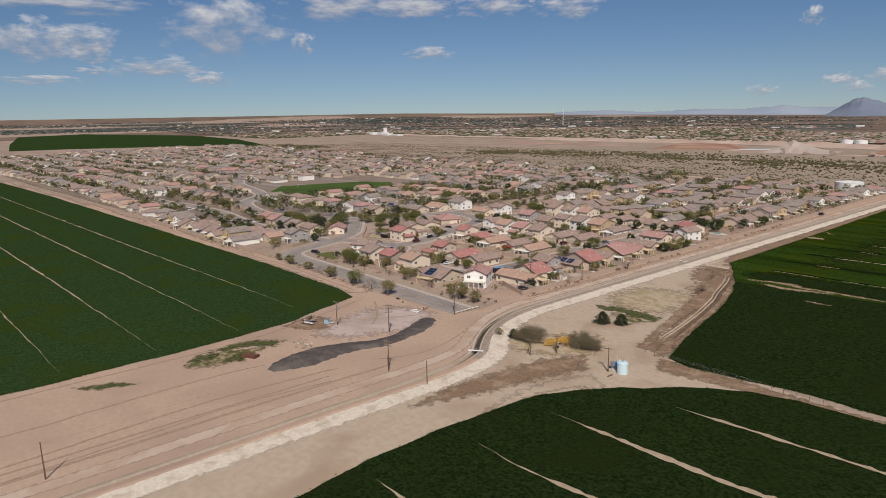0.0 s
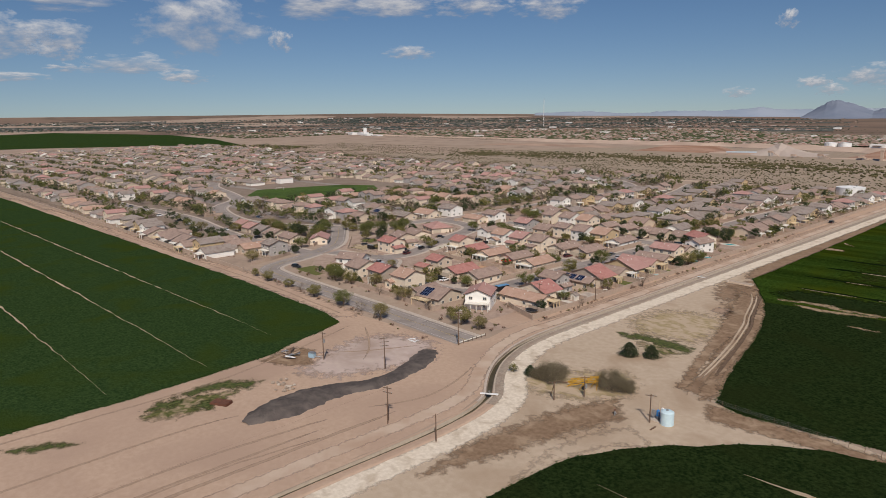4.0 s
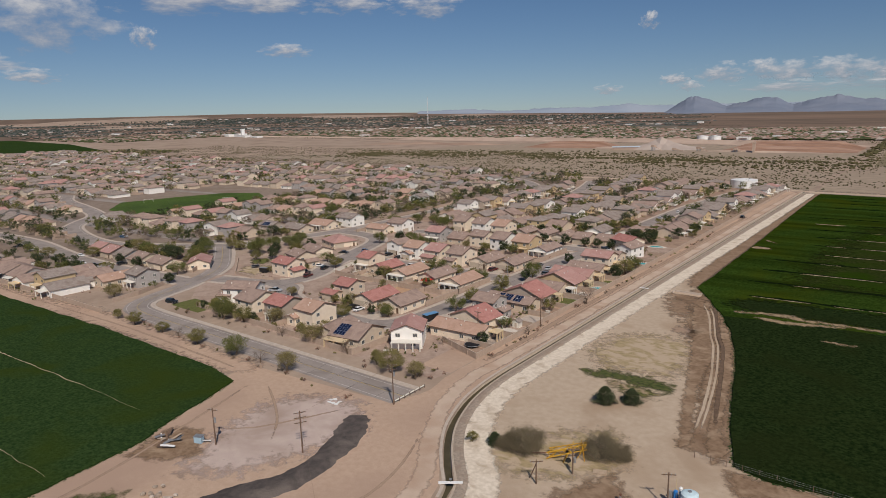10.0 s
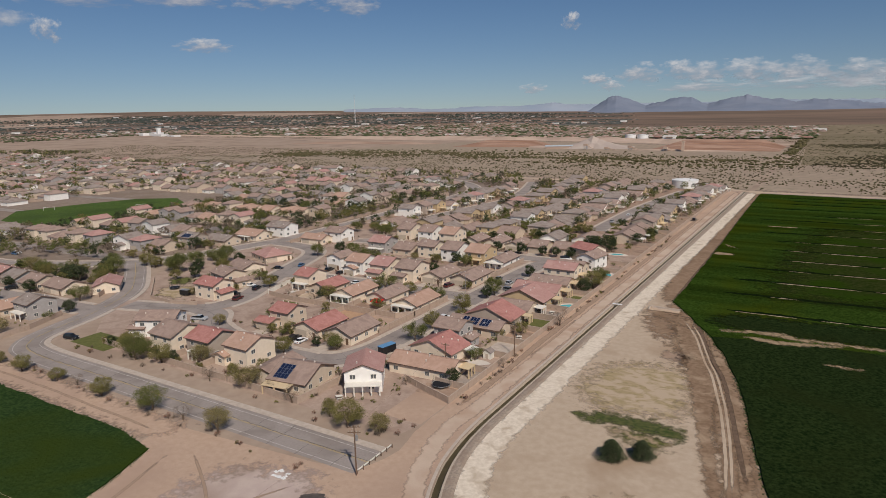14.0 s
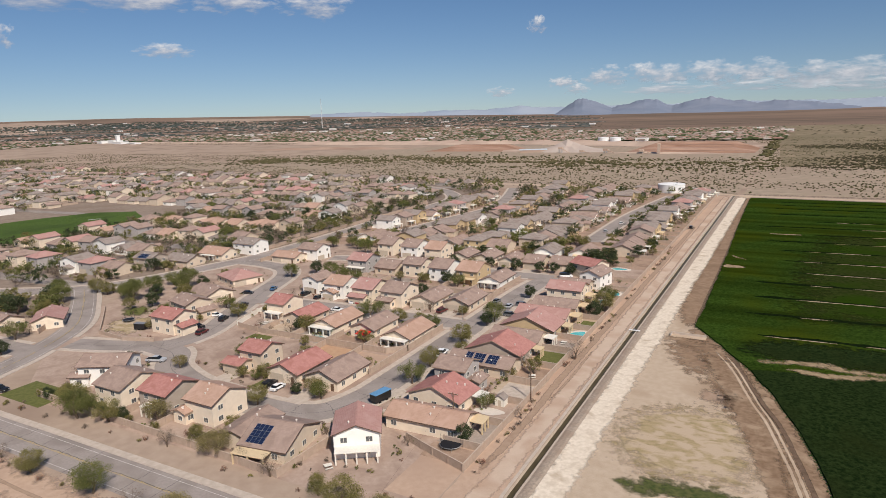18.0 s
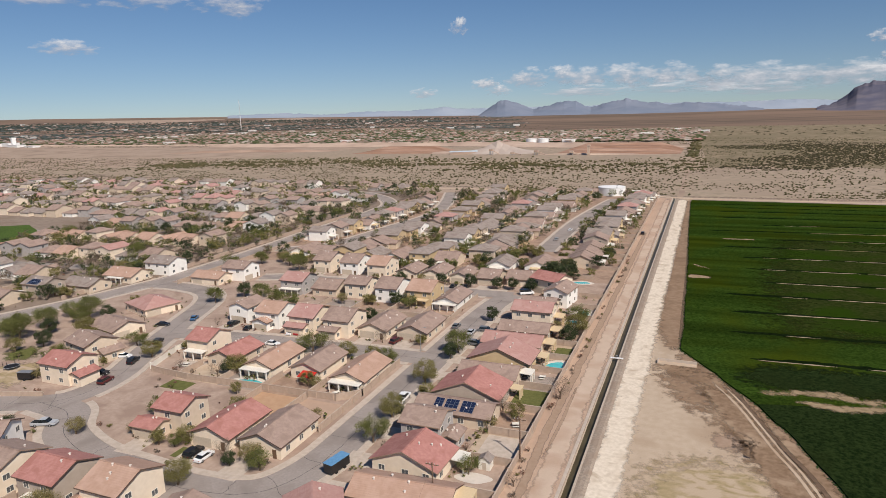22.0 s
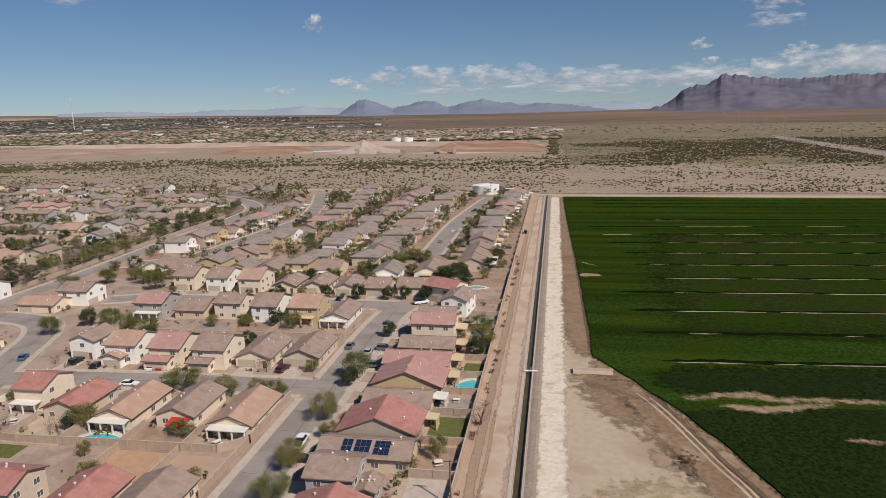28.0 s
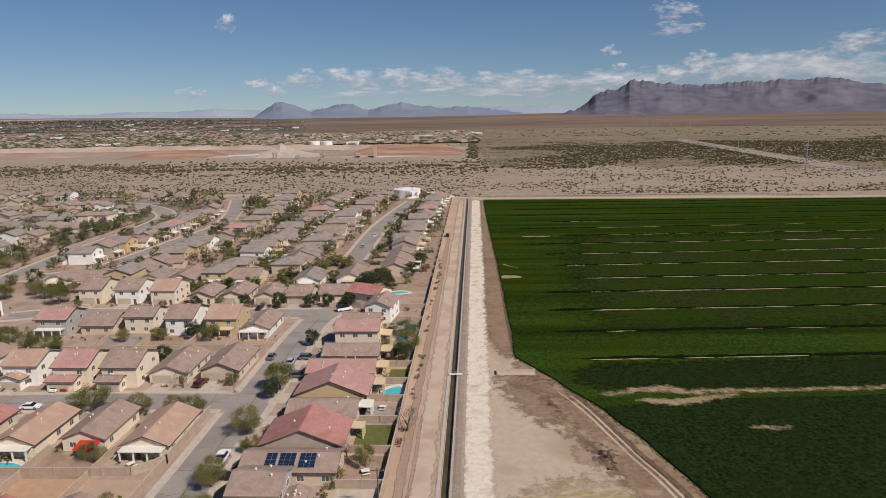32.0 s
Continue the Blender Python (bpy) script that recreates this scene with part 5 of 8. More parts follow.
PANE_FAR = mesh("window", box(-0.6, -0.04, -0.55, 0.6, 0.0, 0.55), GLASS)


def model_house(seed, parts):
    rng = random.Random(seed)
    st = 2 if rng.random() < 0.33 else 1
    roof = rng.choice(["brown"] * 6 + ["grey"] * 5 + ["orange"] + ["pink"])
    wall = rng.choice(["cream"] * 5 + ["tan"] * 2 + ["white"] * 3 + ["taupe", "grey", "yellow"])
    w, d = rng.uniform(9.8, 11.5), rng.uniform(12.5, 16) if st == 1 else rng.uniform(11, 13)
    axis, hip = rng.choice("xy"), rng.random() < 0.45
    words = "%s %s stucco house with a %s roof" % ("two-storey" if st == 2 else "single-storey", WALL_WORDS[wall], ROOF_WORDS[roof])
    h = empty("house", pose(0, 0, 0), words, "house", "tract houses")
    e, p = (3.0, 0.4) if st == 1 else (5.6, 0.36)
    part("wall", wall_vf(w, d, e, p, axis, hip), WALLS[wall], h)
    part("roof", roof_vf(w, d, e, p, axis, hip), ROOFS[roof], h)
    if parts > 1:
        part("garage_door", GAR_ME, None, h, at=pose(-w / 2 + 3, -d / 2 - 0.003, 0))
        if rng.random() < 0.7:
            part("wall", wall_vf(5.4, 4, 2.9, 0.36, "y", False), WALLS[wall], h, at=pose(1.5, -d / 2 - 1.8, 0))
            part("roof", roof_vf(5.4, 4, 2.9, 0.36, "y", False), ROOFS[roof], h, at=pose(1.5, -d / 2 - 1.8, 0))
    for i, (x, y, deg) in enumerate(((-w / 4, -d / 2, 0), (w / 4, d / 2, 180), (w / 2, d / 5, 90), (-w / 4, d / 2, 180), (w / 2, -d / 4, 90))[:parts + 2]):
        part("window", PANE_FAR, None, h, at=pose(x, y, 1.5 + (2.7 if st == 2 else 0), 0, 0, deg))
    if parts > 1:
        patio_cover(h, pose(0, d / 2, 0, 0, 0, 180), 6, 3, 2.5, rng.choice([WHITE, BEIGE]), 2)
    return h


MID = [model_house(100 + i, 2) for i in range(14)]
DIST = [model_house(200 + i, 1) for i in range(14)]
TAKEN = list(HOUSE_SPOTS)
FREE = set(range(14)), set(range(14))


def put_house(models, free, x, y, rot, rng):
    k = rng.randrange(len(models))
    m = pose(x, y, 0, 0, 0, rot)
    if k in free:
        free.remove(k)
        models[k].matrix_basis = m
    else:
        copy_thing(models[k], m)
    TAKEN.append((x, y))


def clear(x, y, gap):
    return all(abs(x - a) > gap or abs(y - b) > gap for a, b in TAKEN[-400:] + HOUSE_SPOTS) and not near_road((x, y), None, 8.5)


def in_park(x, y):
    return -506 < x < -364 and 90 < y < 260


rng = random.Random(5)
# columns of houses north of the vacant strip
for x, face in ((-29, -90), (-75, 90), (-98, -90), (-137, 90), (-181, -90)):
    for i in range(20):
        y = 208 + 12.6 * i
        xx = x + (0.06 * (y - 314) if x > -80 and y > 314 else 0) + (0 if x > -120 else (8 * math.sin((y - 230) / 60)))
        if y > 447 - 0.05 * abs(x) and x > -60:
            continue
        if clear(xx, y, 9):
            put_house(MID, FREE[0], xx, y, face + rng.uniform(-4, 4), rng)
for x in (-45, -62, -88, -101, -114, -127, -140, -153, -166):
    if clear(x, 192, 10):
        put_house(MID, FREE[0], x, 195 + rng.uniform(-2, 2), 180, rng)
# rows west of the collector road
FAR_WALLS, FAR_ROOFS, LOTS = {}, {}, []
for r in range(8):
    for side in (0, 1):
        for i in range(124):
            x = -183 - 13.2 * i + rng.uniform(-1, 1)
            y = -22 + r * 74 + side * 41 + 0.045 * (x + 180) + 7 * math.sin(x / 130 + r) + rng.uniform(-2, 2)
            north = (470 if x > -1150 else 590) if x < -215 else 0
            if y > north or x < (-1410 if y < 100 else -1540) or rng.random() < 0.05 or in_park(x, y) or near_road((x, y), None, 8.5) or (x > -235 and y > 10):
                continue
            if all(abs(x - a) > 10 or abs(y - b) > 11 for a, b in HOUSE_SPOTS):
                LOTS.append((math.hypot(x - 60, y + 100), x, y, 180 * (1 - side)))
for dist, x, y, turn in sorted(LOTS):
    if len(TAKEN) < 300:
        near = dist < 400
        put_house(MID if near else DIST, FREE[0 if near else 1], x, y, turn + rng.uniform(-5, 5), rng)
        continue
    TAKEN.append((x, y))
    w, d, st = rng.uniform(4.6, 5.6), rng.uniform(5.5, 8), rng.choice((3.0, 3.0, 5.6))
    ax, hp = rng.choice("xy"), rng.random() < 0.4
    for vf, table, kind in ((wall_vf(2 * w, 2 * d, st, 0.4, ax, hp), FAR_WALLS, rng.choice(["cream", "cream", "cream", "tan", "tan", "white", "white", "grey", "taupe"])), (roof_vf(2 * w, 2 * d, st, 0.4, ax, hp), FAR_ROOFS, rng.choice(["brown", "brown", "brown", "brown", "grey", "grey", "grey", "grey", "pink"]))):
        table.setdefault(kind, []).append(([(a + x, b + y, c) for a, b, c in vf[0]], vf[1]))
for kind, lst in FAR_WALLS.items():
    tagged(part("far_house_walls", join(*lst), WALLS[kind]), "%s stucco walls of distant tract houses" % WALL_WORDS[kind], "houses", kind="stuff")
for kind, lst in FAR_ROOFS.items():
    tagged(part("far_house_roofs", join(*lst), ROOFS[kind]), "%s roofs of distant tract houses" % ROOF_WORDS[kind], "houses", kind="stuff")
for r in range(7):           # their streets
    pts = [(x, -1.5 + r * 74 + 0.045 * (x + 180) + 7 * math.sin(x / 130 + r)) for x in range(-1400, -229, 30)]
    pts = [p for p in pts if p[1] < (470 if p[0] > -1150 else 590) and not in_park(*p)]
    if len(pts) > 3 and r != 0:
        tagged(part("road", ribbon(pts, -4.5, 4.5, 0.035 + 0.003 * r), ASPHALT), "grey asphalt residential street", "road", kind="structure")
# trees among them: the nearest stand alone, the rest are joined by colour
rng = random.Random(9)
spots = []
while len(spots) < 6000:
    k = len(spots)
    x, y = (rng.uniform(-195, -16), rng.uniform(178, 446)) if k < 400 else (-205 - 1210 * rng.random() ** 1.2, rng.uniform(-60, 600))
    if near_road((x, y), None, 3.2) or in_park(x, y) or (x > -14) or (x < -200 and y > (480 if x > -1150 else 600)) or y < -30 + 0.045 * (x + 180):
        continue
    if any(abs(x - a) < 6.8 and abs(y - b) < 8 for a, b in TAKEN):
        continue
    spots.append((math.hypot(x - 40, y + 80), x, y))
spots.sort()
for dist, x, y in spots[:115]:
    plant(rng.choice(["f1", "f1", "f2", "f3", "f3", "f4"]), x, y, rng.uniform(0.65, 1.25), table=FAR)
patch("yard_gravel", [(-207, -26), (-207, 440), (-260, 470), (-1150, 480), (-1180, 590), (-1430, 600), (-1430, -75), (-700, -62), (-400, -38)], 0.018, mat("brown_west_gravel", (0.225, 0.175, 0.138), (0.28, 0.22, 0.175), 0.3, 0.95, coord="World", spec=0.1, big=(0.22, 0.165, 0.125), bigscale=0.03), "brown gravel between the tract houses", margin=6)
heaps = {"green": [], "dark": [], "olive": [], "bare": []}
for dist, x, y in spots[115:]:
    k = rng.choice(["green", "green", "dark", "dark", "olive", "bare"])
    r = rng.uniform(1.7, 4.0)
    v, f = crown_vf(rng, r * 1.9, r, r * 0.4, 14 if dist < 550 else 8, 34 if dist < 550 else 11, (0.085 if dist < 550 else 0.17) * r)
    heaps[k].append(([(a + x, b + y, c) for a, b, c in v], f))
for k, lst in heaps.items():
    tagged(part("far_garden_trees", join(*lst), LEAF[k]), {"green": "green", "dark": "dark green", "olive": "olive-green", "bare": "leafless brown"}[k] + " trees between distant tract houses", "trees", kind="stuff")
# ---- the distance: scrub, suburbs, pit, tanks, mountains, clouds ----
def ico_pts():
    p = (1 + 5 ** 0.5) / 2
    v = [(-1, p, 0), (1, p, 0), (-1, -p, 0), (1, -p, 0), (0, -1, p), (0, 1, p), (0, -1, -p), (0, 1, -p), (p, 0, -1), (p, 0, 1), (-p, 0, -1), (-p, 0, 1)]
    f = [(0, 11, 5), (0, 5, 1), (0, 1, 7), (0, 7, 10), (0, 10, 11), (1, 5, 9), (5, 11, 4), (11, 10, 2), (10, 7, 6), (7, 1, 8), (3, 9, 4), (3, 4, 2), (3, 2, 6), (3, 6, 8), (3, 8, 9), (4, 9, 5), (2, 4, 11), (6, 2, 10), (8, 6, 7), (9, 8, 1)]
    return [tuple(c / 1.9 for c in q) for q in v], f


ICO = ico_pts()


OCTA = [(1, 0, 0), (-1, 0, 0), (0, 1, 0), (0, -1, 0), (0, 0, 1), (0, 0, -1)], [(0, 2, 4), (2, 1, 4), (1, 3, 4), (3, 0, 4), (2, 0, 5), (1, 2, 5), (3, 1, 5), (0, 3, 5)]


def clumps(spots, rng, shape=None):
    """Uneven leaf clumps at (x, y, radius, height)."""
    V, F = [], []
    pts, faces = shape or ICO
    for x, y, r, h in spots:
        o, z = len(V), ground_z(x, y)
        a = rng.uniform(0, 6.28)
        ca, sa = math.cos(a), math.sin(a)
        for px, py, pz in pts:
            k = rng.uniform(0.65, 1.3)
            V.append((x + r * k * (px * ca - py * sa), y + r * k * (px * sa + py * ca), z + h * (0.45 + 0.5 * pz * k)))
        F += [tuple(i + o for i in q) for q in faces]
    return V, F


rng = random.Random(21)
SCRUB = mat("desert_scrub", (0.12, 0.1, 0.05), (0.07, 0.068, 0.03), 0.05, 0.95, coord="World", spec=0.1)
SCRUB_DARK = mat("creosote_scrub", (0.05, 0.045, 0.024), (0.075, 0.065, 0.035), 0.05, 0.95, coord="World", spec=0.1)
# far leaves carry a bluish tint that paints the haze before them
FARTREE = mat("far_tree_leaves", (0.034, 0.046, 0.038), (0.052, 0.062, 0.048), 0.02, 0.95, coord="World", spec=0.1)
spots = []
while len(spots) < 26000:
    y = 455 + 900 * rng.random() ** 1.5
    x = rng.uniform(-1900, 700)
    if (x < -1380 and y < 900) or x < -200 and y < (485 if x > -1150 else 620) or noise.noise(Vector((x * 0.012, y * 0.02, 1))) < rng.uniform(-0.5, 0.3) or (x < -10 and 820 < y < 1150):
        continue
    s = rng.uniform(0.5, 1.35)
    spots.append((x, y, s, s * rng.uniform(0.7, 1.2)))
tagged(part("desert_scrub", clumps(spots, rng, OCTA), SCRUB), "scattered olive-brown desert scrub on bare ground", "scrub", kind="stuff")
spots = []
while len(spots) < 15000:     # dense dark scrub beyond the green field stands in for a cloud's shadow
    x, y = rng.uniform(30, 900), rng.uniform(640, 1250)
    inner = min((x - 30) / 170, (y - 640 - 0.25 * (300 - x) * (x < 300)) / 120, (1250 - y) / 260, 1.0)
    if abs(x - 396) < 20 or noise.noise(Vector((x * 0.006, y * 0.012, 7))) + 0.35 * noise.noise(Vector((x * 0.03, y * 0.05, 2))) < 0.7 - inner + rng.uniform(-0.2, 0.2) - 0.3:
        continue
    s = rng.uniform(1.0, 2.2)
    spots.append((x, y, s, s * 0.9))
tagged(part("creosote_scrub", clumps(spots, rng, OCTA), SCRUB_DARK), "dense dark creosote scrub in place of a cloud shadow", "scrub", kind="stuff")
spots = []
while len(spots) < 4200:
    a, r = radians(rng.uniform(-19, 40)), rng.uniform(1500, 4300)
    x, y = 50 + r * math.sin(a), -60 + r * math.cos(a)
    s = rng.uniform(1.5, 4)
    spots.append((x, y, s * 1.3, s * 0.6))
tagged(part("creosote_scrub", clumps(spots, rng, OCTA), SCRUB_DARK), "dark scrub on the distant plain", "scrub", kind="stuff")
# scrub strip along the wall of the wash
spots = []
while len(spots) < 2600:
    x = rng.uniform(-800, 20)
    y = 720 + 25 * math.sin(x / 90) + rng.gauss(0, 45)
    if noise.noise(Vector((x * 0.012, y * 0.03, 9))) < rng.uniform(-0.35, 0.35):
        continue
    s = rng.uniform(0.8, 2.3)
    spots.append((x, y, s, s))
tagged(part("wash_bushes", clumps(spots, rng), SCRUB), "olive-green bushes along a desert wash", "bushes", kind="stuff")

# suburbs on the plain
ROOF_FAR = mat("far_suburb_roofs", (0.23, 0.175, 0.15), (0.3, 0.26, 0.235), 0.02, 0.9, coord="World")
WHITE_FAR = mat("white_sheds", (0.75, 0.73, 0.7), (0.62, 0.6, 0.57), 0.01, 0.7, coord="World")
trees, roofs, sheds, near_trees = [], [], [], []
while len(trees) + len(near_trees) < 36000:
    near = len(near_trees) < 15000
    az = rng.uniform(-96, -1.5)
    if not near and rng.random() > (-15 - az) / 8:
        continue
    a = radians(az)
    r = 1290 + (650 + 650 * min(1.0, max(0.0, (-18 - az) / 8))) * rng.random() ** 0.9 if near else 2400 + 1900 * rng.random() ** 1.3
    x, y = 50 + r * math.sin(a), -60 + r * math.cos(a)
    if y < 1245 and x > -1900 or (-3000 < x < -1420 and -120 < y < 780):
        continue
    if noise.noise(Vector((az * 0.08, r * 0.005, 4))) < (rng.uniform(-0.8, -0.1) if near else rng.uniform(-0.25, 0.1)):
        continue
    s = rng.uniform(2.2, 4.8) if near else rng.uniform(1.8, 3.4) * r / 3000
    (near_trees if near else trees).append((x, y, s * 1.1, s * 1.15))
    if rng.random() < (0.24 if near else 0.1):
        w, d, hh = rng.uniform(4, 7.5), rng.uniform(4, 6), rng.uniform(3.5, 5)
        X, Y = x + rng.uniform(-22, 22), y + rng.uniform(-22, 22)
        Z = ground_z(X, Y)
        v, f = roof_vf(2 * w, 2 * d, hh * 0.7, 0.4, "x", True)
        roofs.append(([(p + X, q + Y, c + Z) for p, q, c in v[:12]], f[:12]))
        if rng.random() < (0.006 if near else 0.022):
            w, d = rng.uniform(4, 15), rng.uniform(5, 10)
            sheds.append(([(p, q, c + Z) for p, q, c in box(X - w, Y - d, 0, X + w, Y + d, 6)[0]], box(0, 0, 0, 1, 1, 1)[1]))
rn, rl = ROOF_FAR.node_tree.nodes, ROOF_FAR.node_tree.links
r_geo, r_ramp = rn.new("ShaderNodeNewGeometry"), rn.new("ShaderNodeValToRGB")
r_ramp.color_ramp.interpolation = "CONSTANT"
for k, c in enumerate(((0.28, 0.16, 0.125), (0.2, 0.155, 0.125), (0.31, 0.22, 0.175), (0.22, 0.155, 0.125), (0.36, 0.31, 0.265))):
    e = r_ramp.color_ramp.elements[k] if k < 2 else r_ramp.color_ramp.elements.new(0.2 * k)
    e.position, e.color = 0.2 * k, (*c, 1)
rl.new(r_geo.outputs["Random Per Island"], r_ramp.inputs["Fac"])
rl.new(r_ramp.outputs["Color"], rn["Principled BSDF"].inputs["Base Color"])
tagged(part("near_suburb_trees", clumps(near_trees, rng), mat("suburb_tree_leaves", (0.05, 0.066, 0.03), (0.085, 0.095, 0.045), 0.03, 0.95, coord="World", spec=0.05)), "green and olive tree canopy of a suburb across the desert", "trees", kind="stuff")
tagged(part("far_suburb_trees", clumps(trees, rng), FARTREE), "dark tree canopy of a distant suburb, tinted for haze", "trees", kind="stuff")
tagged(part("far_suburb_houses", join(*roofs), ROOF_FAR), "pale and reddish roofs of a distant suburb", "houses", kind="stuff")
tagged(part("far_sheds", join(*sheds), WHITE_FAR), "white roofs of distant large buildings", "buildings", kind="stuff")

YARDS = mat("far_suburb_yards", (0.2, 0.155, 0.12), (0.11, 0.1, 0.075), 0.012, 0.95, coord="World", spec=0.05, big=(0.11, 0.115, 0.105), bigscale=0.0025)
V, F = [], []
radii, azs = [1330 + 140 * i for i in range(25)], [-96 + 1.5 * i for i in range(62)]
for r in radii:
    for a in azs:
        rr = r + 60 * noise.noise(Vector((a * 0.2, r * 0.004, 5)))
        x, y = 50 + rr * math.sin(radians(a)), -60 + rr * math.cos(radians(a))
        V.append((x, y, ground_z(x, y) + 1.3))
w = len(azs)
r_i = lambda i: radii[i]
for i in range(len(radii) - 1):
    for j in range(w - 1):
        x, y, z = V[i * w + j]
        if azs[j] > (-3 if r_i(i) < 1900 else -17) + 5 * noise.noise(Vector((r_i(i) * 0.003, 3, 1))) or (x > -1950 and y < 1260) or (-3050 < x < -1300 and -150 < y < 800) or r_i(i) > 2350 and noise.noise(Vector((azs[j] * 0.08, r_i(i) * 0.005, 4))) < 0.0 or r_i(i) > 4000:
            continue
        F.append((i * w + j, i * w + j + 1, i * w + w + j + 1, i * w + w + j)[::-1])
split = [f for f in F if math.hypot(V[f[0]][0] - 50, V[f[0]][1] + 60) < 2350], [f for f in F if math.hypot(V[f[0]][0] - 50, V[f[0]][1] + 60) >= 2350]
tagged(part("suburb_ground", (V, split[0]), YARDS), "mottled yards and streets of a distant suburb", "ground", kind="structure")
tagged(part("town_ground", (V, split[1]), mat("far_town_green", (0.085, 0.095, 0.085), (0.13, 0.125, 0.11), 0.01, 0.95, coord="World", spec=0.05, big=(0.06, 0.072, 0.068), bigscale=0.002)), "dark green treed ground of a distant town", "ground", kind="structure")

# gravel pit: banks and spoil
PIT_RED = mat("pit_red_earth", (0.37, 0.25, 0.185), (0.43, 0.31, 0.235), 0.02, 0.95, coord="World", spec=0.1, big=(0.31, 0.21, 0.155), bigscale=0.008)
PIT_PALE = mat("pit_spoil", (0.5, 0.38, 0.3), (0.44, 0.33, 0.26), 0.03, 0.95, coord="World", spec=0.1, big=(0.38, 0.28, 0.22), bigscale=0.015)


def bank(pts, w, h, material, label):
    V, F, m = [], [], 6
    sl = dense(pts, 12, 6)
    ns = len(sl)
    A = offset_line(sl, 1)
    for i, p in enumerate(sl):
        d = Vector((A[i][0] - p[0], A[i][1] - p[1]))
        for j in range(m + 1):
            u = j / m * 2 - 1
            q = Vector(p) + d * w * u
            z = h * min(1, i / 5, (ns - 1 - i) / 5) * (1 - abs(u) ** 1.5) * (1 + 0.6 * noise.noise(Vector((q.x * 0.02, q.y * 0.05, 2)))) if 0 < j < m else -0.5
            V.append((q.x, q.y, z + ground_z(q.x, q.y)))
    for i in range(len(sl) - 1):
        for j in range(m):
            k = i * (m + 1) + j
            F.append((k, k + m + 1, k + m + 2, k + 1))
    tagged(part("earth_bank", (V, F), material), label, "earth bank")


def terraces(x0, x1, y0, steps, label):
    """Cut benches of the pit: treads and steep faces that climb away from the houses."""
    V, F, k = [], [], int((x1 - x0) / 8)
    rows = []
    for q in range(steps):
        rows += [(y0 + 30 * q, 2.6 * q + 0.1), (y0 + 30 * q + 5, 2.6 * (q + 1))]
    rows += [(y0 + 30 * steps, 2.6 * steps), (y0 + 30 * steps + 14, -0.5)]
    for q, (y, z) in enumerate(rows):
        for i in range(k + 1):
            x = x0 + (x1 - x0) * i / k
            e = min(1.0, i / 4, (k - i) / 4)
            V.append((x, y + 7 * noise.noise(Vector((x * 0.03, q * 0.4, 3))), ground_z(x, y) + (z * e if z > 0 else z) + 0.5 * noise.noise(Vector((x * 0.08, y * 0.08, 5))) * e))
    w = k + 1
    F = [(q * w + i, q * w + i + 1, q * w + w + i + 1, q * w + w + i) for q in range(len(rows) - 1) for i in range(k)]
    tagged(part("pit_terrace", (V, F), PIT_CUT), label, "earth bank")


PIT_CUT = mat("pit_cut_red_clay", (0.31, 0.185, 0.13), (0.38, 0.25, 0.185), 0.06, 0.95, coord="World", spec=0.05, big=(0.25, 0.145, 0.1), bigscale=0.02, stretch=(0.35, 1.6, 3))
PIT_GREY = mat("crushed_rock", (0.44, 0.37, 0.32), (0.39, 0.32, 0.275), 0.05, 0.95, coord="World", spec=0.05)
terraces(-196, -14, 905, 4, "terraced red clay cut of the gravel pit")
terraces(-560, -400, 925, 3, "terraced red clay cut of the gravel pit")
bank([(-1100, 1190), (-800, 1175), (-650, 1170), (-480, 1185), (-330, 1150), (-195, 1110), (-60, 1070), (-20, 1050)], 38, 6, PIT_PALE, "long pale earth bank behind the gravel pit")
bank([(-360, 960), (-300, 950), (-235, 960)], 48, 15, PIT_GREY, "broad grey crushed-rock heap in the gravel pit")
bank([(-418, 950), (-398, 946), (-378, 950)], 26, 13, PIT_PALE, "pale cone-shaped spoil heap in the gravel pit")
bank([(-235, 905), (-180, 898), (-120, 895), (-40, 892)], 7, 2, PIT_PALE, "low pale berm along the pit road")
bank([(-1000, 960), (-820, 1000), (-640, 1005)], 26, 3, PIT_RED, "low reddish earth bank")
bank([(-2430, 1195), (-1485, 1225), (-866, 1245), (-561, 1265), (-258, 1300)], 12, 3, PIT_PALE, "long low pale embankment across the plain")
PAINT_WHITE = mat("white_tank_paint", (0.78, 0.77, 0.75), (0.72, 0.71, 0.69), 0.4, 0.5)
STEEL = mat("galvanised_steel", (0.4, 0.4, 0.4), (0.33, 0.33, 0.33), 2, 0.5, metal=0.6)
RUST = mat("rusty_steel", (0.16, 0.065, 0.04), (0.1, 0.045, 0.03), 1.5, 0.9, bump=0.02, bscale=5)


def water_tank(x, y, r, h, label):
    t = empty("water_tank", pose(x, y, ground_z(x, y)), label, "tank")
    part("shell", cyl(0, 0, -0.3, h, r, n=40), PAINT_WHITE, t)
    part("lid", cyl(0, 0, h, h + r * 0.12, r * 1.01, 0.4, 40), PAINT_WHITE, t)
    part("rim", cyl(0, 0, h - 0.35, h + 0.02, r + 0.12, n=40), PAINT_WHITE, t)
    part("ladder", join(box(-0.3, -r - 0.35, 0, -0.22, -r - 0.25, h), box(0.22, -r - 0.35, 0, 0.3, -r - 0.25, h), *[box(-0.25, -r - 0.33, 0.4 * i, 0.25, -r - 0.27, 0.4 * i + 0.05) for i in range(1, int(h / 0.4))]), STEEL, t)
    part("hatch", cyl(r * 0.4, 0, h, h + r * 0.12 + 0.3, 0.6, n=12), STEEL, t)


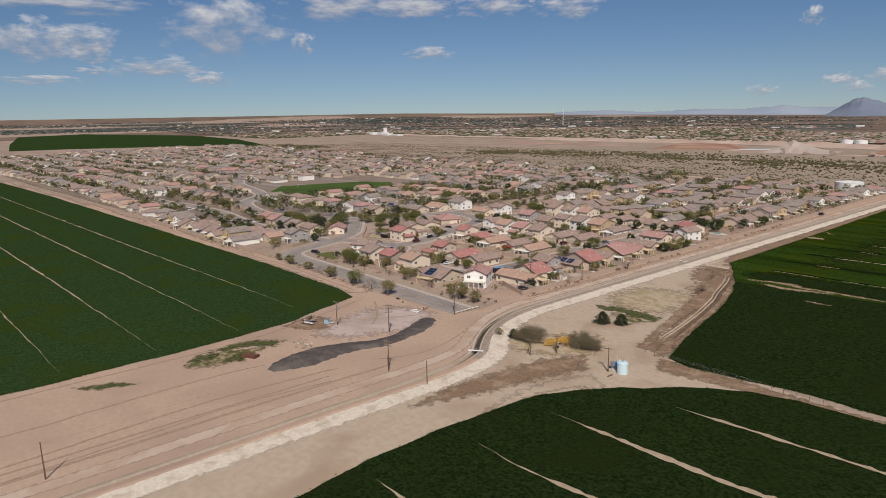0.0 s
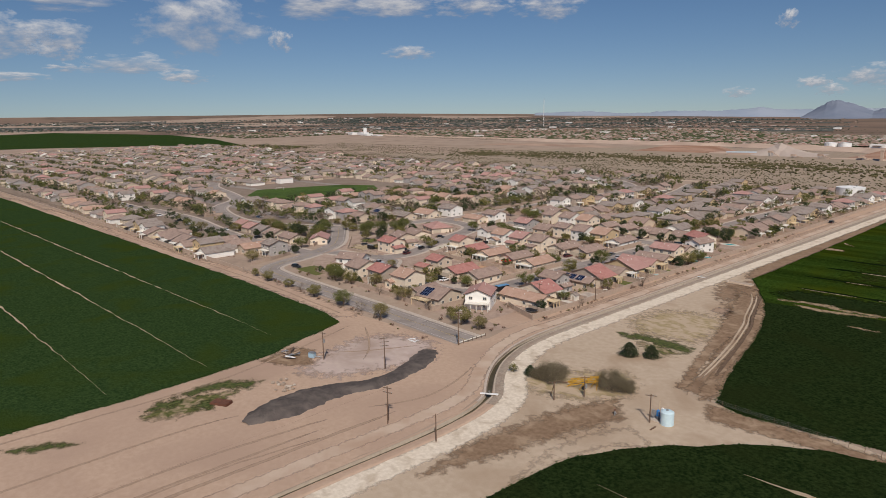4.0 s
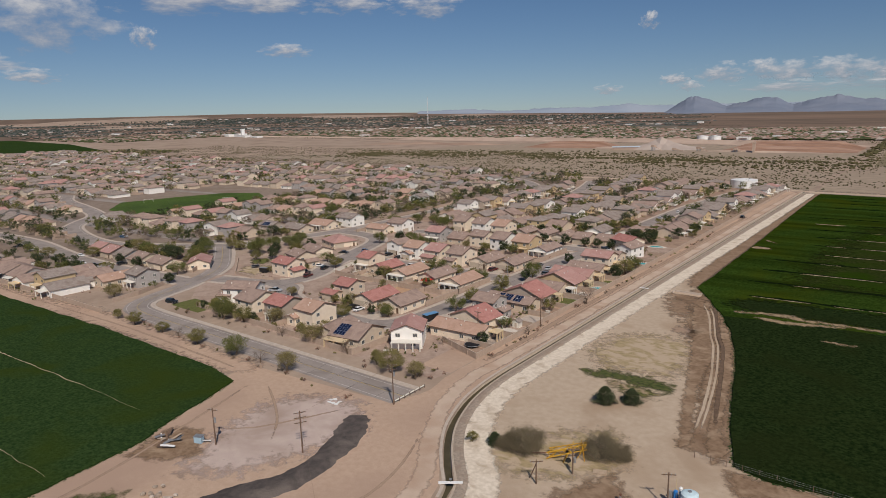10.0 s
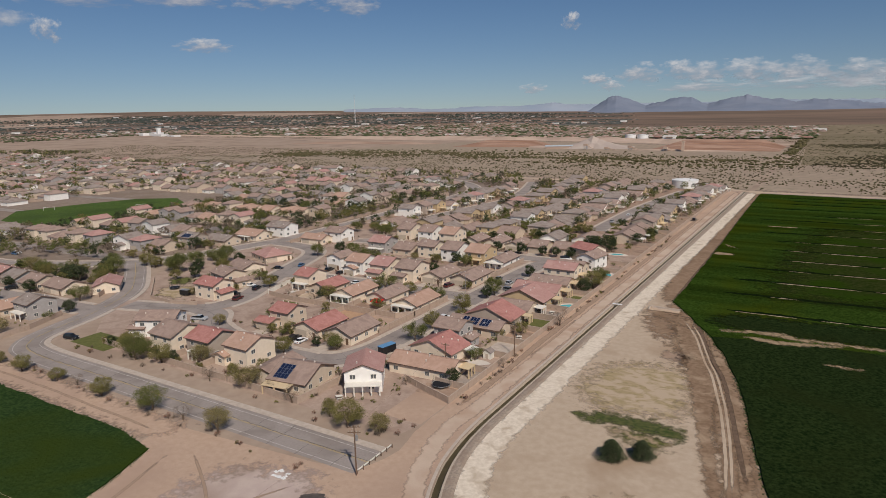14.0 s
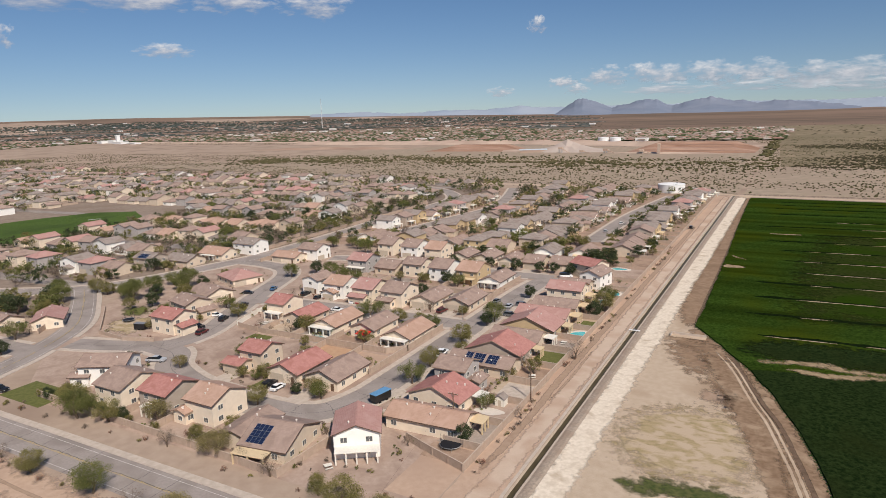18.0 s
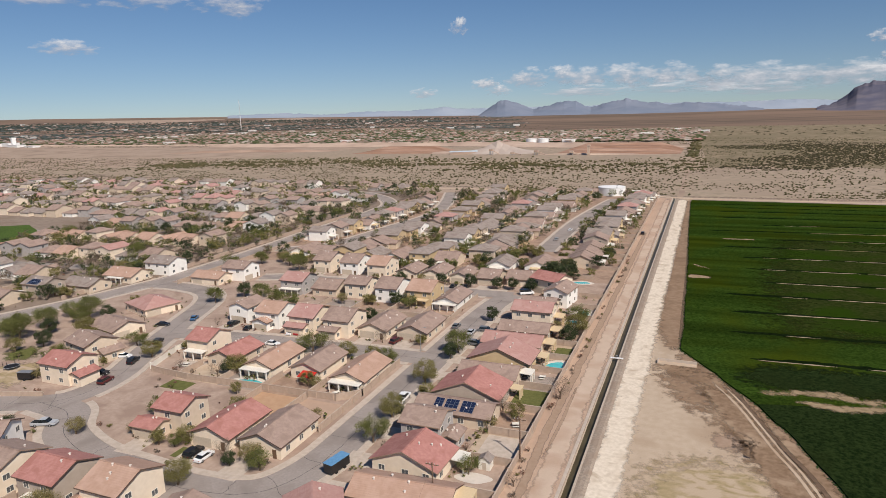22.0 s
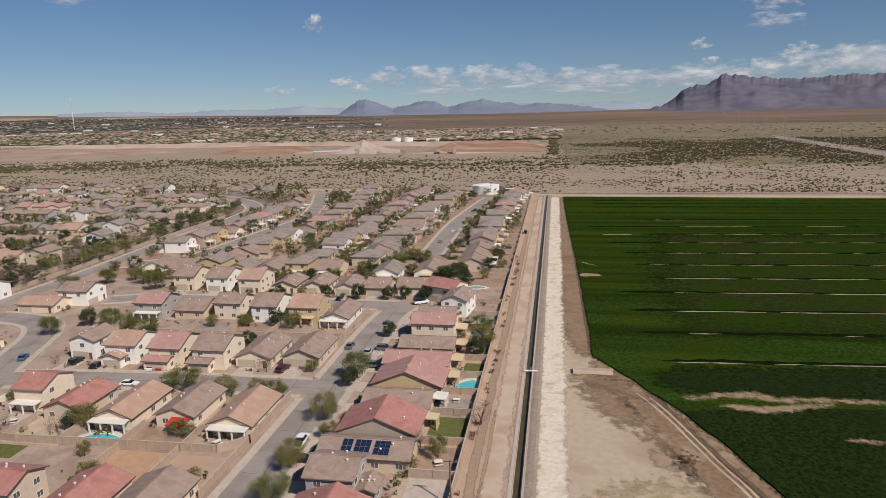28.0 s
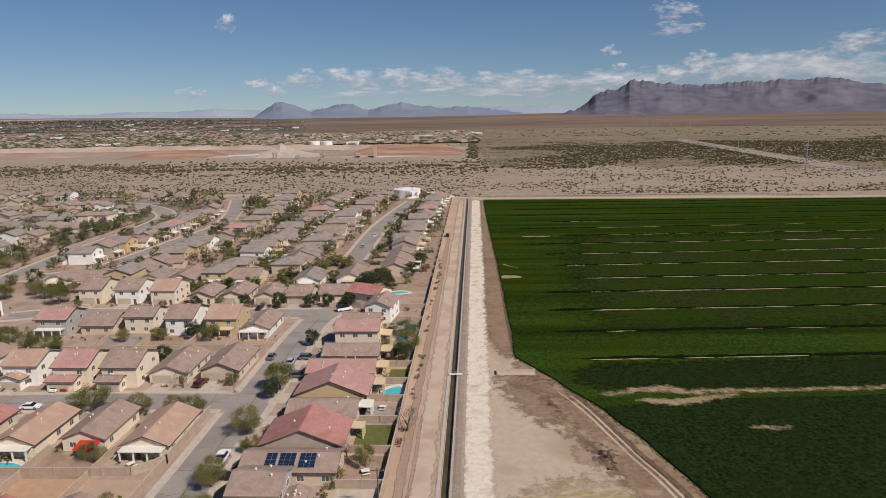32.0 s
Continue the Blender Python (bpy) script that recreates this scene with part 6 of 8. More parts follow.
water_tank(-49, 452, 10.5, 6.5, "low wide white steel water tank")
water_tank(-309, 1213, 11, 9, "white steel water tank on the far plain")
water_tank(-285, 1213, 11, 9, "white steel water tank on the far plain")
shed = empty("green_shed", pose(-28, 452, 0), "small green metal shed beside the water tank", "shed")
part("wall", box(-5, -3, -0.1, 5, 3, 3), mat("green_metal", (0.03, 0.2, 0.14), (0.04, 0.24, 0.17), 1, 0.5), shed)
part("roof", roof_vf(10, 6, 3, 0.2, "x", False), PAINT_WHITE, shed)
tower = empty("plant_tower", pose(-140, 885, 0), "pale industrial tower of the gravel plant", "tower")
part("shaft", box(-1.8, -1.8, 0, 1.8, 1.8, 13), PIT_PALE, tower)
part("cap", box(-2.3, -2.3, 13, 2.3, 2.3, 15), PIT_PALE, tower)
plant_house = empty("processing_plant", pose(-1811, 1194, 0, 0, 0, -12), "large white industrial plant with a tall tower", "factory")
for x, y, w, d, h in ((-150, 0, 60, 22, 9), (-80, -14, 55, 26, 12), (-25, 4, 40, 30, 14), (40, -10, 60, 24, 10), (110, 0, 50, 20, 7)):
    part("building", join(box(x - w / 2, y - d / 2, -0.5, x + w / 2, y + d / 2, h), box(x - w / 2 - 0.6, y - d / 2 - 0.6, h, x + w / 2 + 0.6, y + d / 2 + 0.6, h + 0.6)), PAINT_WHITE, plant_house)
part("tower", join(box(-4, -4, 0, 6, 6, 27), box(-5, -5, 27, 7, 7, 30)), PAINT_WHITE, plant_house)
hall = empty("long_shed", pose(-341, 915, 0, 0, 0, 24), "long low pit shed with a pale blue metal roof", "shed")
part("wall", box(-26, -6, -0.3, 26, 6, 4), PIT_PALE, hall)
part("roof", roof_vf(52, 12, 4, 0.2, "x", False), mat("pale_blue_roof", (0.5, 0.56, 0.6), (0.44, 0.5, 0.55), 0.3, 0.6), hall)
for x, y, h in ((-292, 896, 9), (-220, 893, 7), (-256, 890, 5), (-166, 890, 6)):
    t = empty("crusher_tower", pose(x, y, 0), "pale steel crusher tower in the gravel pit", "tower")
    part("frame", join(*[tube((a, b, 0), (a, b, h), 0.4, 0.4, 5) for a in (-2, 2) for b in (-2, 2)]), STEEL, t)
    part("hopper", join(box(-3, -3, h - 3, 3, 3, h), tube((2, 0, h - 2), (14, 0, 0.5), 0.7, 0.7, 5)), PIT_PALE, t)
mast = empty("radio_mast", pose(-1880, 2270, ground_z(-1880, 2270)), "tall slender lattice radio mast on the plain", "mast")
part("lattice", join(*[tube((2 * math.cos(a), 2 * math.sin(a), 0), (1.2 * math.cos(a), 1.2 * math.sin(a), 125), 0.35, 0.3, 4) for a in (0, 2.09, 4.19)], *[box(-2, -0.3, 8 * i, 2, 0.3, 8 * i + 0.5) for i in range(1, 15)]), PAINT_WHITE, mast)
part("beacon", cyl(0, 0, 125, 129, 0.5, n=8), STEEL, mast)
# highway and pylons on the right-hand plain
hw = [(366, 400), (382, 555), (388, 666), (393, 750), (397, 940), (405, 1212), (428, 1525), (461, 1991), (500, 2600)]
tagged(part("highway", ribbon(smooth_line(hw, 8), -9, 9, 0.35), ASPHALT), "pale grey highway crossing the desert plain", "road", kind="structure")
tagged(part("highway_verge", ribbon(smooth_line(hw, 8), -15, 15, 0.2), DIRT), "pale dirt verge of the highway", "road", kind="structure")


def pylon(x, y, h):
    t = empty("power_pylon", pose(x, y, ground_z(x, y)), "grey steel transmission pole on the desert plain", "pylon", "transmission poles")
    part("mast", tube((0, 0, -0.5), (0, 0, h), 0.7, 0.35, 8), STEEL, t)
    for z in (h - 2, h - 6, h - 10):
        part("crossarm", tube((-4, 0, z), (4, 0, z + 0.3), 0.25, 0.25, 5), STEEL, t)


for x, y, h in ((332, 600, 32), (383, 899, 32), (411, 1210, 34), (446, 1450, 34), (484, 1684, 38), (502, 1790, 38), (470, 1900, 38), (520, 1950, 40)):
    pylon(x, y, h)
# dirt track beyond the canal, with trees, and the farm road along the field's end
tagged(part("dirt_road", ribbon(dense([(-700, 498), (-420, 486), (-110, 468), (-12, 446), (12, 439), (420, 421)], 12, 1), -3.5, 3.5, 0.05), PALE), "pale dirt road along the edge of the desert", "road", kind="structure")
tagged(part("dirt_road", ribbon(dense([(3, 445), (2, 700), (4, 1300), (0, 2000)], 12, 1), -2.2, 2.2, 0.08), DIRT), "pale dirt road running into the desert", "road", kind="structure")
spots = [(rng.uniform(-6, 10), rng.uniform(830, 1500), rng.uniform(2, 4), rng.uniform(2, 4)) for i in range(120)]
tagged(part("track_trees", clumps(spots, rng), SCRUB), "line of olive-green trees along a dirt track", "trees", kind="stuff")
# pale desert floor between the houses and the pit
patch("desert_floor", [(-900, 560), (-420, 505), (-110, 478), (0, 452), (420, 428), (900, 400), (900, 700), (300, 820), (-20, 1000), (-200, 1050), (-480, 1130), (-900, 1100)], 0.03, mat("scrubby_desert_floor", (0.37, 0.29, 0.22), (0.27, 0.215, 0.155), 0.12, 0.95, coord="World", spec=0.1, big=(0.31, 0.24, 0.18), bigscale=0.012), "pale sandy desert floor with scrub", 6, 30)

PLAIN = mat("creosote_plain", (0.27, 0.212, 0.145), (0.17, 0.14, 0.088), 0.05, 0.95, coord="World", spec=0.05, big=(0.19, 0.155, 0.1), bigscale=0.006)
V, F = [], []
radii, azs = [760 + 90 * i + 9 * i * i for i in range(18)], [-96 + 2 * i for i in range(73)]
for r in radii:
    for a in azs:
        rr = min(4850, r + 50 * noise.noise(Vector((a * 0.3, r * 0.004, 5))))
        x, y = 50 + rr * math.sin(radians(a)), -60 + rr * math.cos(radians(a))
        V.append((x, y, ground_z(x, y) + 0.12 + 0.4 * (r > 1400) + 0.002 * max(0.0, r - 1700) * min(1.0, max(0.0, (a + 17) / 6))))
w = len(azs)
F = [(i * w + j, i * w + w + j, i * w + w + j + 1, i * w + j + 1) for i in range(len(radii) - 1) for j in range(w - 1) if azs[j] >= -2 or radii[i] > (1500 if azs[j] > -36 else 2300)]
far_faces = [f for f in F if f[0] // w >= 8]
tagged(part("desert_plain", (V, [f for f in F if f[0] // w < 8]), PLAIN), "olive-brown desert plain dotted with creosote", "ground", kind="structure")
tagged(part("desert_plain", (V, far_faces), mat("far_brown_plain", (0.185, 0.135, 0.105), (0.13, 0.1, 0.08), 0.01, 0.95, coord="World", spec=0.0, big=(0.22, 0.155, 0.12), bigscale=0.0022, stretch=(0.35, 1, 1))), "reddish-brown scrub plain before the mountains", "ground", kind="structure")

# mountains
# Aerial haze is painted into the rock colours: bluer and paler with distance
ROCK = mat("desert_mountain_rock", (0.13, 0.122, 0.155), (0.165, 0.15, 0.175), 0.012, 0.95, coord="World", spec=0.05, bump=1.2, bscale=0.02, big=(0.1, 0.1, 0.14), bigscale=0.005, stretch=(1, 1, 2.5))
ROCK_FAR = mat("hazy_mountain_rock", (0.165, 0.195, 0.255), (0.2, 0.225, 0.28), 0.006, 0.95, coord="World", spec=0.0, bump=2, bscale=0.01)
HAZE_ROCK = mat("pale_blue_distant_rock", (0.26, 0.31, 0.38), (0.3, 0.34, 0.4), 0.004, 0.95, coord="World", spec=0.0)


def mountains(ridge, r, depth, material, label, seed, rough, apron):
    """A range along azimuths; ridge holds (azimuth, elevation of the top) in degrees."""
    V, F, cols, m = [], [], [], 26
    for (a0, e0), (a1, e1) in zip(ridge[:-1], ridge[1:]):
        k = max(2, int((a1 - a0) / 0.055))
        cols += [(a0 + (a1 - a0) * i / k, e0 + (e1 - e0) * i / k) for i in range(k)]
    cols.append(ridge[-1])

    def crag(a, u, size, q):
        return 1 - 2 * abs(noise.noise(Vector((a * 80 / size, u * depth / size, seed + q))))

    for a, e in cols:
        s, c = math.sin(radians(a)), math.cos(radians(a))
        base = 69 + r * math.tan(radians(e))
        jag = rough * (noise.noise(Vector((a * 0.9, seed, 0))) + 0.7 * noise.noise(Vector((a * 2.1, seed, 1))) + 0.4 * noise.noise(Vector((a * 4.6, seed, 2))))
        for j in range(m + 1):
            u = j / m
            rr = r - depth * (1 - u) + 0.1 * depth * math.sin(3.14 * u) * noise.noise(Vector((a * 0.3, u * 2, seed + 1)))
            x, y = 15 + rr * s, -70 + rr * c
            g, top = ground_z(x, y) - 4, base + jag * u ** 5
            shape = apron * min(1.0, u / 0.6) ** 1.4 + (1 - apron) * max(0.0, (u - 0.6) / 0.4)
            bump = math.sin(3.14 * u) * (0.13 * crag(a, u, 480, 5) + 0.06 * crag(a, u, 210, 9) + 0.035 * crag(a, u, 95, 2) + 0.035 * noise.noise(Vector((a * 1.2, u * 9, seed + 6))))
            V.append((x, y, g + max(0.0, top - g) * max(0.0, shape + bump * min(1.0, 2 * u))))
    w = m + 1
    for i in range(len(cols) - 1):
        for j in range(m):
            k = i * w + j
            F.append((k, k + w, k + w + 1, k + 1))
    tagged(part("mountain_range", (V, F), material, smooth=True), label, "mountains", kind="structure")


mountains([(-40, 0.1), (-35.6, 0.2), (-32, -0.05), (-28.9, 0.12), (-24.6, 0.08), (-21.9, 0.3), (-20, 0.12), (-14, 0.1), (-8, 0.08), (-3.2, 0.12), (1.6, 0.02), (6.3, 0.1), (9, -0.05), (12, -0.3)], 4860, 300, HAZE_ROCK, "mountain range on the horizon, paled by painted haze", 5, 5, 0.5)
mountains([(-18.9, -0.5), (-17.9, 0.1), (-17.2, 0.62), (-16.5, 0.75), (-15.3, 0.4), (-14.1, -0.1), (-12.9, 0.22), (-11.5, 0.52), (-10.5, 0.4), (-9.3, -0.1), (-8.1, 0.28), (-6.4, 0.52), (-5.1, 0.3), (-3.2, 0.02), (-0.8, 0.08), (1.6, -0.15), (4, -0.5)], 4700, 500, ROCK_FAR, "desert peaks on the horizon, tinted blue-grey for haze", 3, 11, 0.45)
mountains([(7.6, -0.5), (8.9, -0.15), (9.5, 0.2), (10.1, 0.95), (11, 1.2), (11.8, 1.3), (12.4, 1.55), (12.8, 1.9), (13.8, 1.86), (15.1, 1.72), (16.9, 1.42), (19.2, 1.47), (21, 1.56), (22.9, 1.6), (24.2, 1.68), (25.9, 1.55), (27.1, 1.75), (28.4, 1.45), (30.9, 0.98), (33, 0.9), (36, 0.8), (40, 0.5), (44, 0.1)], 4600, 900, ROCK, "craggy purple-brown desert mountain with a painted haze tint", 8, 17, 0.5)

# clouds, a far backdrop
CLOUD = bpy.data.materials.new("cloud_vapour")
CLOUD.use_nodes = True
n, l = CLOUD.node_tree.nodes, CLOUD.node_tree.links
n.remove(n["Principled BSDF"])
tcn, oi = n.new("ShaderNodeTexCoord"), n.new("ShaderNodeObjectInfo")
sep, add, noi = n.new("ShaderNodeSeparateXYZ"), n.new("ShaderNodeVectorMath"), n.new("ShaderNodeTexNoise")
l.new(tcn.outputs["Object"], sep.inputs["Vector"])
l.new(oi.outputs["Random"], add.inputs[1])
sc0 = n.new("ShaderNodeVectorMath")
sc0.operation = "SCALE"
sc0.inputs["Scale"].default_value = 37.0
l.new(oi.outputs["Random"], sc0.inputs[0])
l.new(tcn.outputs["Object"], add.inputs[0])
l.new(sc0.outputs["Vector"], add.inputs[1])
noi.inputs["Scale"].default_value, noi.inputs["Detail"].default_value, noi.inputs["Roughness"].default_value = 2.2, 9, 0.6
l.new(add.outputs["Vector"], noi.inputs["Vector"])


def mth(op, a, b=None, clamp=False):
    q = n.new("ShaderNodeMath")
    q.operation, q.use_clamp = op, clamp
    for i, v in enumerate((a, b)):
        if v is None:
            continue
        if isinstance(v, (int, float)):
            q.inputs[i].default_value = v
        else:
            l.new(v, q.inputs[i])
    return q.outputs[0]


X, Y = sep.outputs["X"], sep.outputs["Y"]
yy = mth("MULTIPLY", mth("SUBTRACT", Y, -0.15), 1.15)
rad = mth("ADD", mth("MULTIPLY", X, X), mth("MULTIPLY", yy, yy))
dens = mth("ADD", mth("SUBTRACT", 1.0, rad), mth("MULTIPLY", mth("SUBTRACT", noi.outputs["Fac"], 0.62), 3.4))
alpha = mth("MULTIPLY", mth("MULTIPLY", dens, 1.05, True), 0.9)
shade = mth("ADD", mth("MULTIPLY", Y, 0.35), mth("MULTIPLY", noi.outputs["Fac"], 1.0), True)
rmp = n.new("ShaderNodeValToRGB")
rmp.color_ramp.elements[0].position, rmp.color_ramp.elements[0].color = 0.25, (0.33, 0.35, 0.42, 1)
rmp.color_ramp.elements[1].position, rmp.color_ramp.elements[1].color = 0.75, (0.72, 0.72, 0.74, 1)
l.new(shade, rmp.inputs["Fac"])
em, tr, mx = n.new("ShaderNodeEmission"), n.new("ShaderNodeBsdfTransparent"), n.new("ShaderNodeMixShader")
l.new(rmp.outputs["Color"], em.inputs["Color"])
l.new(alpha, mx.inputs["Fac"])
l.new(tr.outputs[0], mx.inputs[1])
l.new(em.outputs[0], mx.inputs[2])
l.new(mx.outputs[0], n["Material Output"].inputs["Surface"])
CLOUD_ME = mesh("cloud", ([(-1, -1, 0), (1, -1, 0), (1, 1, 0), (-1, 1, 0)], [(0, 1, 2, 3)]), CLOUD)


def cloud(az, el, w, h, r=4880):
    c = Vector((40, -90, 69))
    d = Vector((math.sin(radians(az)) * math.cos(radians(el)), math.cos(radians(az)) * math.cos(radians(el)), math.sin(radians(el))))
    r = min(4930, r + 30 * math.sin(az * 7 + el * 3))
    ob = new("cloud", CLOUD_ME)
    ob.matrix_basis = look(c + d * r, c)
    k = r * math.tan(radians(0.5))
    ob.scale = (w * k * 1.35, h * k * 1.9, w * k)
    ob.visible_shadow = False
    tagged(ob, "soft white cumulus cloud in a blue sky", "cloud", "clouds", "structure")


for az, el, w, h in ((-68.3, 8.2, 8.9, 3.7), (-82.6, 6.5, 5.8, 2.2), (-79, 6.5, 6.3, 1.9), (-78.4, 5.5, 3.2, 1.2), (-73.7, 4.4, 6.8, 1.2), (-69.8, 3.5, 3.7, 0.8), (-78.2, 4, 2.6, 0.5), (-61.9, 6.5, 2, 1.4), (-51, 5.5, 3.9, 0.9)):
    cloud(az, el, w, h)
for az, el, w, h in ((-58, 9.7, 11, 2.1), (-52, 9.5, 7, 1.7), (-45.7, 9.4, 5.8, 1.6), (-39.2, 9.1, 5.8, 1.7), (-80, 9.2, 12, 1.5), (-90, 8.8, 8, 2), (-20.5, 7, 1.6, 1.1), (-82, 3.3, 5.3, 0.6), (-88, 5, 6, 1.4)):
    cloud(az, el, w, h)
for az, el, w, h in ((-14.9, 2.7, 3.7, 1.2), (-11.8, 2.8, 2.8, 1.2), (-9.5, 2.6, 3.9, 1.3), (-6.5, 2.6, 4.2, 1.3), (-3.3, 2.5, 4.7, 1.4), (-0.3, 2.3, 4.7, 1.4), (3, 2.2, 5.8, 1.5), (7, 2.1, 6.3, 1.4), (10.7, 2, 6.8, 1.5), (-17.4, 1.7, 2.1, 0.8), (-23.7, 1.6, 2.1, 0.7), (-10.2, 1.4, 6.3, 0.7), (-3.3, 1.4, 8.4, 0.8), (3.1, 1.2, 8.4, 0.8)):
    cloud(az, el, w, h)
for az, el, w, h in ((10.9, 4.4, 1.7, 0.7), (11.6, 3.1, 1.4, 0.6), (-18.3, 2.3, 2.1, 0.7), (16, 5.9, 4.2, 0.9), (17.8, 3.6, 2.1, 0.9), (15.9, 7.3, 3.9, 1.1), (28.4, 4.4, 4.2, 1.1), (28.1, 3.7, 2.6, 0.7), (16.4, 2.6, 3.7, 1.3), (20.1, 2.8, 6.3, 2), (24.9, 2.8, 8.4, 2.4), (29, 2.6, 8.9, 2.4), (25.6, 3.3, 3.7, 1), (35, 2.8, 8, 2.5), (14, 2.2, 5, 1.2)):
    cloud(az, el, w, h)


# bushy crop along the field edges
TUFT = mat("alfalfa_tuft", (0.016, 0.034, 0.008), (0.032, 0.055, 0.014), 1.2, 0.95, coord="World", spec=0.1)
spots = []
for pts, z in EDGES[:4]:
    for (x0, y0), (x1, y1) in zip(pts, pts[1:] + pts[:1]):
        if abs((x0 + x1) / 2 - 20) > 180 or not -190 < y0 < 435 or y0 > 200 and x0 > 60:
            continue
        k = int(math.hypot(x1 - x0, y1 - y0) * 8)
        for i in range(k):
            t = rng.random()
            s = rng.uniform(0.1, 0.3)
            spots.append((x0 + (x1 - x0) * t + rng.gauss(0, 0.3), y0 + (y1 - y0) * t + rng.gauss(0, 0.3), s, s * rng.uniform(0.6, 1.1)))
tagged(part("alfalfa_tufts", clumps(spots, rng, OCTA), TUFT), "bushy alfalfa tufts along the field edges", "crop", kind="stuff")
# ---- yards ----
YARDS = [ROCKYARD, PINK, TAN, mat("grey_yard_gravel", (0.3, 0.25, 0.215), (0.35, 0.295, 0.255), 1.2, 0.95, big=(0.26, 0.21, 0.18), bigscale=0.2, coord="World", spec=0.1),
         mat("brown_yard_gravel", (0.32, 0.22, 0.16), (0.37, 0.265, 0.2), 1.2, 0.95, big=(0.27, 0.185, 0.135), bigscale=0.2, coord="World", spec=0.1)]
between("yard_gravel", [(-14, -132), (0, -150), (30, -185), (60, -196), (90, -206), (120, -201), (180, -196)], [(-14, -14), (-8, -12.4), (180, -12.4)], -14, 180, 0.016, ROCKYARD, "pinkish gravel of desert front yards", 0)
between("yard_gravel", [(180, -196), (330, -198), (372, -208), (440, -262)], [(180, -12.4), (440, -12.4)], 180, 440, 0.016, YARDS[4], "brown gravel of desert yards", 0)
rng = random.Random(31)


def yard(x0, y0, x1, y1, material, label, z=0.022):
    tagged(part("yard", box(x0, y0, -0.2, x1, y1, z), material), label, "yard", kind="structure")


for i, (a, b) in enumerate(((-8, 12.5), (12.5, 24.5), (24.5, 36.5), (36.5, 48), (48, 59.5), (59.5, 70.5), (70.5, 82), (82, 94), (94, 106), (106, 117.5), (117.5, 131), (131, 144))):
    yard(-23, a, -12.5, b, YARDS[(i * 2 + 1) % 5], "gravel back yard", 0.02 + 0.004 * (i % 2))
for i, (a, b) in enumerate(((-112, -98), (-98, -84), (-84, -70), (-70, -57.4))):
    yard(a, 50, b, 62, YARDS[(i + 2) % 5], "gravel back yard", 0.02 + 0.004 * (i % 2))
    yard(a, 106, b, 118, YARDS[(i + 1) % 5], "gravel back yard", 0.02 + 0.004 * (i % 2))
    yard(a, 118, b, 130, YARDS[(i + 3) % 5], "gravel back yard", 0.028 + 0.004 * (i % 2))
yard(-70, 38, -57.4, 50, PINK, "smooth pinkish bare yard", 0.03)
yard(-84, 37, -70, 50, mat("orange_soil", (0.42, 0.26, 0.16), (0.46, 0.3, 0.19), 0.6, 0.95, coord="World", spec=0.1), "orange bare soil yard", 0.034)
yard(-21, 63.5, -12.6, 72.5, LAWN, "mown green back lawn", 0.05)
yard(-18, 96, -12.8, 104, LAWN, "mown green back lawn", 0.05)
yard(-112, 44, -104, 49, LAWN, "small green back lawn", 0.05)
yard(-137, 61, -131, 64, LAWN, "small green front lawn", 0.05)
yard(-82, 17, -76, 21, LAWN, "small dry front lawn", 0.05)
yard(-116, -11.5, -104, -7, LAWN, "green corner lawn", 0.04)
yard(-140, -16, -122, -6, LAWN, "dull green corner lawn", 0.04)
yard(-21, 37, -12.6, 47.5, CONCRETE, "large pale concrete back yard", 0.06)
yard(-119, 57, -111, 62, CONCRETE, "pale concrete patio", 0.06)
yard(-23.5, 6, -12.8, 12, YARDS[4], "bare brown back yard", 0.04)

# ---- driveways ----
for x, y, w, d in ((-42.5, 41, 7, 5.5), (-42.5, 51, 6, 5.5), (-42.5, 62, 7, 5.5), (-42, 74, 9, 5.5), (-42, 86, 7, 5.5), (-42, 98, 7, 5.5), (-41.5, 110, 8, 5.5), (-41, 123, 9, 5.5), (-41, 137, 7, 5.5), (-42, 29, 8, 5.5), (-41, 17.5, 8, 6)):
    tagged(part("driveway", box(x - w / 2, y - d / 2, -0.1, x + w / 2, y + d / 2, 0.075), CONCRETE), "pale concrete driveway", "driveway", kind="structure")
for x, y, w, d in ((-77.5, 18, 5.5, 9), (-65, 18, 5.5, 9), (-92.5, 18.5, 5.5, 8), (-116, 77, 5.5, 6), (-104, 77, 5.5, 8), (-90, 77, 5.5, 8), (-77, 78, 5.5, 7), (-62, 77, 5.5, 7), (-128, 90, 5.5, 9), (-115, 89, 5.5, 7), (-101, 89, 5.5, 7), (-88, 89, 5.5, 7), (-76, 91, 5.5, 7), (-63, 92, 5.5, 8)):
    tagged(part("driveway", box(x - w / 2, y - d / 2, -0.1, x + w / 2, y + d / 2, 0.07), CONCRETE), "pale concrete driveway", "driveway", kind="structure")
for x, y, w, d in ((-63, 147, 5.5, 5), (-76, 147, 5.5, 6), (-89, 147, 5.5, 6), (-103, 147, 5.5, 7), (-117, 147, 5.5, 6), (-138, 161, 5.5, 8), (-124, 161, 5.5, 8), (-110, 160, 5.5, 7), (-97, 160, 5.5, 7), (-85, 160, 5.5, 7), (-72, 160, 5.5, 7), (-60, 160, 5.5, 7), (-77, 4, 5, 5), (-91, 5.5, 5, 4)):
    tagged(part("driveway", box(x - w / 2, y - d / 2, -0.1, x + w / 2, y + d / 2, 0.07), CONCRETE), "pale concrete driveway", "driveway", kind="structure")

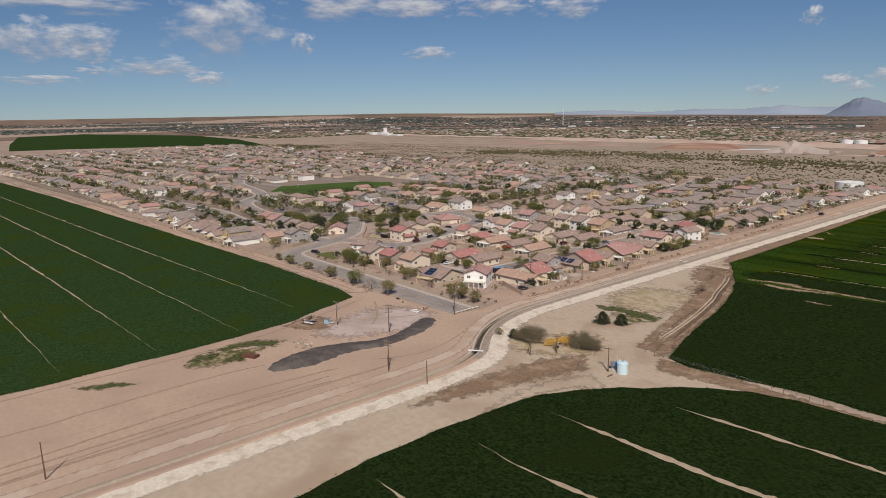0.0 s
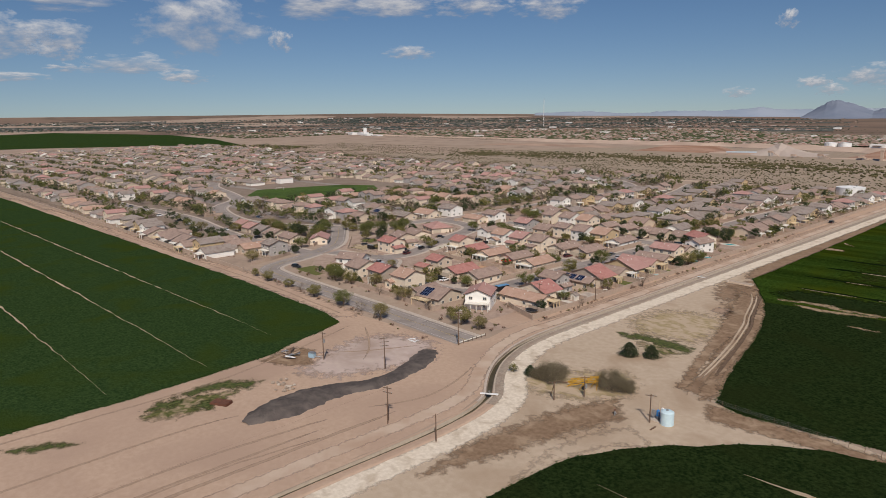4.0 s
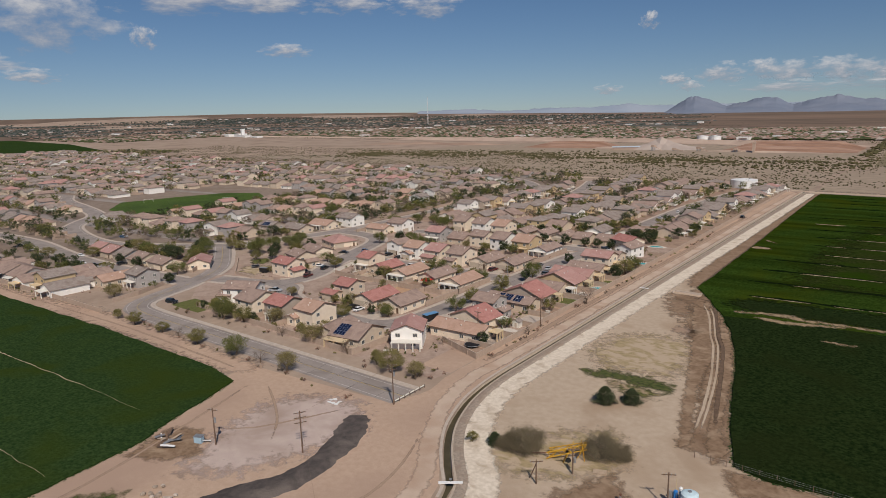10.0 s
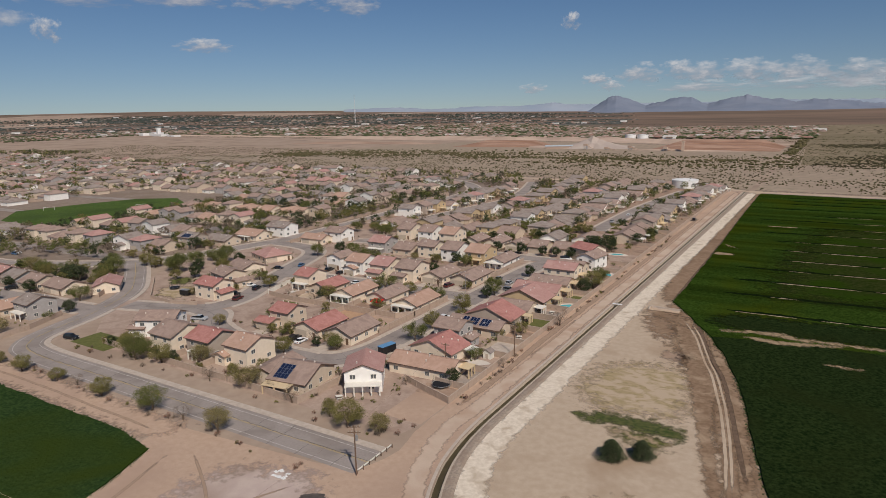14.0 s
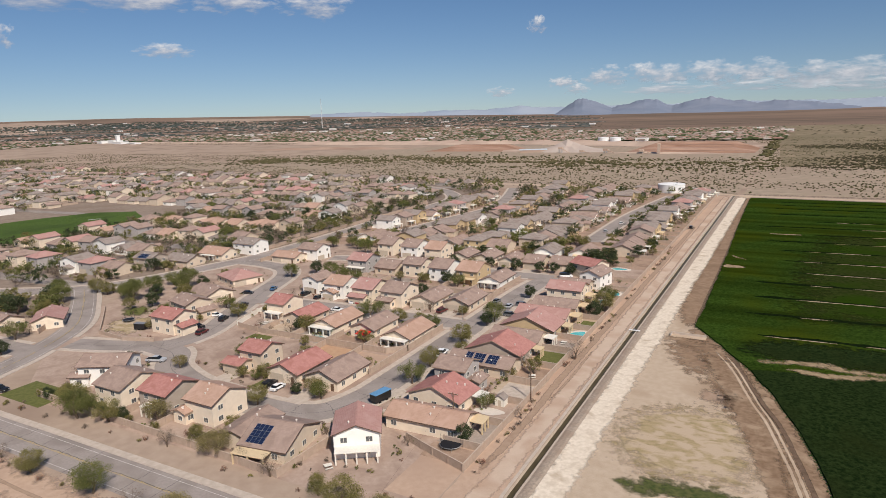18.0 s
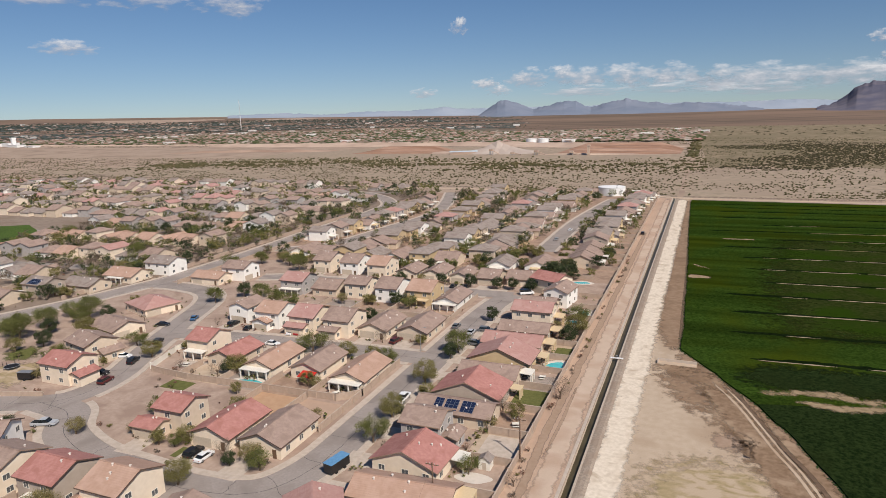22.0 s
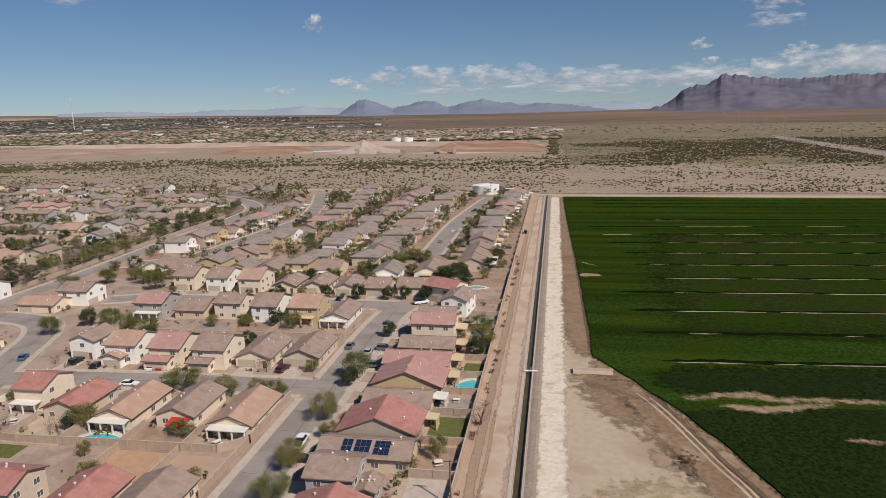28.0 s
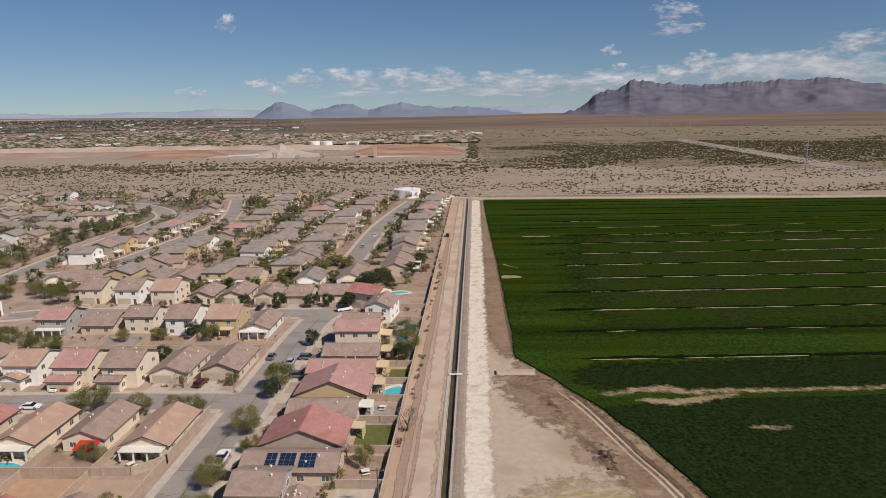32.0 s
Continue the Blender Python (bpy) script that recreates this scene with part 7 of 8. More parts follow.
# ---- block walls ----
BLOCKWALL = mat("tan_block_wall", (0.42, 0.32, 0.25), (0.37, 0.28, 0.215), 1.2, 0.95, bump=0.02, bscale=6, coord="World")
BLOCKCAP = mat("wall_cap", (0.48, 0.38, 0.3), (0.43, 0.34, 0.27), 1.2, 0.95, coord="World")


def block_wall(pts, h=1.8, material=None, label="tan concrete block garden wall", step=4.8):
    base = new("garden_wall")
    base.empty_display_size = 0.2
    base.location = (*pts[0], 0)
    tagged(base, label, "wall", "garden walls")
    body, cap, posts = [], [], []
    for (x0, y0), (x1, y1) in zip(pts[:-1], pts[1:]):
        L, a = math.hypot(x1 - x0, y1 - y0), math.atan2(y1 - y0, x1 - x0)
        c, s = math.cos(a), math.sin(a)

        def put(vf):
            return [(x0 - pts[0][0] + x * c - y * s, y0 - pts[0][1] + x * s + y * c, z) for x, y, z in vf[0]], vf[1]
        body.append(put(box(0, -0.09, -0.2, L, 0.09, h)))
        cap.append(put(box(-0.1, -0.13, h, L + 0.1, 0.13, h + 0.07)))
        for i in range(int(L / step) + 1):
            posts.append(put(box(i * step - 0.2, -0.2, -0.2, i * step + 0.2, 0.2, h + 0.1)))
    part("wall_body", join(*body), material or BLOCKWALL, base)
    part("wall_cap", join(*cap), BLOCKCAP, base)
    for vf in posts:
        part("pilaster", vf, material or BLOCKWALL, base)


block_wall([(-12.3, 4), (-12.3, 120), (-12.3, 232)], step=9.6)
block_wall([(-12.3, 232), (-12.3, 438)], step=30)
block_wall([(-129, -11.8), (-100, -12.6), (-70, -13), (-44.5, -13.8), (-43.5, 2)], step=7.2)
block_wall([(-29, 10), (-21, 7), (-12.3, 4)])
for y in (12.5, 24.5, 36.3, 48, 60.5, 73.5, 84.5, 94.5, 106, 117.5, 131, 144, 158):
    block_wall([(-21.2, y), (-12.5, y)])
block_wall([(-122, 51.5), (-108, 50.2), (-87, 51), (-62, 51.5), (-57.3, 56), (-57.3, 78)])
block_wall([(-57.3, 56), (-57.3, 36)], label="low tan block wall along the pavement")
for x in (-111.5, -98, -84, -70):
    block_wall([(x, 51.3), (x, 60)])
for x in (-83.5, -70):
    block_wall([(x, 39), (x, 50.2)])
block_wall([(-124, 53), (-127.5, 66), (-127.5, 71)], 1.8, WHITE, "white stucco garden wall beside the pavement")
block_wall([(-135, 116), (-100, 117), (-57.5, 118), (-57.5, 146)], step=7.2)
block_wall([(-57.5, 118), (-57.5, 97)], step=7.2)
for x in (-122, -109.5, -95.5, -81.5, -68.5):
    block_wall([(x, 106), (x, 127)], step=7.2)
block_wall([(-150, 186), (-100, 185), (-20, 184)], step=14.4)
for x in (-69.5, -84.5, -98, -112.5):
    block_wall([(x, -12.5), (x, -5)])
block_wall([(-152, -36.5), (-183, -37.5), (-300, -43), (-480, -53), (-760, -70)], 1.8, None, "long tan block wall along the field track", 24)
block_wall([(-186, 46), (-172, 35.5), (-161, 27), (-147.6, 26), (-137, 29.5)], 1.3, None, "low brown block wall round the corner garden")
block_wall([(-188, 130), (-189, 180), (-190, 240), (-190, 330)], 1.8, None, "tan block wall along the collector road", 14)
block_wall([(-207, 150), (-208, 250), (-208, 330)], 1.8, None, "tan block wall along the collector road", 14)


def wall_net(lines, label, h=1.75):
    """Garden walls of one block, joined where they meet."""
    x, y = lines[0][0]
    base = tagged(new("garden_wall"), label, "wall", "garden walls")
    base.empty_display_size = 0.2
    base.location = (x, y, 0)
    body, cap = [], []
    for pts in lines:
        for (x0, y0), (x1, y1) in zip(pts[:-1], pts[1:]):
            if near_road(((x0 + x1) / 2, (y0 + y1) / 2), None, 1.5):
                continue
            L, a = math.hypot(x1 - x0, y1 - y0), math.atan2(y1 - y0, x1 - x0)
            c, s = math.cos(a), math.sin(a)
            for b, vf in ((body, box(0, -0.09, -0.2, L, 0.09, h)), (cap, box(-0.05, -0.13, h, L + 0.05, 0.13, h + 0.07))):
                b.append(([(x0 - x + p * c - q * s, y0 - y + p * s + q * c, z) for p, q, z in vf[0]], vf[1]))
    part("wall_body", join(*body), BLOCKWALL, base)
    part("wall_cap", join(*cap), BLOCKCAP, base)


lots = [201.7 + 12.6 * i for i in range(19)]
wall_net([[(-86.5, y), (-86.5, y + 12.6)] for y in lots] + [[(-94, y), (-79, y)] for y in lots], "tan block walls between back gardens")
wall_net([[(-24, y), (-12.5, y)] for y in lots], "tan block walls between back gardens")
wall_net([[(-150, y), (-150, y + 12.6)] for y in lots[1:]] + [[(-150, y), (-144, y)] for y in lots], "tan block walls between back gardens")
wall_net([[(x, 184.5), (x, 189)] for x in range(-160, -40, 13)] + [[(-165, 184.5), (-151, 184.5)]], "tan block walls between back gardens")
for r in range(5):
    line = [(x, 35.5 + r * 74 + 0.045 * (x + 180) + 7 * math.sin(x / 130 + r)) for x in range(-216, -760, -13)]
    line = [q for q in line if not in_park(*q)]
    wall_net([[p, q] for p, q in zip(line, line[1:]) if p[0] - q[0] < 20] + [[(p[0], p[1] - 7), (p[0], p[1] + 7)] for p in line], "brown block walls between rows of back gardens")

# ---- road paint and cracks ----
YELLOW = mat("worn_yellow_paint", (0.5, 0.36, 0.12), (0.36, 0.28, 0.15), 1.5, 0.8, coord="World")
for off in (-0.05, 0.22):
    tagged(part("road_line", ribbon(dense(ROADS[0][1], 3), off - 0.06, off + 0.06, 0.067), YELLOW), "worn yellow centre line", "road marking", kind="structure")
PAINT = mat("worn_white_paint", (0.6, 0.56, 0.52), (0.4, 0.36, 0.33), 1.5, 0.8, coord="World")
TAR = mat("tar_seal", (0.06, 0.055, 0.052), (0.09, 0.08, 0.075), 2, 0.6, coord="World")
for k, (off, z) in enumerate(((-3.6, 0.066), (3.6, 0.066))):
    tagged(part("road_line", ribbon(dense(ROADS[0][1], 3), off - 0.07, off + 0.07, z), PAINT), "worn white road marking line", "road marking", kind="structure")
    tagged(part("road_line", ribbon(dense(ROADS[1][1], 3), off * 1.1 - 0.07, off * 1.1 + 0.07, 0.072), PAINT), "worn white road marking line", "road marking", kind="structure")
rng = random.Random(3)
bits = []
for line, width, z in ((ROADS[3][1], 9.2, 0.076), (ROADS[2][1], 9, 0.072), (ROADS[4][1], 8.6, 0.084), (ROADS[0][1], 9.4, 0.068)):
    fine = dense(line, 1.5)
    bits.append(ribbon([(x + 0.4 * noise.noise(Vector((x, y, 1))), y + 0.4 * noise.noise(Vector((x, y, 2)))) for x, y in offset_line(fine, 0.3)], -0.06, 0.06, z + 0.002))
    for i in range(3, len(fine) - 3, 5):
        L, R = offset_line(fine, -width / 2)[i], offset_line(fine, width / 2)[i]
        a, b = (L, R) if rng.random() < 0.6 else (L, fine[i])
        mid = [(a[0] + (b[0] - a[0]) * t + rng.uniform(-0.35, 0.35), a[1] + (b[1] - a[1]) * t + rng.uniform(-0.35, 0.35)) for t in (0, 0.25, 0.5, 0.75, 1)]
        bits.append(ribbon(mid, -0.05, 0.05, z))
tagged(part("tar_cracks", join(*bits), TAR), "black tar-sealed cracks in the asphalt", "road crack", kind="stuff")

# ---- pools ----
POOLWATER = mat("pool_water", (0.06, 0.42, 0.47), (0.1, 0.5, 0.54), 0.8, 0.06, coord="World", spec=0.5, bump=0.01, bscale=3)
DECK = mat("cool_deck", (0.62, 0.55, 0.48), (0.56, 0.5, 0.43), 1, 0.9, coord="World")


def pool(x, y, a, b, rot, label="kidney-shaped turquoise swimming pool with a pale deck"):
    p = empty("swimming_pool", pose(x, y, 0, 0, 0, rot), label, "pool")
    def ring(k, z):
        return [((a + k) * math.cos(t) * (1 + 0.16 * math.cos(2 * t + 0.6)), (b + k) * math.sin(t) * (1 + 0.2 * math.sin(t)), z) for t in [i * 2 * math.pi / 28 for i in range(28)]]
    V = ring(0, 0.1) + ring(1.3, 0.1) + ring(1.3, -0.1)
    F = [(i, 28 + i, 28 + (i + 1) % 28, (i + 1) % 28) for i in range(28)] + [(28 + i, 56 + i, 56 + (i + 1) % 28, 28 + (i + 1) % 28) for i in range(28)]
    part("deck", (V, F), DECK, p)
    part("coping", (ring(0, 0.14) + ring(0.3, 0.14) + ring(0.3, 0.1), [(i, 28 + i, 28 + (i + 1) % 28, (i + 1) % 28) for i in range(28)] + [(28 + i, 56 + i, 56 + (i + 1) % 28, 28 + (i + 1) % 28) for i in range(28)]), WHITE, p)
    part("water", (ring(0.02, 0.085), [tuple(range(28))]), POOLWATER, p)


pool(-16, 88.5, 2.2, 3.9, -20)
pool(-90.5, 53.8, 3.8, 1.5, 5)
pool(-16.5, 138.5, 1.8, 2.6, 0)
pool(-17.5, 127.5, 1.5, 2.3, 20)
pool(-24, 178, 3, 1.6, 10)
cover = tagged(part("pool_cover", (lambda r: (r, [tuple(range(20))]))([(-18.6 + 3.6 * math.cos(t) * (1 + 0.2 * math.sin(2 * t)), 30 + 1.9 * math.sin(t), 0.12) for t in [i * math.pi / 10 for i in range(20)]]), DECK), "pale covered pool behind the house", "pool cover")

# ---- vehicles ----
RUBBER = mat("tyre_rubber", (0.02, 0.02, 0.02), None, rough=0.9)
CARGLASS = mat("car_glass", (0.015, 0.018, 0.02), None, rough=0.08, spec=0.7)
LAMP = mat("lamp_lens", (0.6, 0.6, 0.58), None, rough=0.2)
TAIL = mat("tail_lens", (0.3, 0.02, 0.02), None, rough=0.3)
PAINTS = {k: mat(k + "_car_paint", c, None, rough=0.3, spec=0.5) for k, c in {"white": (0.75, 0.75, 0.75), "black": (0.015, 0.015, 0.017), "silver": (0.4, 0.41, 0.43), "red": (0.3, 0.02, 0.025), "blue": (0.05, 0.13, 0.25), "grey": (0.12, 0.125, 0.13), "maroon": (0.1, 0.02, 0.02)}.items()}
PROFILES = {
    "sedan": ([(-2.3, 0.35), (-2.3, 0.85), (-1.6, 0.98), (1.0, 0.95), (2.2, 0.78), (2.3, 0.35)], [(-1.75, 0.95), (-1.1, 1.42), (0.35, 1.42), (1.1, 0.93)], 1.75, 1.4),
    "suv": ([(-2.35, 0.4), (-2.4, 1.05), (1.0, 1.08), (2.25, 0.98), (2.35, 0.4)], [(-2.3, 1.03), (-2.0, 1.72), (0.3, 1.74), (1.1, 1.06)], 1.9, 1.42),
    "pickup": ([(-2.9, 0.45), (-2.9, 1.05), (-0.75, 1.05), (1.5, 1.08), (2.75, 1.0), (2.85, 0.45)], [(-0.8, 1.03), (-0.65, 1.78), (0.75, 1.78), (1.5, 1.06)], 1.95, 1.75),
    "van": ([(-2.7, 0.4), (-2.75, 1.3), (1.7, 1.3), (2.6, 1.05), (2.7, 0.4)], [(-2.7, 1.28), (-2.6, 2.2), (1.0, 2.2), (1.75, 1.28)], 1.98, 1.7),
}


def extrude(pts, w0, w1=None):
    """A side outline (x, z) pulled out to widths w0 at its foot and w1 at its top."""
    w1 = w0 if w1 is None else w1
    zs = [z for x, z in pts]
    lo, hi = min(zs), max(zs)
    n = len(pts)
    V = [(x, s * (w0 + (w1 - w0) * (z - lo) / (hi - lo)) / 2, z) for s in (-1, 1) for x, z in pts]
    return V, [tuple(range(n)), tuple(range(2 * n - 1, n - 1, -1))] + [(i, n + i, n + (i + 1) % n, (i + 1) % n) for i in range(n)]


TYRE_ME = mesh("tyre", join(*[([(x, z, y) for x, y, z in v], f) for v, f in (cyl(0, 0, -0.12, 0.12, 0.34, n=14),)]), RUBBER)
RIM_ME = mesh("rim", join(*[([(x, z, y) for x, y, z in v], f) for v, f in (cyl(0, 0, -0.13, 0.13, 0.2, n=10),)]), ALU)
CARS = {}


def car(kind, paint, x, y, rot):
    m = pose(x, y, 0.08, 0, 0, rot)
    if (kind, paint) in CARS:
        return copy_thing(CARS[kind, paint], m)
    body, cabin, w, axle = PROFILES[kind]
    words = {"sedan": "saloon car", "suv": "sport utility car", "pickup": "pickup truck with an open bed", "van": "tall delivery van"}[kind]
    c = empty("pickup_truck" if kind == "pickup" else "van" if kind == "van" else "car", m, "parked %s %s" % (paint, words), "car", "parked vehicles")
    part("body", extrude(body, w, w - 0.06), PAINTS[paint], c)
    part("cabin_glass", extrude(cabin, w - 0.08, w - 0.42), CARGLASS, c)
    top = [(a, z) for a, z in cabin if z > 1.2]
    part("cabin_roof", box(top[0][0] - 0.05, -(w - 0.4) / 2, top[0][1] - 0.06, top[-1][0] + 0.05, (w - 0.4) / 2, top[0][1] + 0.03), PAINTS[paint], c)
    if kind == "pickup":
        part("bed", box(-2.8, -0.8, 1.0, -0.9, 0.8, 1.056), RUBBER, c)
    for sx in (-1, 1):
        for sy in (-1, 1):
            t = part("wheel", TYRE_ME, None, c, at=pose(sx * axle, sy * (w / 2 - 0.1), 0.34))
            part("rim", RIM_ME, None, t)
    L = body[-1][0]
    for sy in (-1, 1):
        part("headlight", box(L - 0.06, sy * w * 0.36 - 0.15, 0.62, L + 0.02, sy * w * 0.36 + 0.15, 0.76), LAMP, c)
        part("tail_light", box(-L - 0.06, sy * w * 0.4 - 0.1, 0.7, -L + 0.02, sy * w * 0.4 + 0.1, 0.85), TAIL, c)
    CARS[kind, paint] = c
    return c


car("pickup", "white", -46.4, 57.2, 92)
car("sedan", "blue", -145, 93, 112)
car("sedan", "black", -150.5, 84, 20)
car("suv", "black", -138.5, 70, 112)
car("suv", "black", -133, 55, 110)
car("suv", "black", -134.5, 45, 15)
car("suv", "maroon", -128.5, 41.5, 100)
car("sedan", "white", -139, 57, 20)
car("pickup", "silver", -121, 18, 22)
car("sedan", "blue", -88, 6.6, -4)
car("suv", "black", -77.3, 19, 90)
car("sedan", "white", -74, 18.5, 90)
car("sedan", "white", -102.3, 90.5, 90)
car("sedan", "red", -99.7, 91, 90)
car("suv", "black", -127, 92, 90)
car("sedan", "black", -119, 90, 90)
car("suv", "maroon", -66, 93.5, 80)
car("sedan", "white", -102, 79.8, 5)
car("sedan", "grey", -53.2, 112, 90)
car("sedan", "silver", -46.6, 108, 90)
car("suv", "grey", -42.5, 111, 0)
car("van", "white", -41, 156, 30)
car("suv", "black", -142, -14.5, 15)
car("sedan", "blue", -75, 5.2, 5)
car("suv", "black", -41, 12.5, 60)
car("suv", "grey", -42, 98.5, 0)
car("sedan", "black", -43, 50.5, 0)
car("suv", "black", -10.3, 288, 90)
car("sedan", "silver", -52.5, 262, 90)
car("sedan", "white", -50.5, 290, 90)
car("sedan", "blue", -300, 44, 0)
car("sedan", "white", -86.5, 158, 90)
car("sedan", "black", -71.8, 158, 90)
car("sedan", "black", -66.5, 158.5, 90)
rng = random.Random(12)
for i in range(26):
    car(rng.choice(["sedan", "suv", "sedan", "pickup"]), rng.choice(["white", "silver", "black", "grey", "white"]), -235 - 9 * i, -1 + 0.045 * (-55 - 9 * i) + 7 * math.sin((-235 - 9 * i) / 130) + rng.choice((-9, 9, 8, -8)), 90) if i % 2 == 0 else None
van = empty("box_trailer", pose(-45.3, 24, 0, 0, 0, 78), "dark box trailer with a blue tarpaulin roof", "trailer")
part("body", box(-2.6, -1.1, 0.6, 2.6, 1.1, 2.5), PAINTS["black"], van)
part("tarpaulin", box(-2.7, -1.18, 2.5, 2.7, 1.18, 2.6), mat("blue_tarp", (0.1, 0.24, 0.42), (0.13, 0.29, 0.48), 2, 0.6), van)
for sx in (-1.2, 1.2):
    for sy in (-1, 1):
        part("wheel", TYRE_ME, None, van, at=pose(sx, sy * 1.0, 0.34))
part("drawbar", box(2.6, -0.1, 0.5, 3.8, 0.1, 0.6), STEEL, van)
trailer = empty("cargo_trailer", pose(-152, 36, 0, 0, 0, 15), "small dark covered trailer in a side yard", "trailer")
part("body", box(-2, -1, 0.5, 2, 1, 2.3), PAINTS["black"], trailer)
part("lid", box(-2.05, -1.05, 2.3, 2.05, 1.05, 2.38), STEEL, trailer)
for sy in (-1, 1):
    part("wheel", TYRE_ME, None, trailer, at=pose(0, sy * 1.0, 0.34))

# ---- poles and wires ----
POLEWOOD = mat("creosoted_wood", (0.12, 0.075, 0.05), (0.17, 0.11, 0.075), 3, 0.9, bump=0.01, bscale=10)
CERAMIC = mat("insulator", (0.35, 0.33, 0.3), None, rough=0.3)


def utility_pole(x, y, h, arms=1, rot=0, box_on=False, label="tall brown wooden utility pole with a crossarm"):
    p = empty("utility_pole", pose(x, y, 0, 0, 0, rot), label, "pole", "utility poles")
    part("pole", tube((0, 0, -0.5), (0, 0, h), 0.17, 0.11, 10), POLEWOOD, p)
    for k in range(arms):
        z = h - 0.4 - 1.1 * k
        a = part("crossarm", box(-1.25, -0.06, z - 0.07, 1.25, 0.06, z + 0.07), POLEWOOD, p)
        for ix in (-1.1, -0.45, 0.45, 1.1):
            part("insulator", cyl(ix, 0, z + 0.07, z + 0.3, 0.06, n=8), CERAMIC, a)
        part("brace", join(tube((-0.7, 0.08, z - 0.05), (0, 0.12, z - 0.65), 0.03), tube((0.7, 0.08, z - 0.05), (0, 0.12, z - 0.65), 0.03)), STEEL, p)
    if box_on:
        part("transformer", join(cyl(0.38, 0, h - 3.2, h - 2.2, 0.26, n=12), cyl(0.38, 0, h - 2.2, h - 2.1, 0.2, n=12)), STEEL, p)
    return p


utility_pole(-12, -31.3, 10.6, 2, 30, True)
utility_pole(-12.3, -59.3, 9.5, 3, 60)
utility_pole(13.3, -77.5, 8.4, 2, 20)
utility_pole(14.6, -78.6, 4.6, 0, label="short brown wooden pole beside a taller one")
utility_pole(-30.5, -68, 8.5, 1, 20, True)
utility_pole(28.6, -76, 6.5, 0, label="slim bare wooden pole beside the canal")
utility_pole(14, -161, 8, 0, label="slim bare wooden pole in the dirt")
utility_pole(33, -41, 5, 1, 40)
utility_pole(37, -34, 5.6, 1, 40, True)
utility_pole(55.5, -34.5, 7, 1, 30)
utility_pole(-12, 40, 9, 1, 0)
utility_pole(-22.5, 19.5, 8.5, 1, 0)
tagged(part("stay_wire", join(tube((13.3, -77.5, 8), (-12.3, -59.3, 9), 0.012), tube((-12.3, -59.3, 9), (-12, -31.3, 10), 0.012), tube((13.3, -77.5, 8), (14, -161, 7.6), 0.012), tube((-12, -31.3, 10), (-22.5, 19.5, 8.2), 0.012)), POLEWOOD), "thin dark overhead power wires", "wires")
tagged(part("pole_prop", tube((31, -40, 0), (33, -41, 4.2), 0.1), POLEWOOD), "leaning wooden prop against a pole", "pole")
lamp = empty("street_lamp", pose(-55.5, 88.5, 0), "slim steel street lamp on the corner", "street lamp")
part("pole", tube((0, 0, 0), (0, 0, 7.5), 0.09, 0.06, 8), STEEL, lamp)
part("arm", tube((0, 0, 7.4), (1.6, 0, 7.8), 0.05, 0.04, 6), STEEL, lamp)
part("head", box(1.4, -0.14, 7.72, 2.0, 0.14, 7.86), STEEL, lamp)

# ---- dead-end barrier ----
barrier = empty("road_barrier", pose(-12.2, -25.2, 0), "white road-end barrier rail on posts", "barrier")
part("rail", box(-0.06, -6, 0.55, 0.06, 6, 0.85), WHITE, barrier)
for i in range(7):
    part("post", box(0.06, -5.8 + 1.93 * i - 0.09, -0.2, 0.22, -5.8 + 1.93 * i + 0.09, 0.95), POLEWOOD, barrier)

# ---- pump and tank by the track ----
t = empty("water_tank", pose(58.6, -32.4, 0), "pale blue upright plastic water tank on bare soil", "tank")
TANKBLUE = mat("pale_blue_plastic", (0.55, 0.68, 0.72), (0.5, 0.63, 0.68), 1.5, 0.45)
part("shell", cyl(0, 0, 0, 3.0, 1.5, n=32), TANKBLUE, t)
part("dome", join(cyl(0, 0, 3.0, 3.25, 1.5, 1.1, 32), cyl(0, 0, 3.25, 3.38, 1.1, 0.35, 32)), TANKBLUE, t)
part("lid", cyl(0, 0, 3.38, 3.5, 0.35, n=16), STEEL, t)
for z in (0.6, 1.2, 1.8, 2.4):
    part("rib", cyl(0, 0, z, z + 0.08, 1.53, n=32), TANKBLUE, t)
pm = empty("pump_station", pose(56, -31.8, 0), "irrigation pump with blue motor and grey control box", "pump")
part("slab", box(-1.6, -1.4, -0.1, 1.4, 1.4, 0.15), CONCRETE, pm)
part("motor", join(cyl(0, 0, 0.9, 2.2, 0.4, n=16), cyl(0, 0, 2.2, 2.35, 0.3, n=16)), mat("pump_blue", (0.03, 0.2, 0.55), (0.04, 0.24, 0.6), 2, 0.4), pm)
part("pump_head", cyl(0, 0, 0.15, 0.9, 0.28, n=14), STEEL, pm)
part("pipe", join(tube((0.2, 0, 0.6), (1.6, 0.4, 0.6), 0.14), tube((1.6, 0.4, 0.6), (1.6, 0.4, -0.2), 0.14)), STEEL, pm)
part("pressure_vessel", join(cyl(0.6, 0.9, 0.3, 2.6, 0.35, n=14), cyl(0.6, 0.9, 2.6, 2.85, 0.35, 0.1, 14)), PAINT_WHITE, pm)
part("control_box", box(-1.2, -0.9, 0.9, -0.4, -0.5, 2.4), STEEL, pm)
part("vent_pipe", tube((-0.2, 0.9, 0), (-0.2, 0.9, 4.2), 0.06), BEIGE, pm)
panel = empty("lattice_panel", pose(57.1, -31.2, 0, 0, 0, 60), "grey steel mesh fence panel beside the tank", "fence")
for i in range(5):
    part("bar", tube((-1.4 + 0.7 * i, 0, 0), (-1.4 + 0.7 * i, 0, 2.4), 0.04), STEEL, panel)
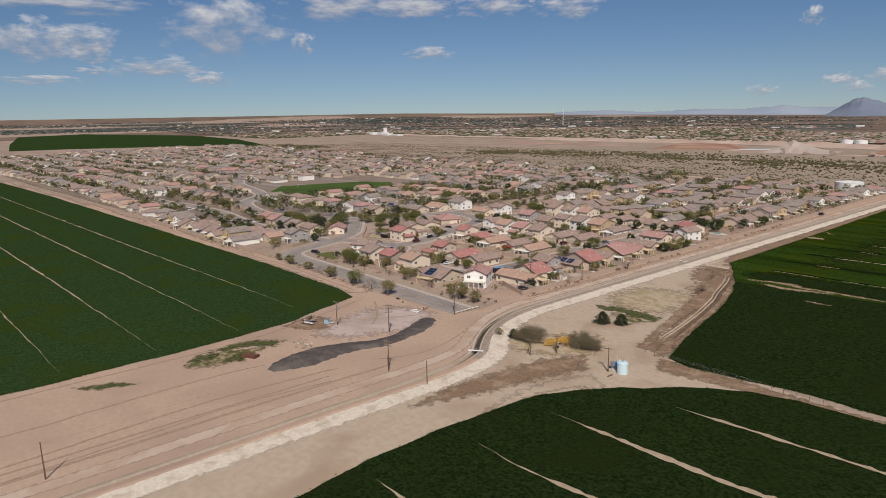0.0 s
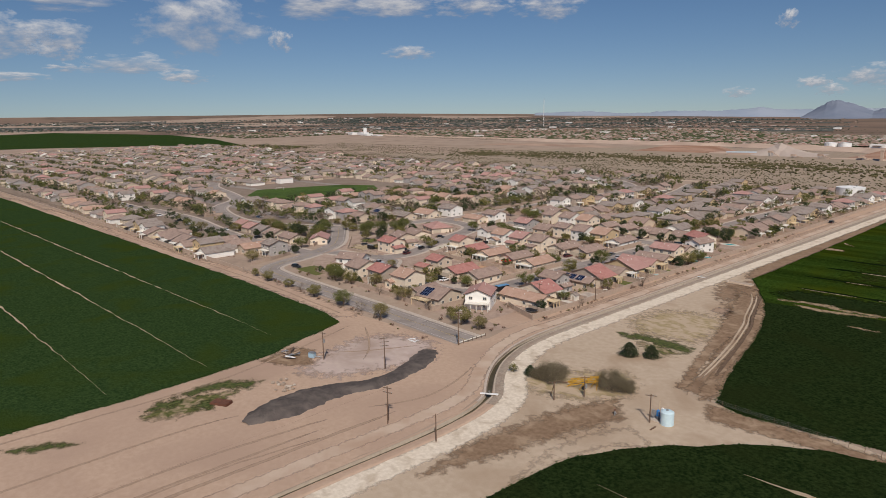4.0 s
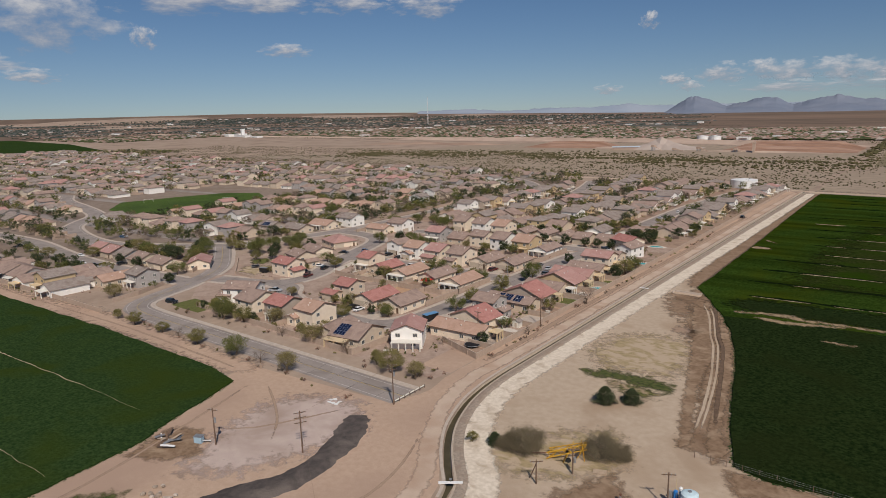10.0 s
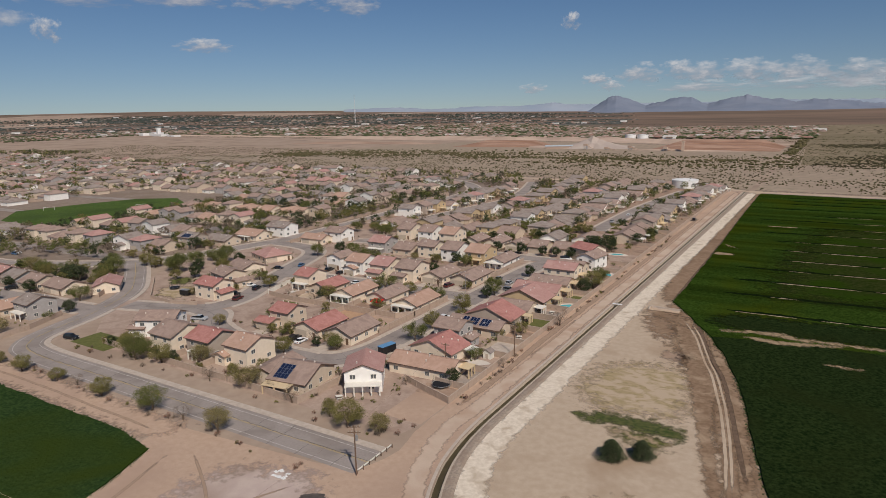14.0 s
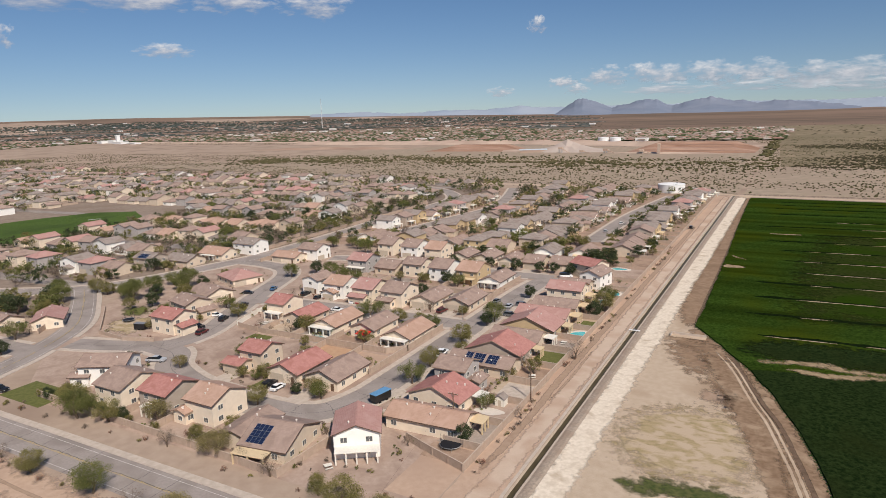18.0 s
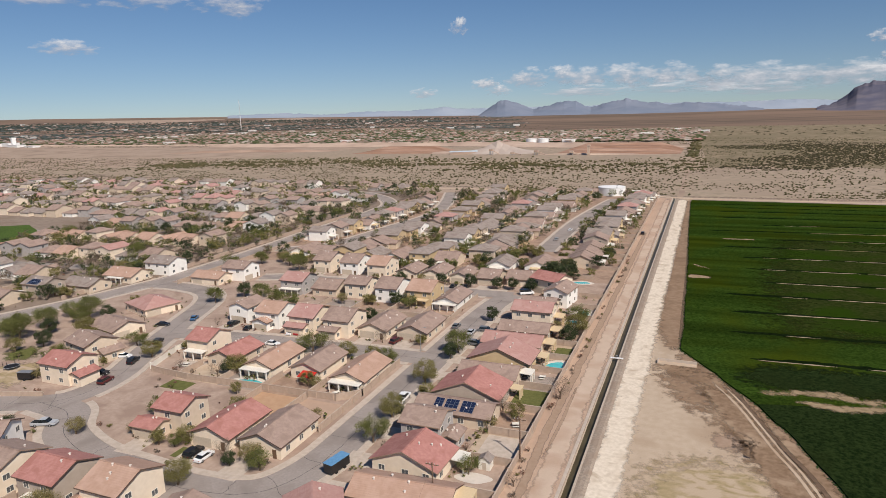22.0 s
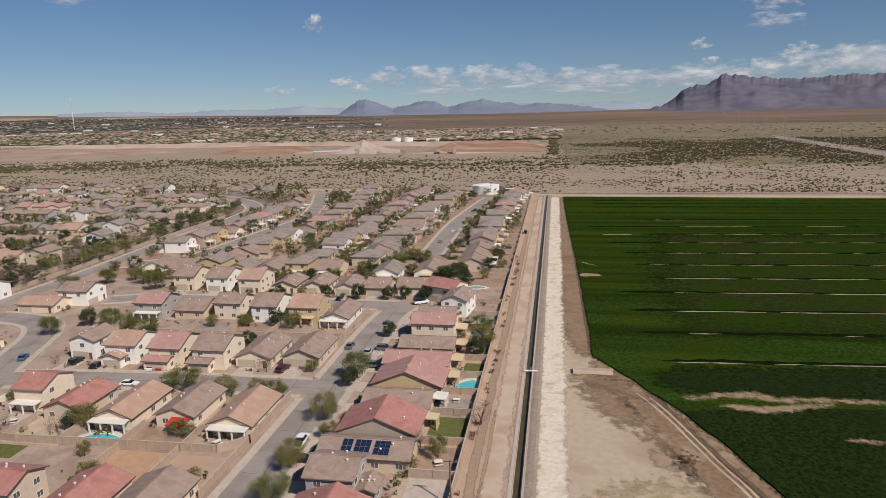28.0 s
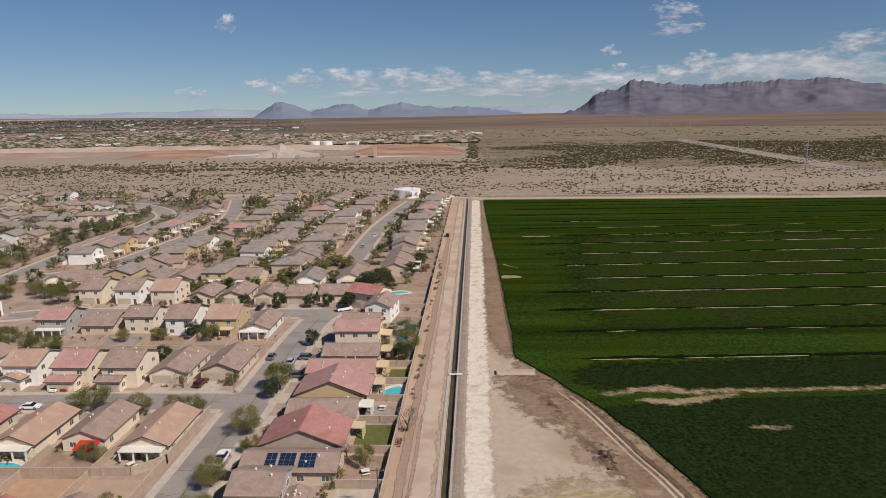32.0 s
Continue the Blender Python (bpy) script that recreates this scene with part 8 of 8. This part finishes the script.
for z in (0.2, 1.2, 2.3):
    part("rail", tube((-1.4, 0, z), (1.4, 0, z), 0.04), STEEL, panel)
tagged(part("pole_plank", box(57.5, -37.8, 0.03, 57.8, -35.6, 0.25), POLEWOOD), "dark wooden baulk lying on the soil", "timber")
v = empty("standpipe_valve", pose(48, -37.2, 0), "small dark irrigation valve on a standpipe", "valve")
part("standpipe", tube((0, 0, -0.2), (0, 0, 1.0), 0.16, 0.16, 10), STEEL, v)
part("valve_wheel", join(cyl(0, 0, 1.35, 1.42, 0.28, n=12), tube((0, 0, 1.0), (0, 0, 1.4), 0.05)), RUST, v)
part("outlet", tube((0, 0, 0.7), (0.5, 0.1, 0.6), 0.12, 0.14, 8), STEEL, v)

# ---- yellow field implement ----
YEL = mat("yellow_implement_paint", (0.5, 0.28, 0.02), (0.38, 0.2, 0.02), 1.5, 0.6, bump=0.005, bscale=10)
imp = empty("field_implement", pose(33.5, -29, 0, 0, 0, 28), "yellow collapsed farm implement of lattice steel beams", "machine")


def lattice(a, b, up, r, n):
    """Two chords from a to b, one above the other, with zigzag bars between them."""
    a, b, up = Vector(a), Vector(b), Vector(up)
    part("chord", tube(a, b, r, r, 6), YEL, imp)
    part("chord", tube(a + up, b + up, r, r, 6), YEL, imp)
    for i in range(n):
        p, q = a.lerp(b, i / n), a.lerp(b, (i + 1) / n)
        part("bar", tube(p if i % 2 else p + up, q + up if i % 2 else q, r * 0.7, r * 0.7, 5), YEL, imp)


lattice((-4.2, -1.2, 0.3), (3.6, -0.8, 2.4), (0, 0.2, 1.1), 0.13, 8)
lattice((-3.8, 1.0, 0.3), (4.0, 0.9, 2.2), (0, -0.2, 1.1), 0.13, 8)
lattice((-1.0, -2.4, 0.2), (0.6, 2.6, 1.2), (0.5, 0, 0.9), 0.1, 6)
lattice((1.8, -1.8, 1.0), (3.4, 2.2, 2.4), (0.4, 0, 0.8), 0.1, 5)
for y in (-1.2, 1.2):
    part("strut", tube((3.2, y, 0.0), (2.6, y * 0.7, 3.6), 0.1, 0.08, 6), YEL, imp)
    part("strut", tube((-4.4, y, 0.0), (-2.4, y * 0.8, 1.6), 0.1, 0.08, 6), YEL, imp)
part("drawbar", tube((-4.4, 0, 0.7), (-7.5, 0.2, 0.4), 0.14, 0.1, 6), RUST, imp)
for y in (-1.9, 1.9):
    part("wheel", join(*[([(a, c2, b + 0.5) for a, b, c2 in q], f) for q, f in (cyl(0, 0, y - 0.15, y + 0.15, 0.5, n=16),)]), RUBBER, imp)
pal = empty("timber_pallet", pose(41, -30.5, 0, 0, 0, 20), "weathered wooden pallet on the soil", "pallet")
for i in range(4):
    part("board", box(-1.3, -0.7 + 0.4 * i, 0.14, 1.3, -0.42 + 0.4 * i, 0.2), PALE, pal)
for x in (-1.1, 0, 1.0):
    part("bearer", box(x, -0.7, 0, x + 0.12, 0.8, 0.14), POLEWOOD, pal)

# ---- canal crossings ----
for x, y, rot, L in ((20, -50.6, 36, 4.6), (-0.4, 100, 0, 3.4)):
    g = empty("canal_gate", pose(x, y, 0, 0, 0, rot), "pale concrete check gate across the canal", "gate")
    part("walkway", box(-L / 2, -0.35, 0.35, L / 2, 0.35, 0.5), PAINT_WHITE, g)
    for s in (-1, 1):
        part("pier", box(s * L * 0.42 - 0.2, -0.35, -0.3, s * L * 0.42 + 0.2, 0.35, 0.35), CONCRETE, g)
    part("gate_wheel", join(cyl(0, 0, 0.5, 1.1, 0.06, n=8), cyl(0, 0, 1.1, 1.16, 0.3, n=12)), STEEL, g)
head = empty("ditch_headwall", pose(15.5, 102.5, 0), "weathered concrete headwall at the field corner", "wall")
part("wall_body", box(-5, -0.15, -0.2, 5, 0.15, 0.8), CONCRETE, head)
part("end_wall", box(-5.15, -2.2, -0.2, -4.85, 0.15, 0.8), CONCRETE, head)
part("apron", box(-4.85, -2.2, -0.1, 5, -0.15, 0.08), PALE, head)

# ---- scrap in the yard ----
rng = random.Random(44)
sc = empty("scrap_heap", pose(-40, -73, 0), "heap of scrap timber and sheet metal", "scrap")
for i in range(14):
    x, y, a = rng.uniform(-3.5, 3.5), rng.uniform(-2, 2), rng.uniform(0, 180)
    part("plank" if i % 2 else "sheet", box(-rng.uniform(0.8, 2.2), -rng.uniform(0.1, 0.5), 0, rng.uniform(0.8, 2.2), rng.uniform(0.1, 0.5), 0.06), (POLEWOOD, STEEL, PALE, PAINT_WHITE)[i % 4], sc, at=pose(x, y, 0.1 + 0.06 * i, rng.uniform(-12, 12), rng.uniform(-12, 12), a))
bx = empty("blue_pump_box", pose(-34.5, -69.5, 0, 0, 0, 25), "pale blue pump box beside a pole", "pump")
part("body", box(-0.9, -0.6, 0, 0.9, 0.6, 1.5), mat("faded_blue", (0.35, 0.48, 0.56), (0.3, 0.42, 0.5), 2, 0.6), bx)
part("lid", box(-1, -0.7, 1.5, 1, 0.7, 1.58), STEEL, bx)
part("pipe", tube((0.9, 0, 0.5), (2.6, 0.5, 0.4), 0.15), STEEL, bx)
rs = empty("steel_stack", pose(-22.5, -102.5, 0, 0, 0, 30), "stack of rusty steel plates on the soil", "steel stack")
for i in range(5):
    part("plate", box(-2.6 + 0.1 * i, -1.3, 0.13 * i, 2.6 - 0.05 * i, 1.3, 0.13 * i + 0.1), RUST, rs)
rub = empty("rubble_heap", pose(-22, -86, 0), "heap of grey broken concrete rubble", "rubble")
for i in range(26):
    a, r = rng.uniform(0, 6.28), rng.uniform(0, 3.2)
    s = rng.uniform(0.25, 0.7)
    part("chunk", join(([(px * s * rng.uniform(0.7, 1.2), py * s * rng.uniform(0.7, 1.2), pz * s * 0.7) for px, py, pz in ICO[0]], ICO[1])), GRAVEL if i % 3 else CONCRETE, rub, at=pose(r * math.cos(a) * 1.6, r * math.sin(a), 0.25, 0, 0, rng.uniform(0, 360)))
db = empty("white_debris", pose(-25, -38.5, 0), "scattered pale sheet debris on gravel", "debris")
for i in range(9):
    part("sheet", box(-0.5, -0.3, 0, rng.uniform(0.3, 0.9), 0.3, 0.05), PAINT_WHITE, db, at=pose(rng.uniform(-1.6, 1.6), rng.uniform(-1.2, 1.2), 0.04 + 0.02 * i, 0, rng.uniform(-10, 10), rng.uniform(0, 180)))

# ---- back-yard things ----
BLACKNET = mat("black_mesh", (0.015, 0.015, 0.018), None, rough=0.7)


def trampoline(x, y, r=2.2, h=0.9):
    t = empty("trampoline", pose(x, y, 0), "round black trampoline with a steel ring", "trampoline")
    part("mat", cyl(0, 0, h - 0.03, h, r * 0.93, n=24), BLACKNET, t)
    V = [((r + k) * math.cos(i * 0.2618), (r + k) * math.sin(i * 0.2618), h + z) for k, z in ((-0.07, 0), (0, 0.06), (0.07, 0), (0, -0.06)) for i in range(24)]
    part("ring", (V, [(a * 24 + i, a * 24 + (i + 1) % 24, (a + 1) % 4 * 24 + (i + 1) % 24, (a + 1) % 4 * 24 + i) for a in range(4) for i in range(24)]), STEEL, t)
    for i in range(6):
        a = i * 1.047
        part("leg", tube((r * math.cos(a), r * math.sin(a), 0), (r * math.cos(a), r * math.sin(a), h), 0.04), STEEL, t)
        part("net_pole", tube((r * math.cos(a), r * math.sin(a), h), (r * math.cos(a), r * math.sin(a), h + 1.7), 0.04), BLACKNET, t)


trampoline(-22.5, 79.5)
trampoline(-164, 40, 2.0)
trampoline(-19, 11.5, 2.4)
play = empty("play_frame", pose(-23.8, 15.4, 0, 0, 0, 10), "orange-roofed wooden play frame", "play frame")
ORANGEP = mat("orange_panel", (0.5, 0.17, 0.04), (0.44, 0.15, 0.04), 2, 0.6)
for x in (-1, 1):
    for y in (-1, 1):
        part("post", box(x - 0.07, y - 0.07, 0, x + 0.07, y + 0.07, 2.6), ORANGEP, play)
part("deck", box(-1.1, -1.1, 1.1, 1.1, 1.1, 1.2), POLEWOOD, play)
part("roof", roof_vf(2.4, 2.4, 2.6, 0.5, "x", False, 0.1, 0.08), ORANGEP, play)
part("slide", ([(1.1, -0.4, 1.2), (3.4, -0.4, 0.15), (3.4, 0.4, 0.15), (1.1, 0.4, 1.2), (1.1, -0.4, 1.1), (3.4, -0.4, 0.05), (3.4, 0.4, 0.05), (1.1, 0.4, 1.1)], [(0, 1, 2, 3), (7, 6, 5, 4), (0, 4, 5, 1), (2, 6, 7, 3), (1, 5, 6, 2), (3, 7, 4, 0)]), ORANGEP, play)
cub = empty("garden_playhouse", pose(-17.5, 36.8 - 2.2, 0), "small white garden playhouse with a pitched roof", "shed")
part("wall", wall_vf(2.4, 2.2, 2.0, 0.6, "y", False), WHITE, cub)
part("roof", roof_vf(2.4, 2.2, 2.0, 0.6, "y", False, 0.25, 0.08), ROOFS["grey"], cub)
part("door", box(-0.4, -1.14, 0, 0.4, -1.1, 1.6), GARAGE, cub)


def garden_table(x, y, rot=0):
    t = empty("garden_table", pose(x, y, 0, 0, 0, rot), "pale garden table with benches on a patio", "table", "garden tables")
    part("tabletop", box(-0.8, -0.5, 0.7, 0.8, 0.5, 0.76), WHITE, t)
    for s in (-1, 1):
        part("bench", box(-0.8, s * 0.95 - 0.17, 0.42, 0.8, s * 0.95 + 0.17, 0.47), WHITE, t)
        for k in (-1, 1):
            part("leg", box(k * 0.65 - 0.04, s * 0.9 - 0.04, 0, k * 0.65 + 0.04, s * 0.9 + 0.04, 0.72 if s > 0 else 0.7), STEEL, t)


for x, y in ((-17, 80.5), (-61, 54.5), (-64, 54.8), (-16.5, 53), (-91, 55.5 - 3.2), (-37.5, -6.5), (-116, 58), (-19.5, 21)):
    garden_table(x, y, (x * 37) % 90)
aw = empty("patio_awning", pose(-75.3, 58.7, 0), "bright red fabric awning behind a house", "awning")
REDF = mat("red_fabric", (0.55, 0.03, 0.02), (0.48, 0.03, 0.02), 2, 0.8)
part("canopy", ([(-2.2, -1.5, 2.1), (2.2, -1.5, 2.1), (2.2, 1.5, 2.7), (-2.2, 1.5, 2.7), (-2.2, -1.5, 2.04), (2.2, -1.5, 2.04), (2.2, 1.5, 2.64), (-2.2, 1.5, 2.64)], [(0, 1, 2, 3), (7, 6, 5, 4), (0, 4, 5, 1), (1, 5, 6, 2), (2, 6, 7, 3), (3, 7, 4, 0)]), REDF, aw)
for x in (-2.1, 2.1):
    part("post", tube((x, -1.4, 0), (x, -1.4, 2.1), 0.04), STEEL, aw)
    part("post", tube((x, 1.4, 0), (x, 1.4, 2.66), 0.04), STEEL, aw)
block_wall([(-163, -27), (-164.5, -16), (-170.5, -2)], 1.8, None, "brown block wall along the road bend")
block_wall([(-181, 18), (-190.5, 31), (-207, 42)], 1.8, None, "brown block wall along the road bend")
car("sedan", "white", -266, 5.5, 5)
car("sedan", "white", -246, -2.5, 8)
car("suv", "silver", -240, -6, 80)
car("suv", "black", -226, 7.5, 85)
car("pickup", "white", -301, 45.5, 5)
rng = random.Random(50)
for i in range(150):         # garden shrubs round the near houses
    hx, hy = HOUSE_SPOTS[rng.randrange(55)]
    a = rng.uniform(0, 6.28)
    x, y = hx + math.cos(a) * rng.uniform(8, 11), hy + math.sin(a) * rng.uniform(8.5, 11)
    if not near_road((x, y), None, 1) and x < -12.6 and all(abs(x - p) > 7 or abs(y - q) > 8 for p, q in HOUSE_SPOTS):
        plant(rng.choice(SH), x, y, rng.uniform(0.6, 1.2))
rng = random.Random(71)
beds = {"green": [], "olive": [], "rust": [], "bare": []}
for hx, hy in HOUSE_SPOTS + TAKEN[len(HOUSE_SPOTS):260]:
    for i in range(16):
        a = rng.uniform(0, 6.28)
        x, y = hx + math.cos(a) * rng.uniform(7, 13), hy + math.sin(a) * rng.uniform(8, 14)
        if near_road((x, y), None, 1.9) or x > -12.8 or any(abs(x - p) < 6.3 and abs(y - q) < 7.6 for p, q in HOUSE_SPOTS):
            continue
        r = rng.uniform(0.3, 0.85)
        v, f = crown_vf(rng, r * 1.7, r, 0.05, 5, 9, 0.26 * r + 0.03)
        beds[rng.choice(["green", "green", "olive", "olive", "rust", "bare"])].append(([(p + x, q + y, c) for p, q, c in v], f))
for k, lst in beds.items():
    tagged(part("garden_planting", join(*lst), LEAF[k]), {"green": "low green", "olive": "low olive-green", "rust": "dry reddish", "bare": "dry leafless"}[k] + " planting in the gravel gardens", "plants", kind="stuff")
for x, y in ((-450, 140), (-395, 180)):
    g = empty("goal_frame", pose(x, y, 0, 0, 0, 60), "white goal frame on the park lawn", "goal")
    for s in (-1, 1):
        part("post", tube((s * 3.6, 0, 0), (s * 3.6, 0, 2.6), 0.08), PAINT_WHITE, g)
    part("crossbar", tube((-3.6, 0, 2.6), (3.6, 0, 2.6), 0.08), PAINT_WHITE, g)

rng = random.Random(64)
spots = []
for i in range(900):         # garden trees round the near houses
    hx, hy = HOUSE_SPOTS[rng.randrange(len(HOUSE_SPOTS))]
    a = rng.uniform(0, 6.28)
    x, y = hx + math.cos(a) * rng.uniform(8, 12), hy + math.sin(a) * rng.uniform(9, 13)
    if len(spots) < 70 and not near_road((x, y), None, 2.6) and x < -16 and y > -8 and all(abs(x - p) > 8 or abs(y - q) > 9 for p, q in HOUSE_SPOTS) and all(math.hypot(x - p, y - q) > 9 for p, q in spots):
        spots.append((x, y))
        plant(rng.choice(["mesq2", "mesq2", "olive2", "gold", "dark", "bare", "mesq1"]), x, y, rng.uniform(0.35, 0.8))

# ---- wire fence along the field track ----
fence = empty("wire_fence", pose(54, -14.5, 0), "thin wire fence on weathered wooden posts along the track", "fence")
for i in range(17):
    part("post", tube((i * 3.0, 0.12 * math.sin(i * 1.7), -0.2), (i * 3.0, 0.12 * math.sin(i * 1.7) + 0.05, 1.35), 0.07, 0.06, 6), POLEWOOD, fence)
for z in (0.45, 0.85, 1.25):
    part("wire", tube((0, 0, z), (48, 0, z), 0.012, 0.012, 4), STEEL, fence)

patch("dry_grass", [(-170, 38), (-162, 31), (-152, 31), (-152, 42), (-162, 46)], 0.03, DRY, "dry yellow corner garden lawn", margin=3)
patch("weeds", [(-180, 50), (-172, 44), (-166, 48), (-174, 56)], 0.032, LAWN, "patchy green garden lawn", margin=3)
for k, x, y, s in (("dark", -172, 56, 0.9), ("dark", -182, 66, 0.9), ("olive2", -177, 50, 1.1), ("mesq2", -156, 51, 0.9), ("mesq2", -192, 60, 1.2), ("shrub_g", -171, 47, 1.3), ("shrub_g", -168, 50, 1.2), ("shrub_o", -160, 29, 1.1), ("shrub_g", -163, 50, 1.4), ("mesq2", -143, 66, 0.9), ("gold", -110, 17.5, 0.8), ("olive2", -89, 47, 0.7)):
    plant(k, x, y, s)
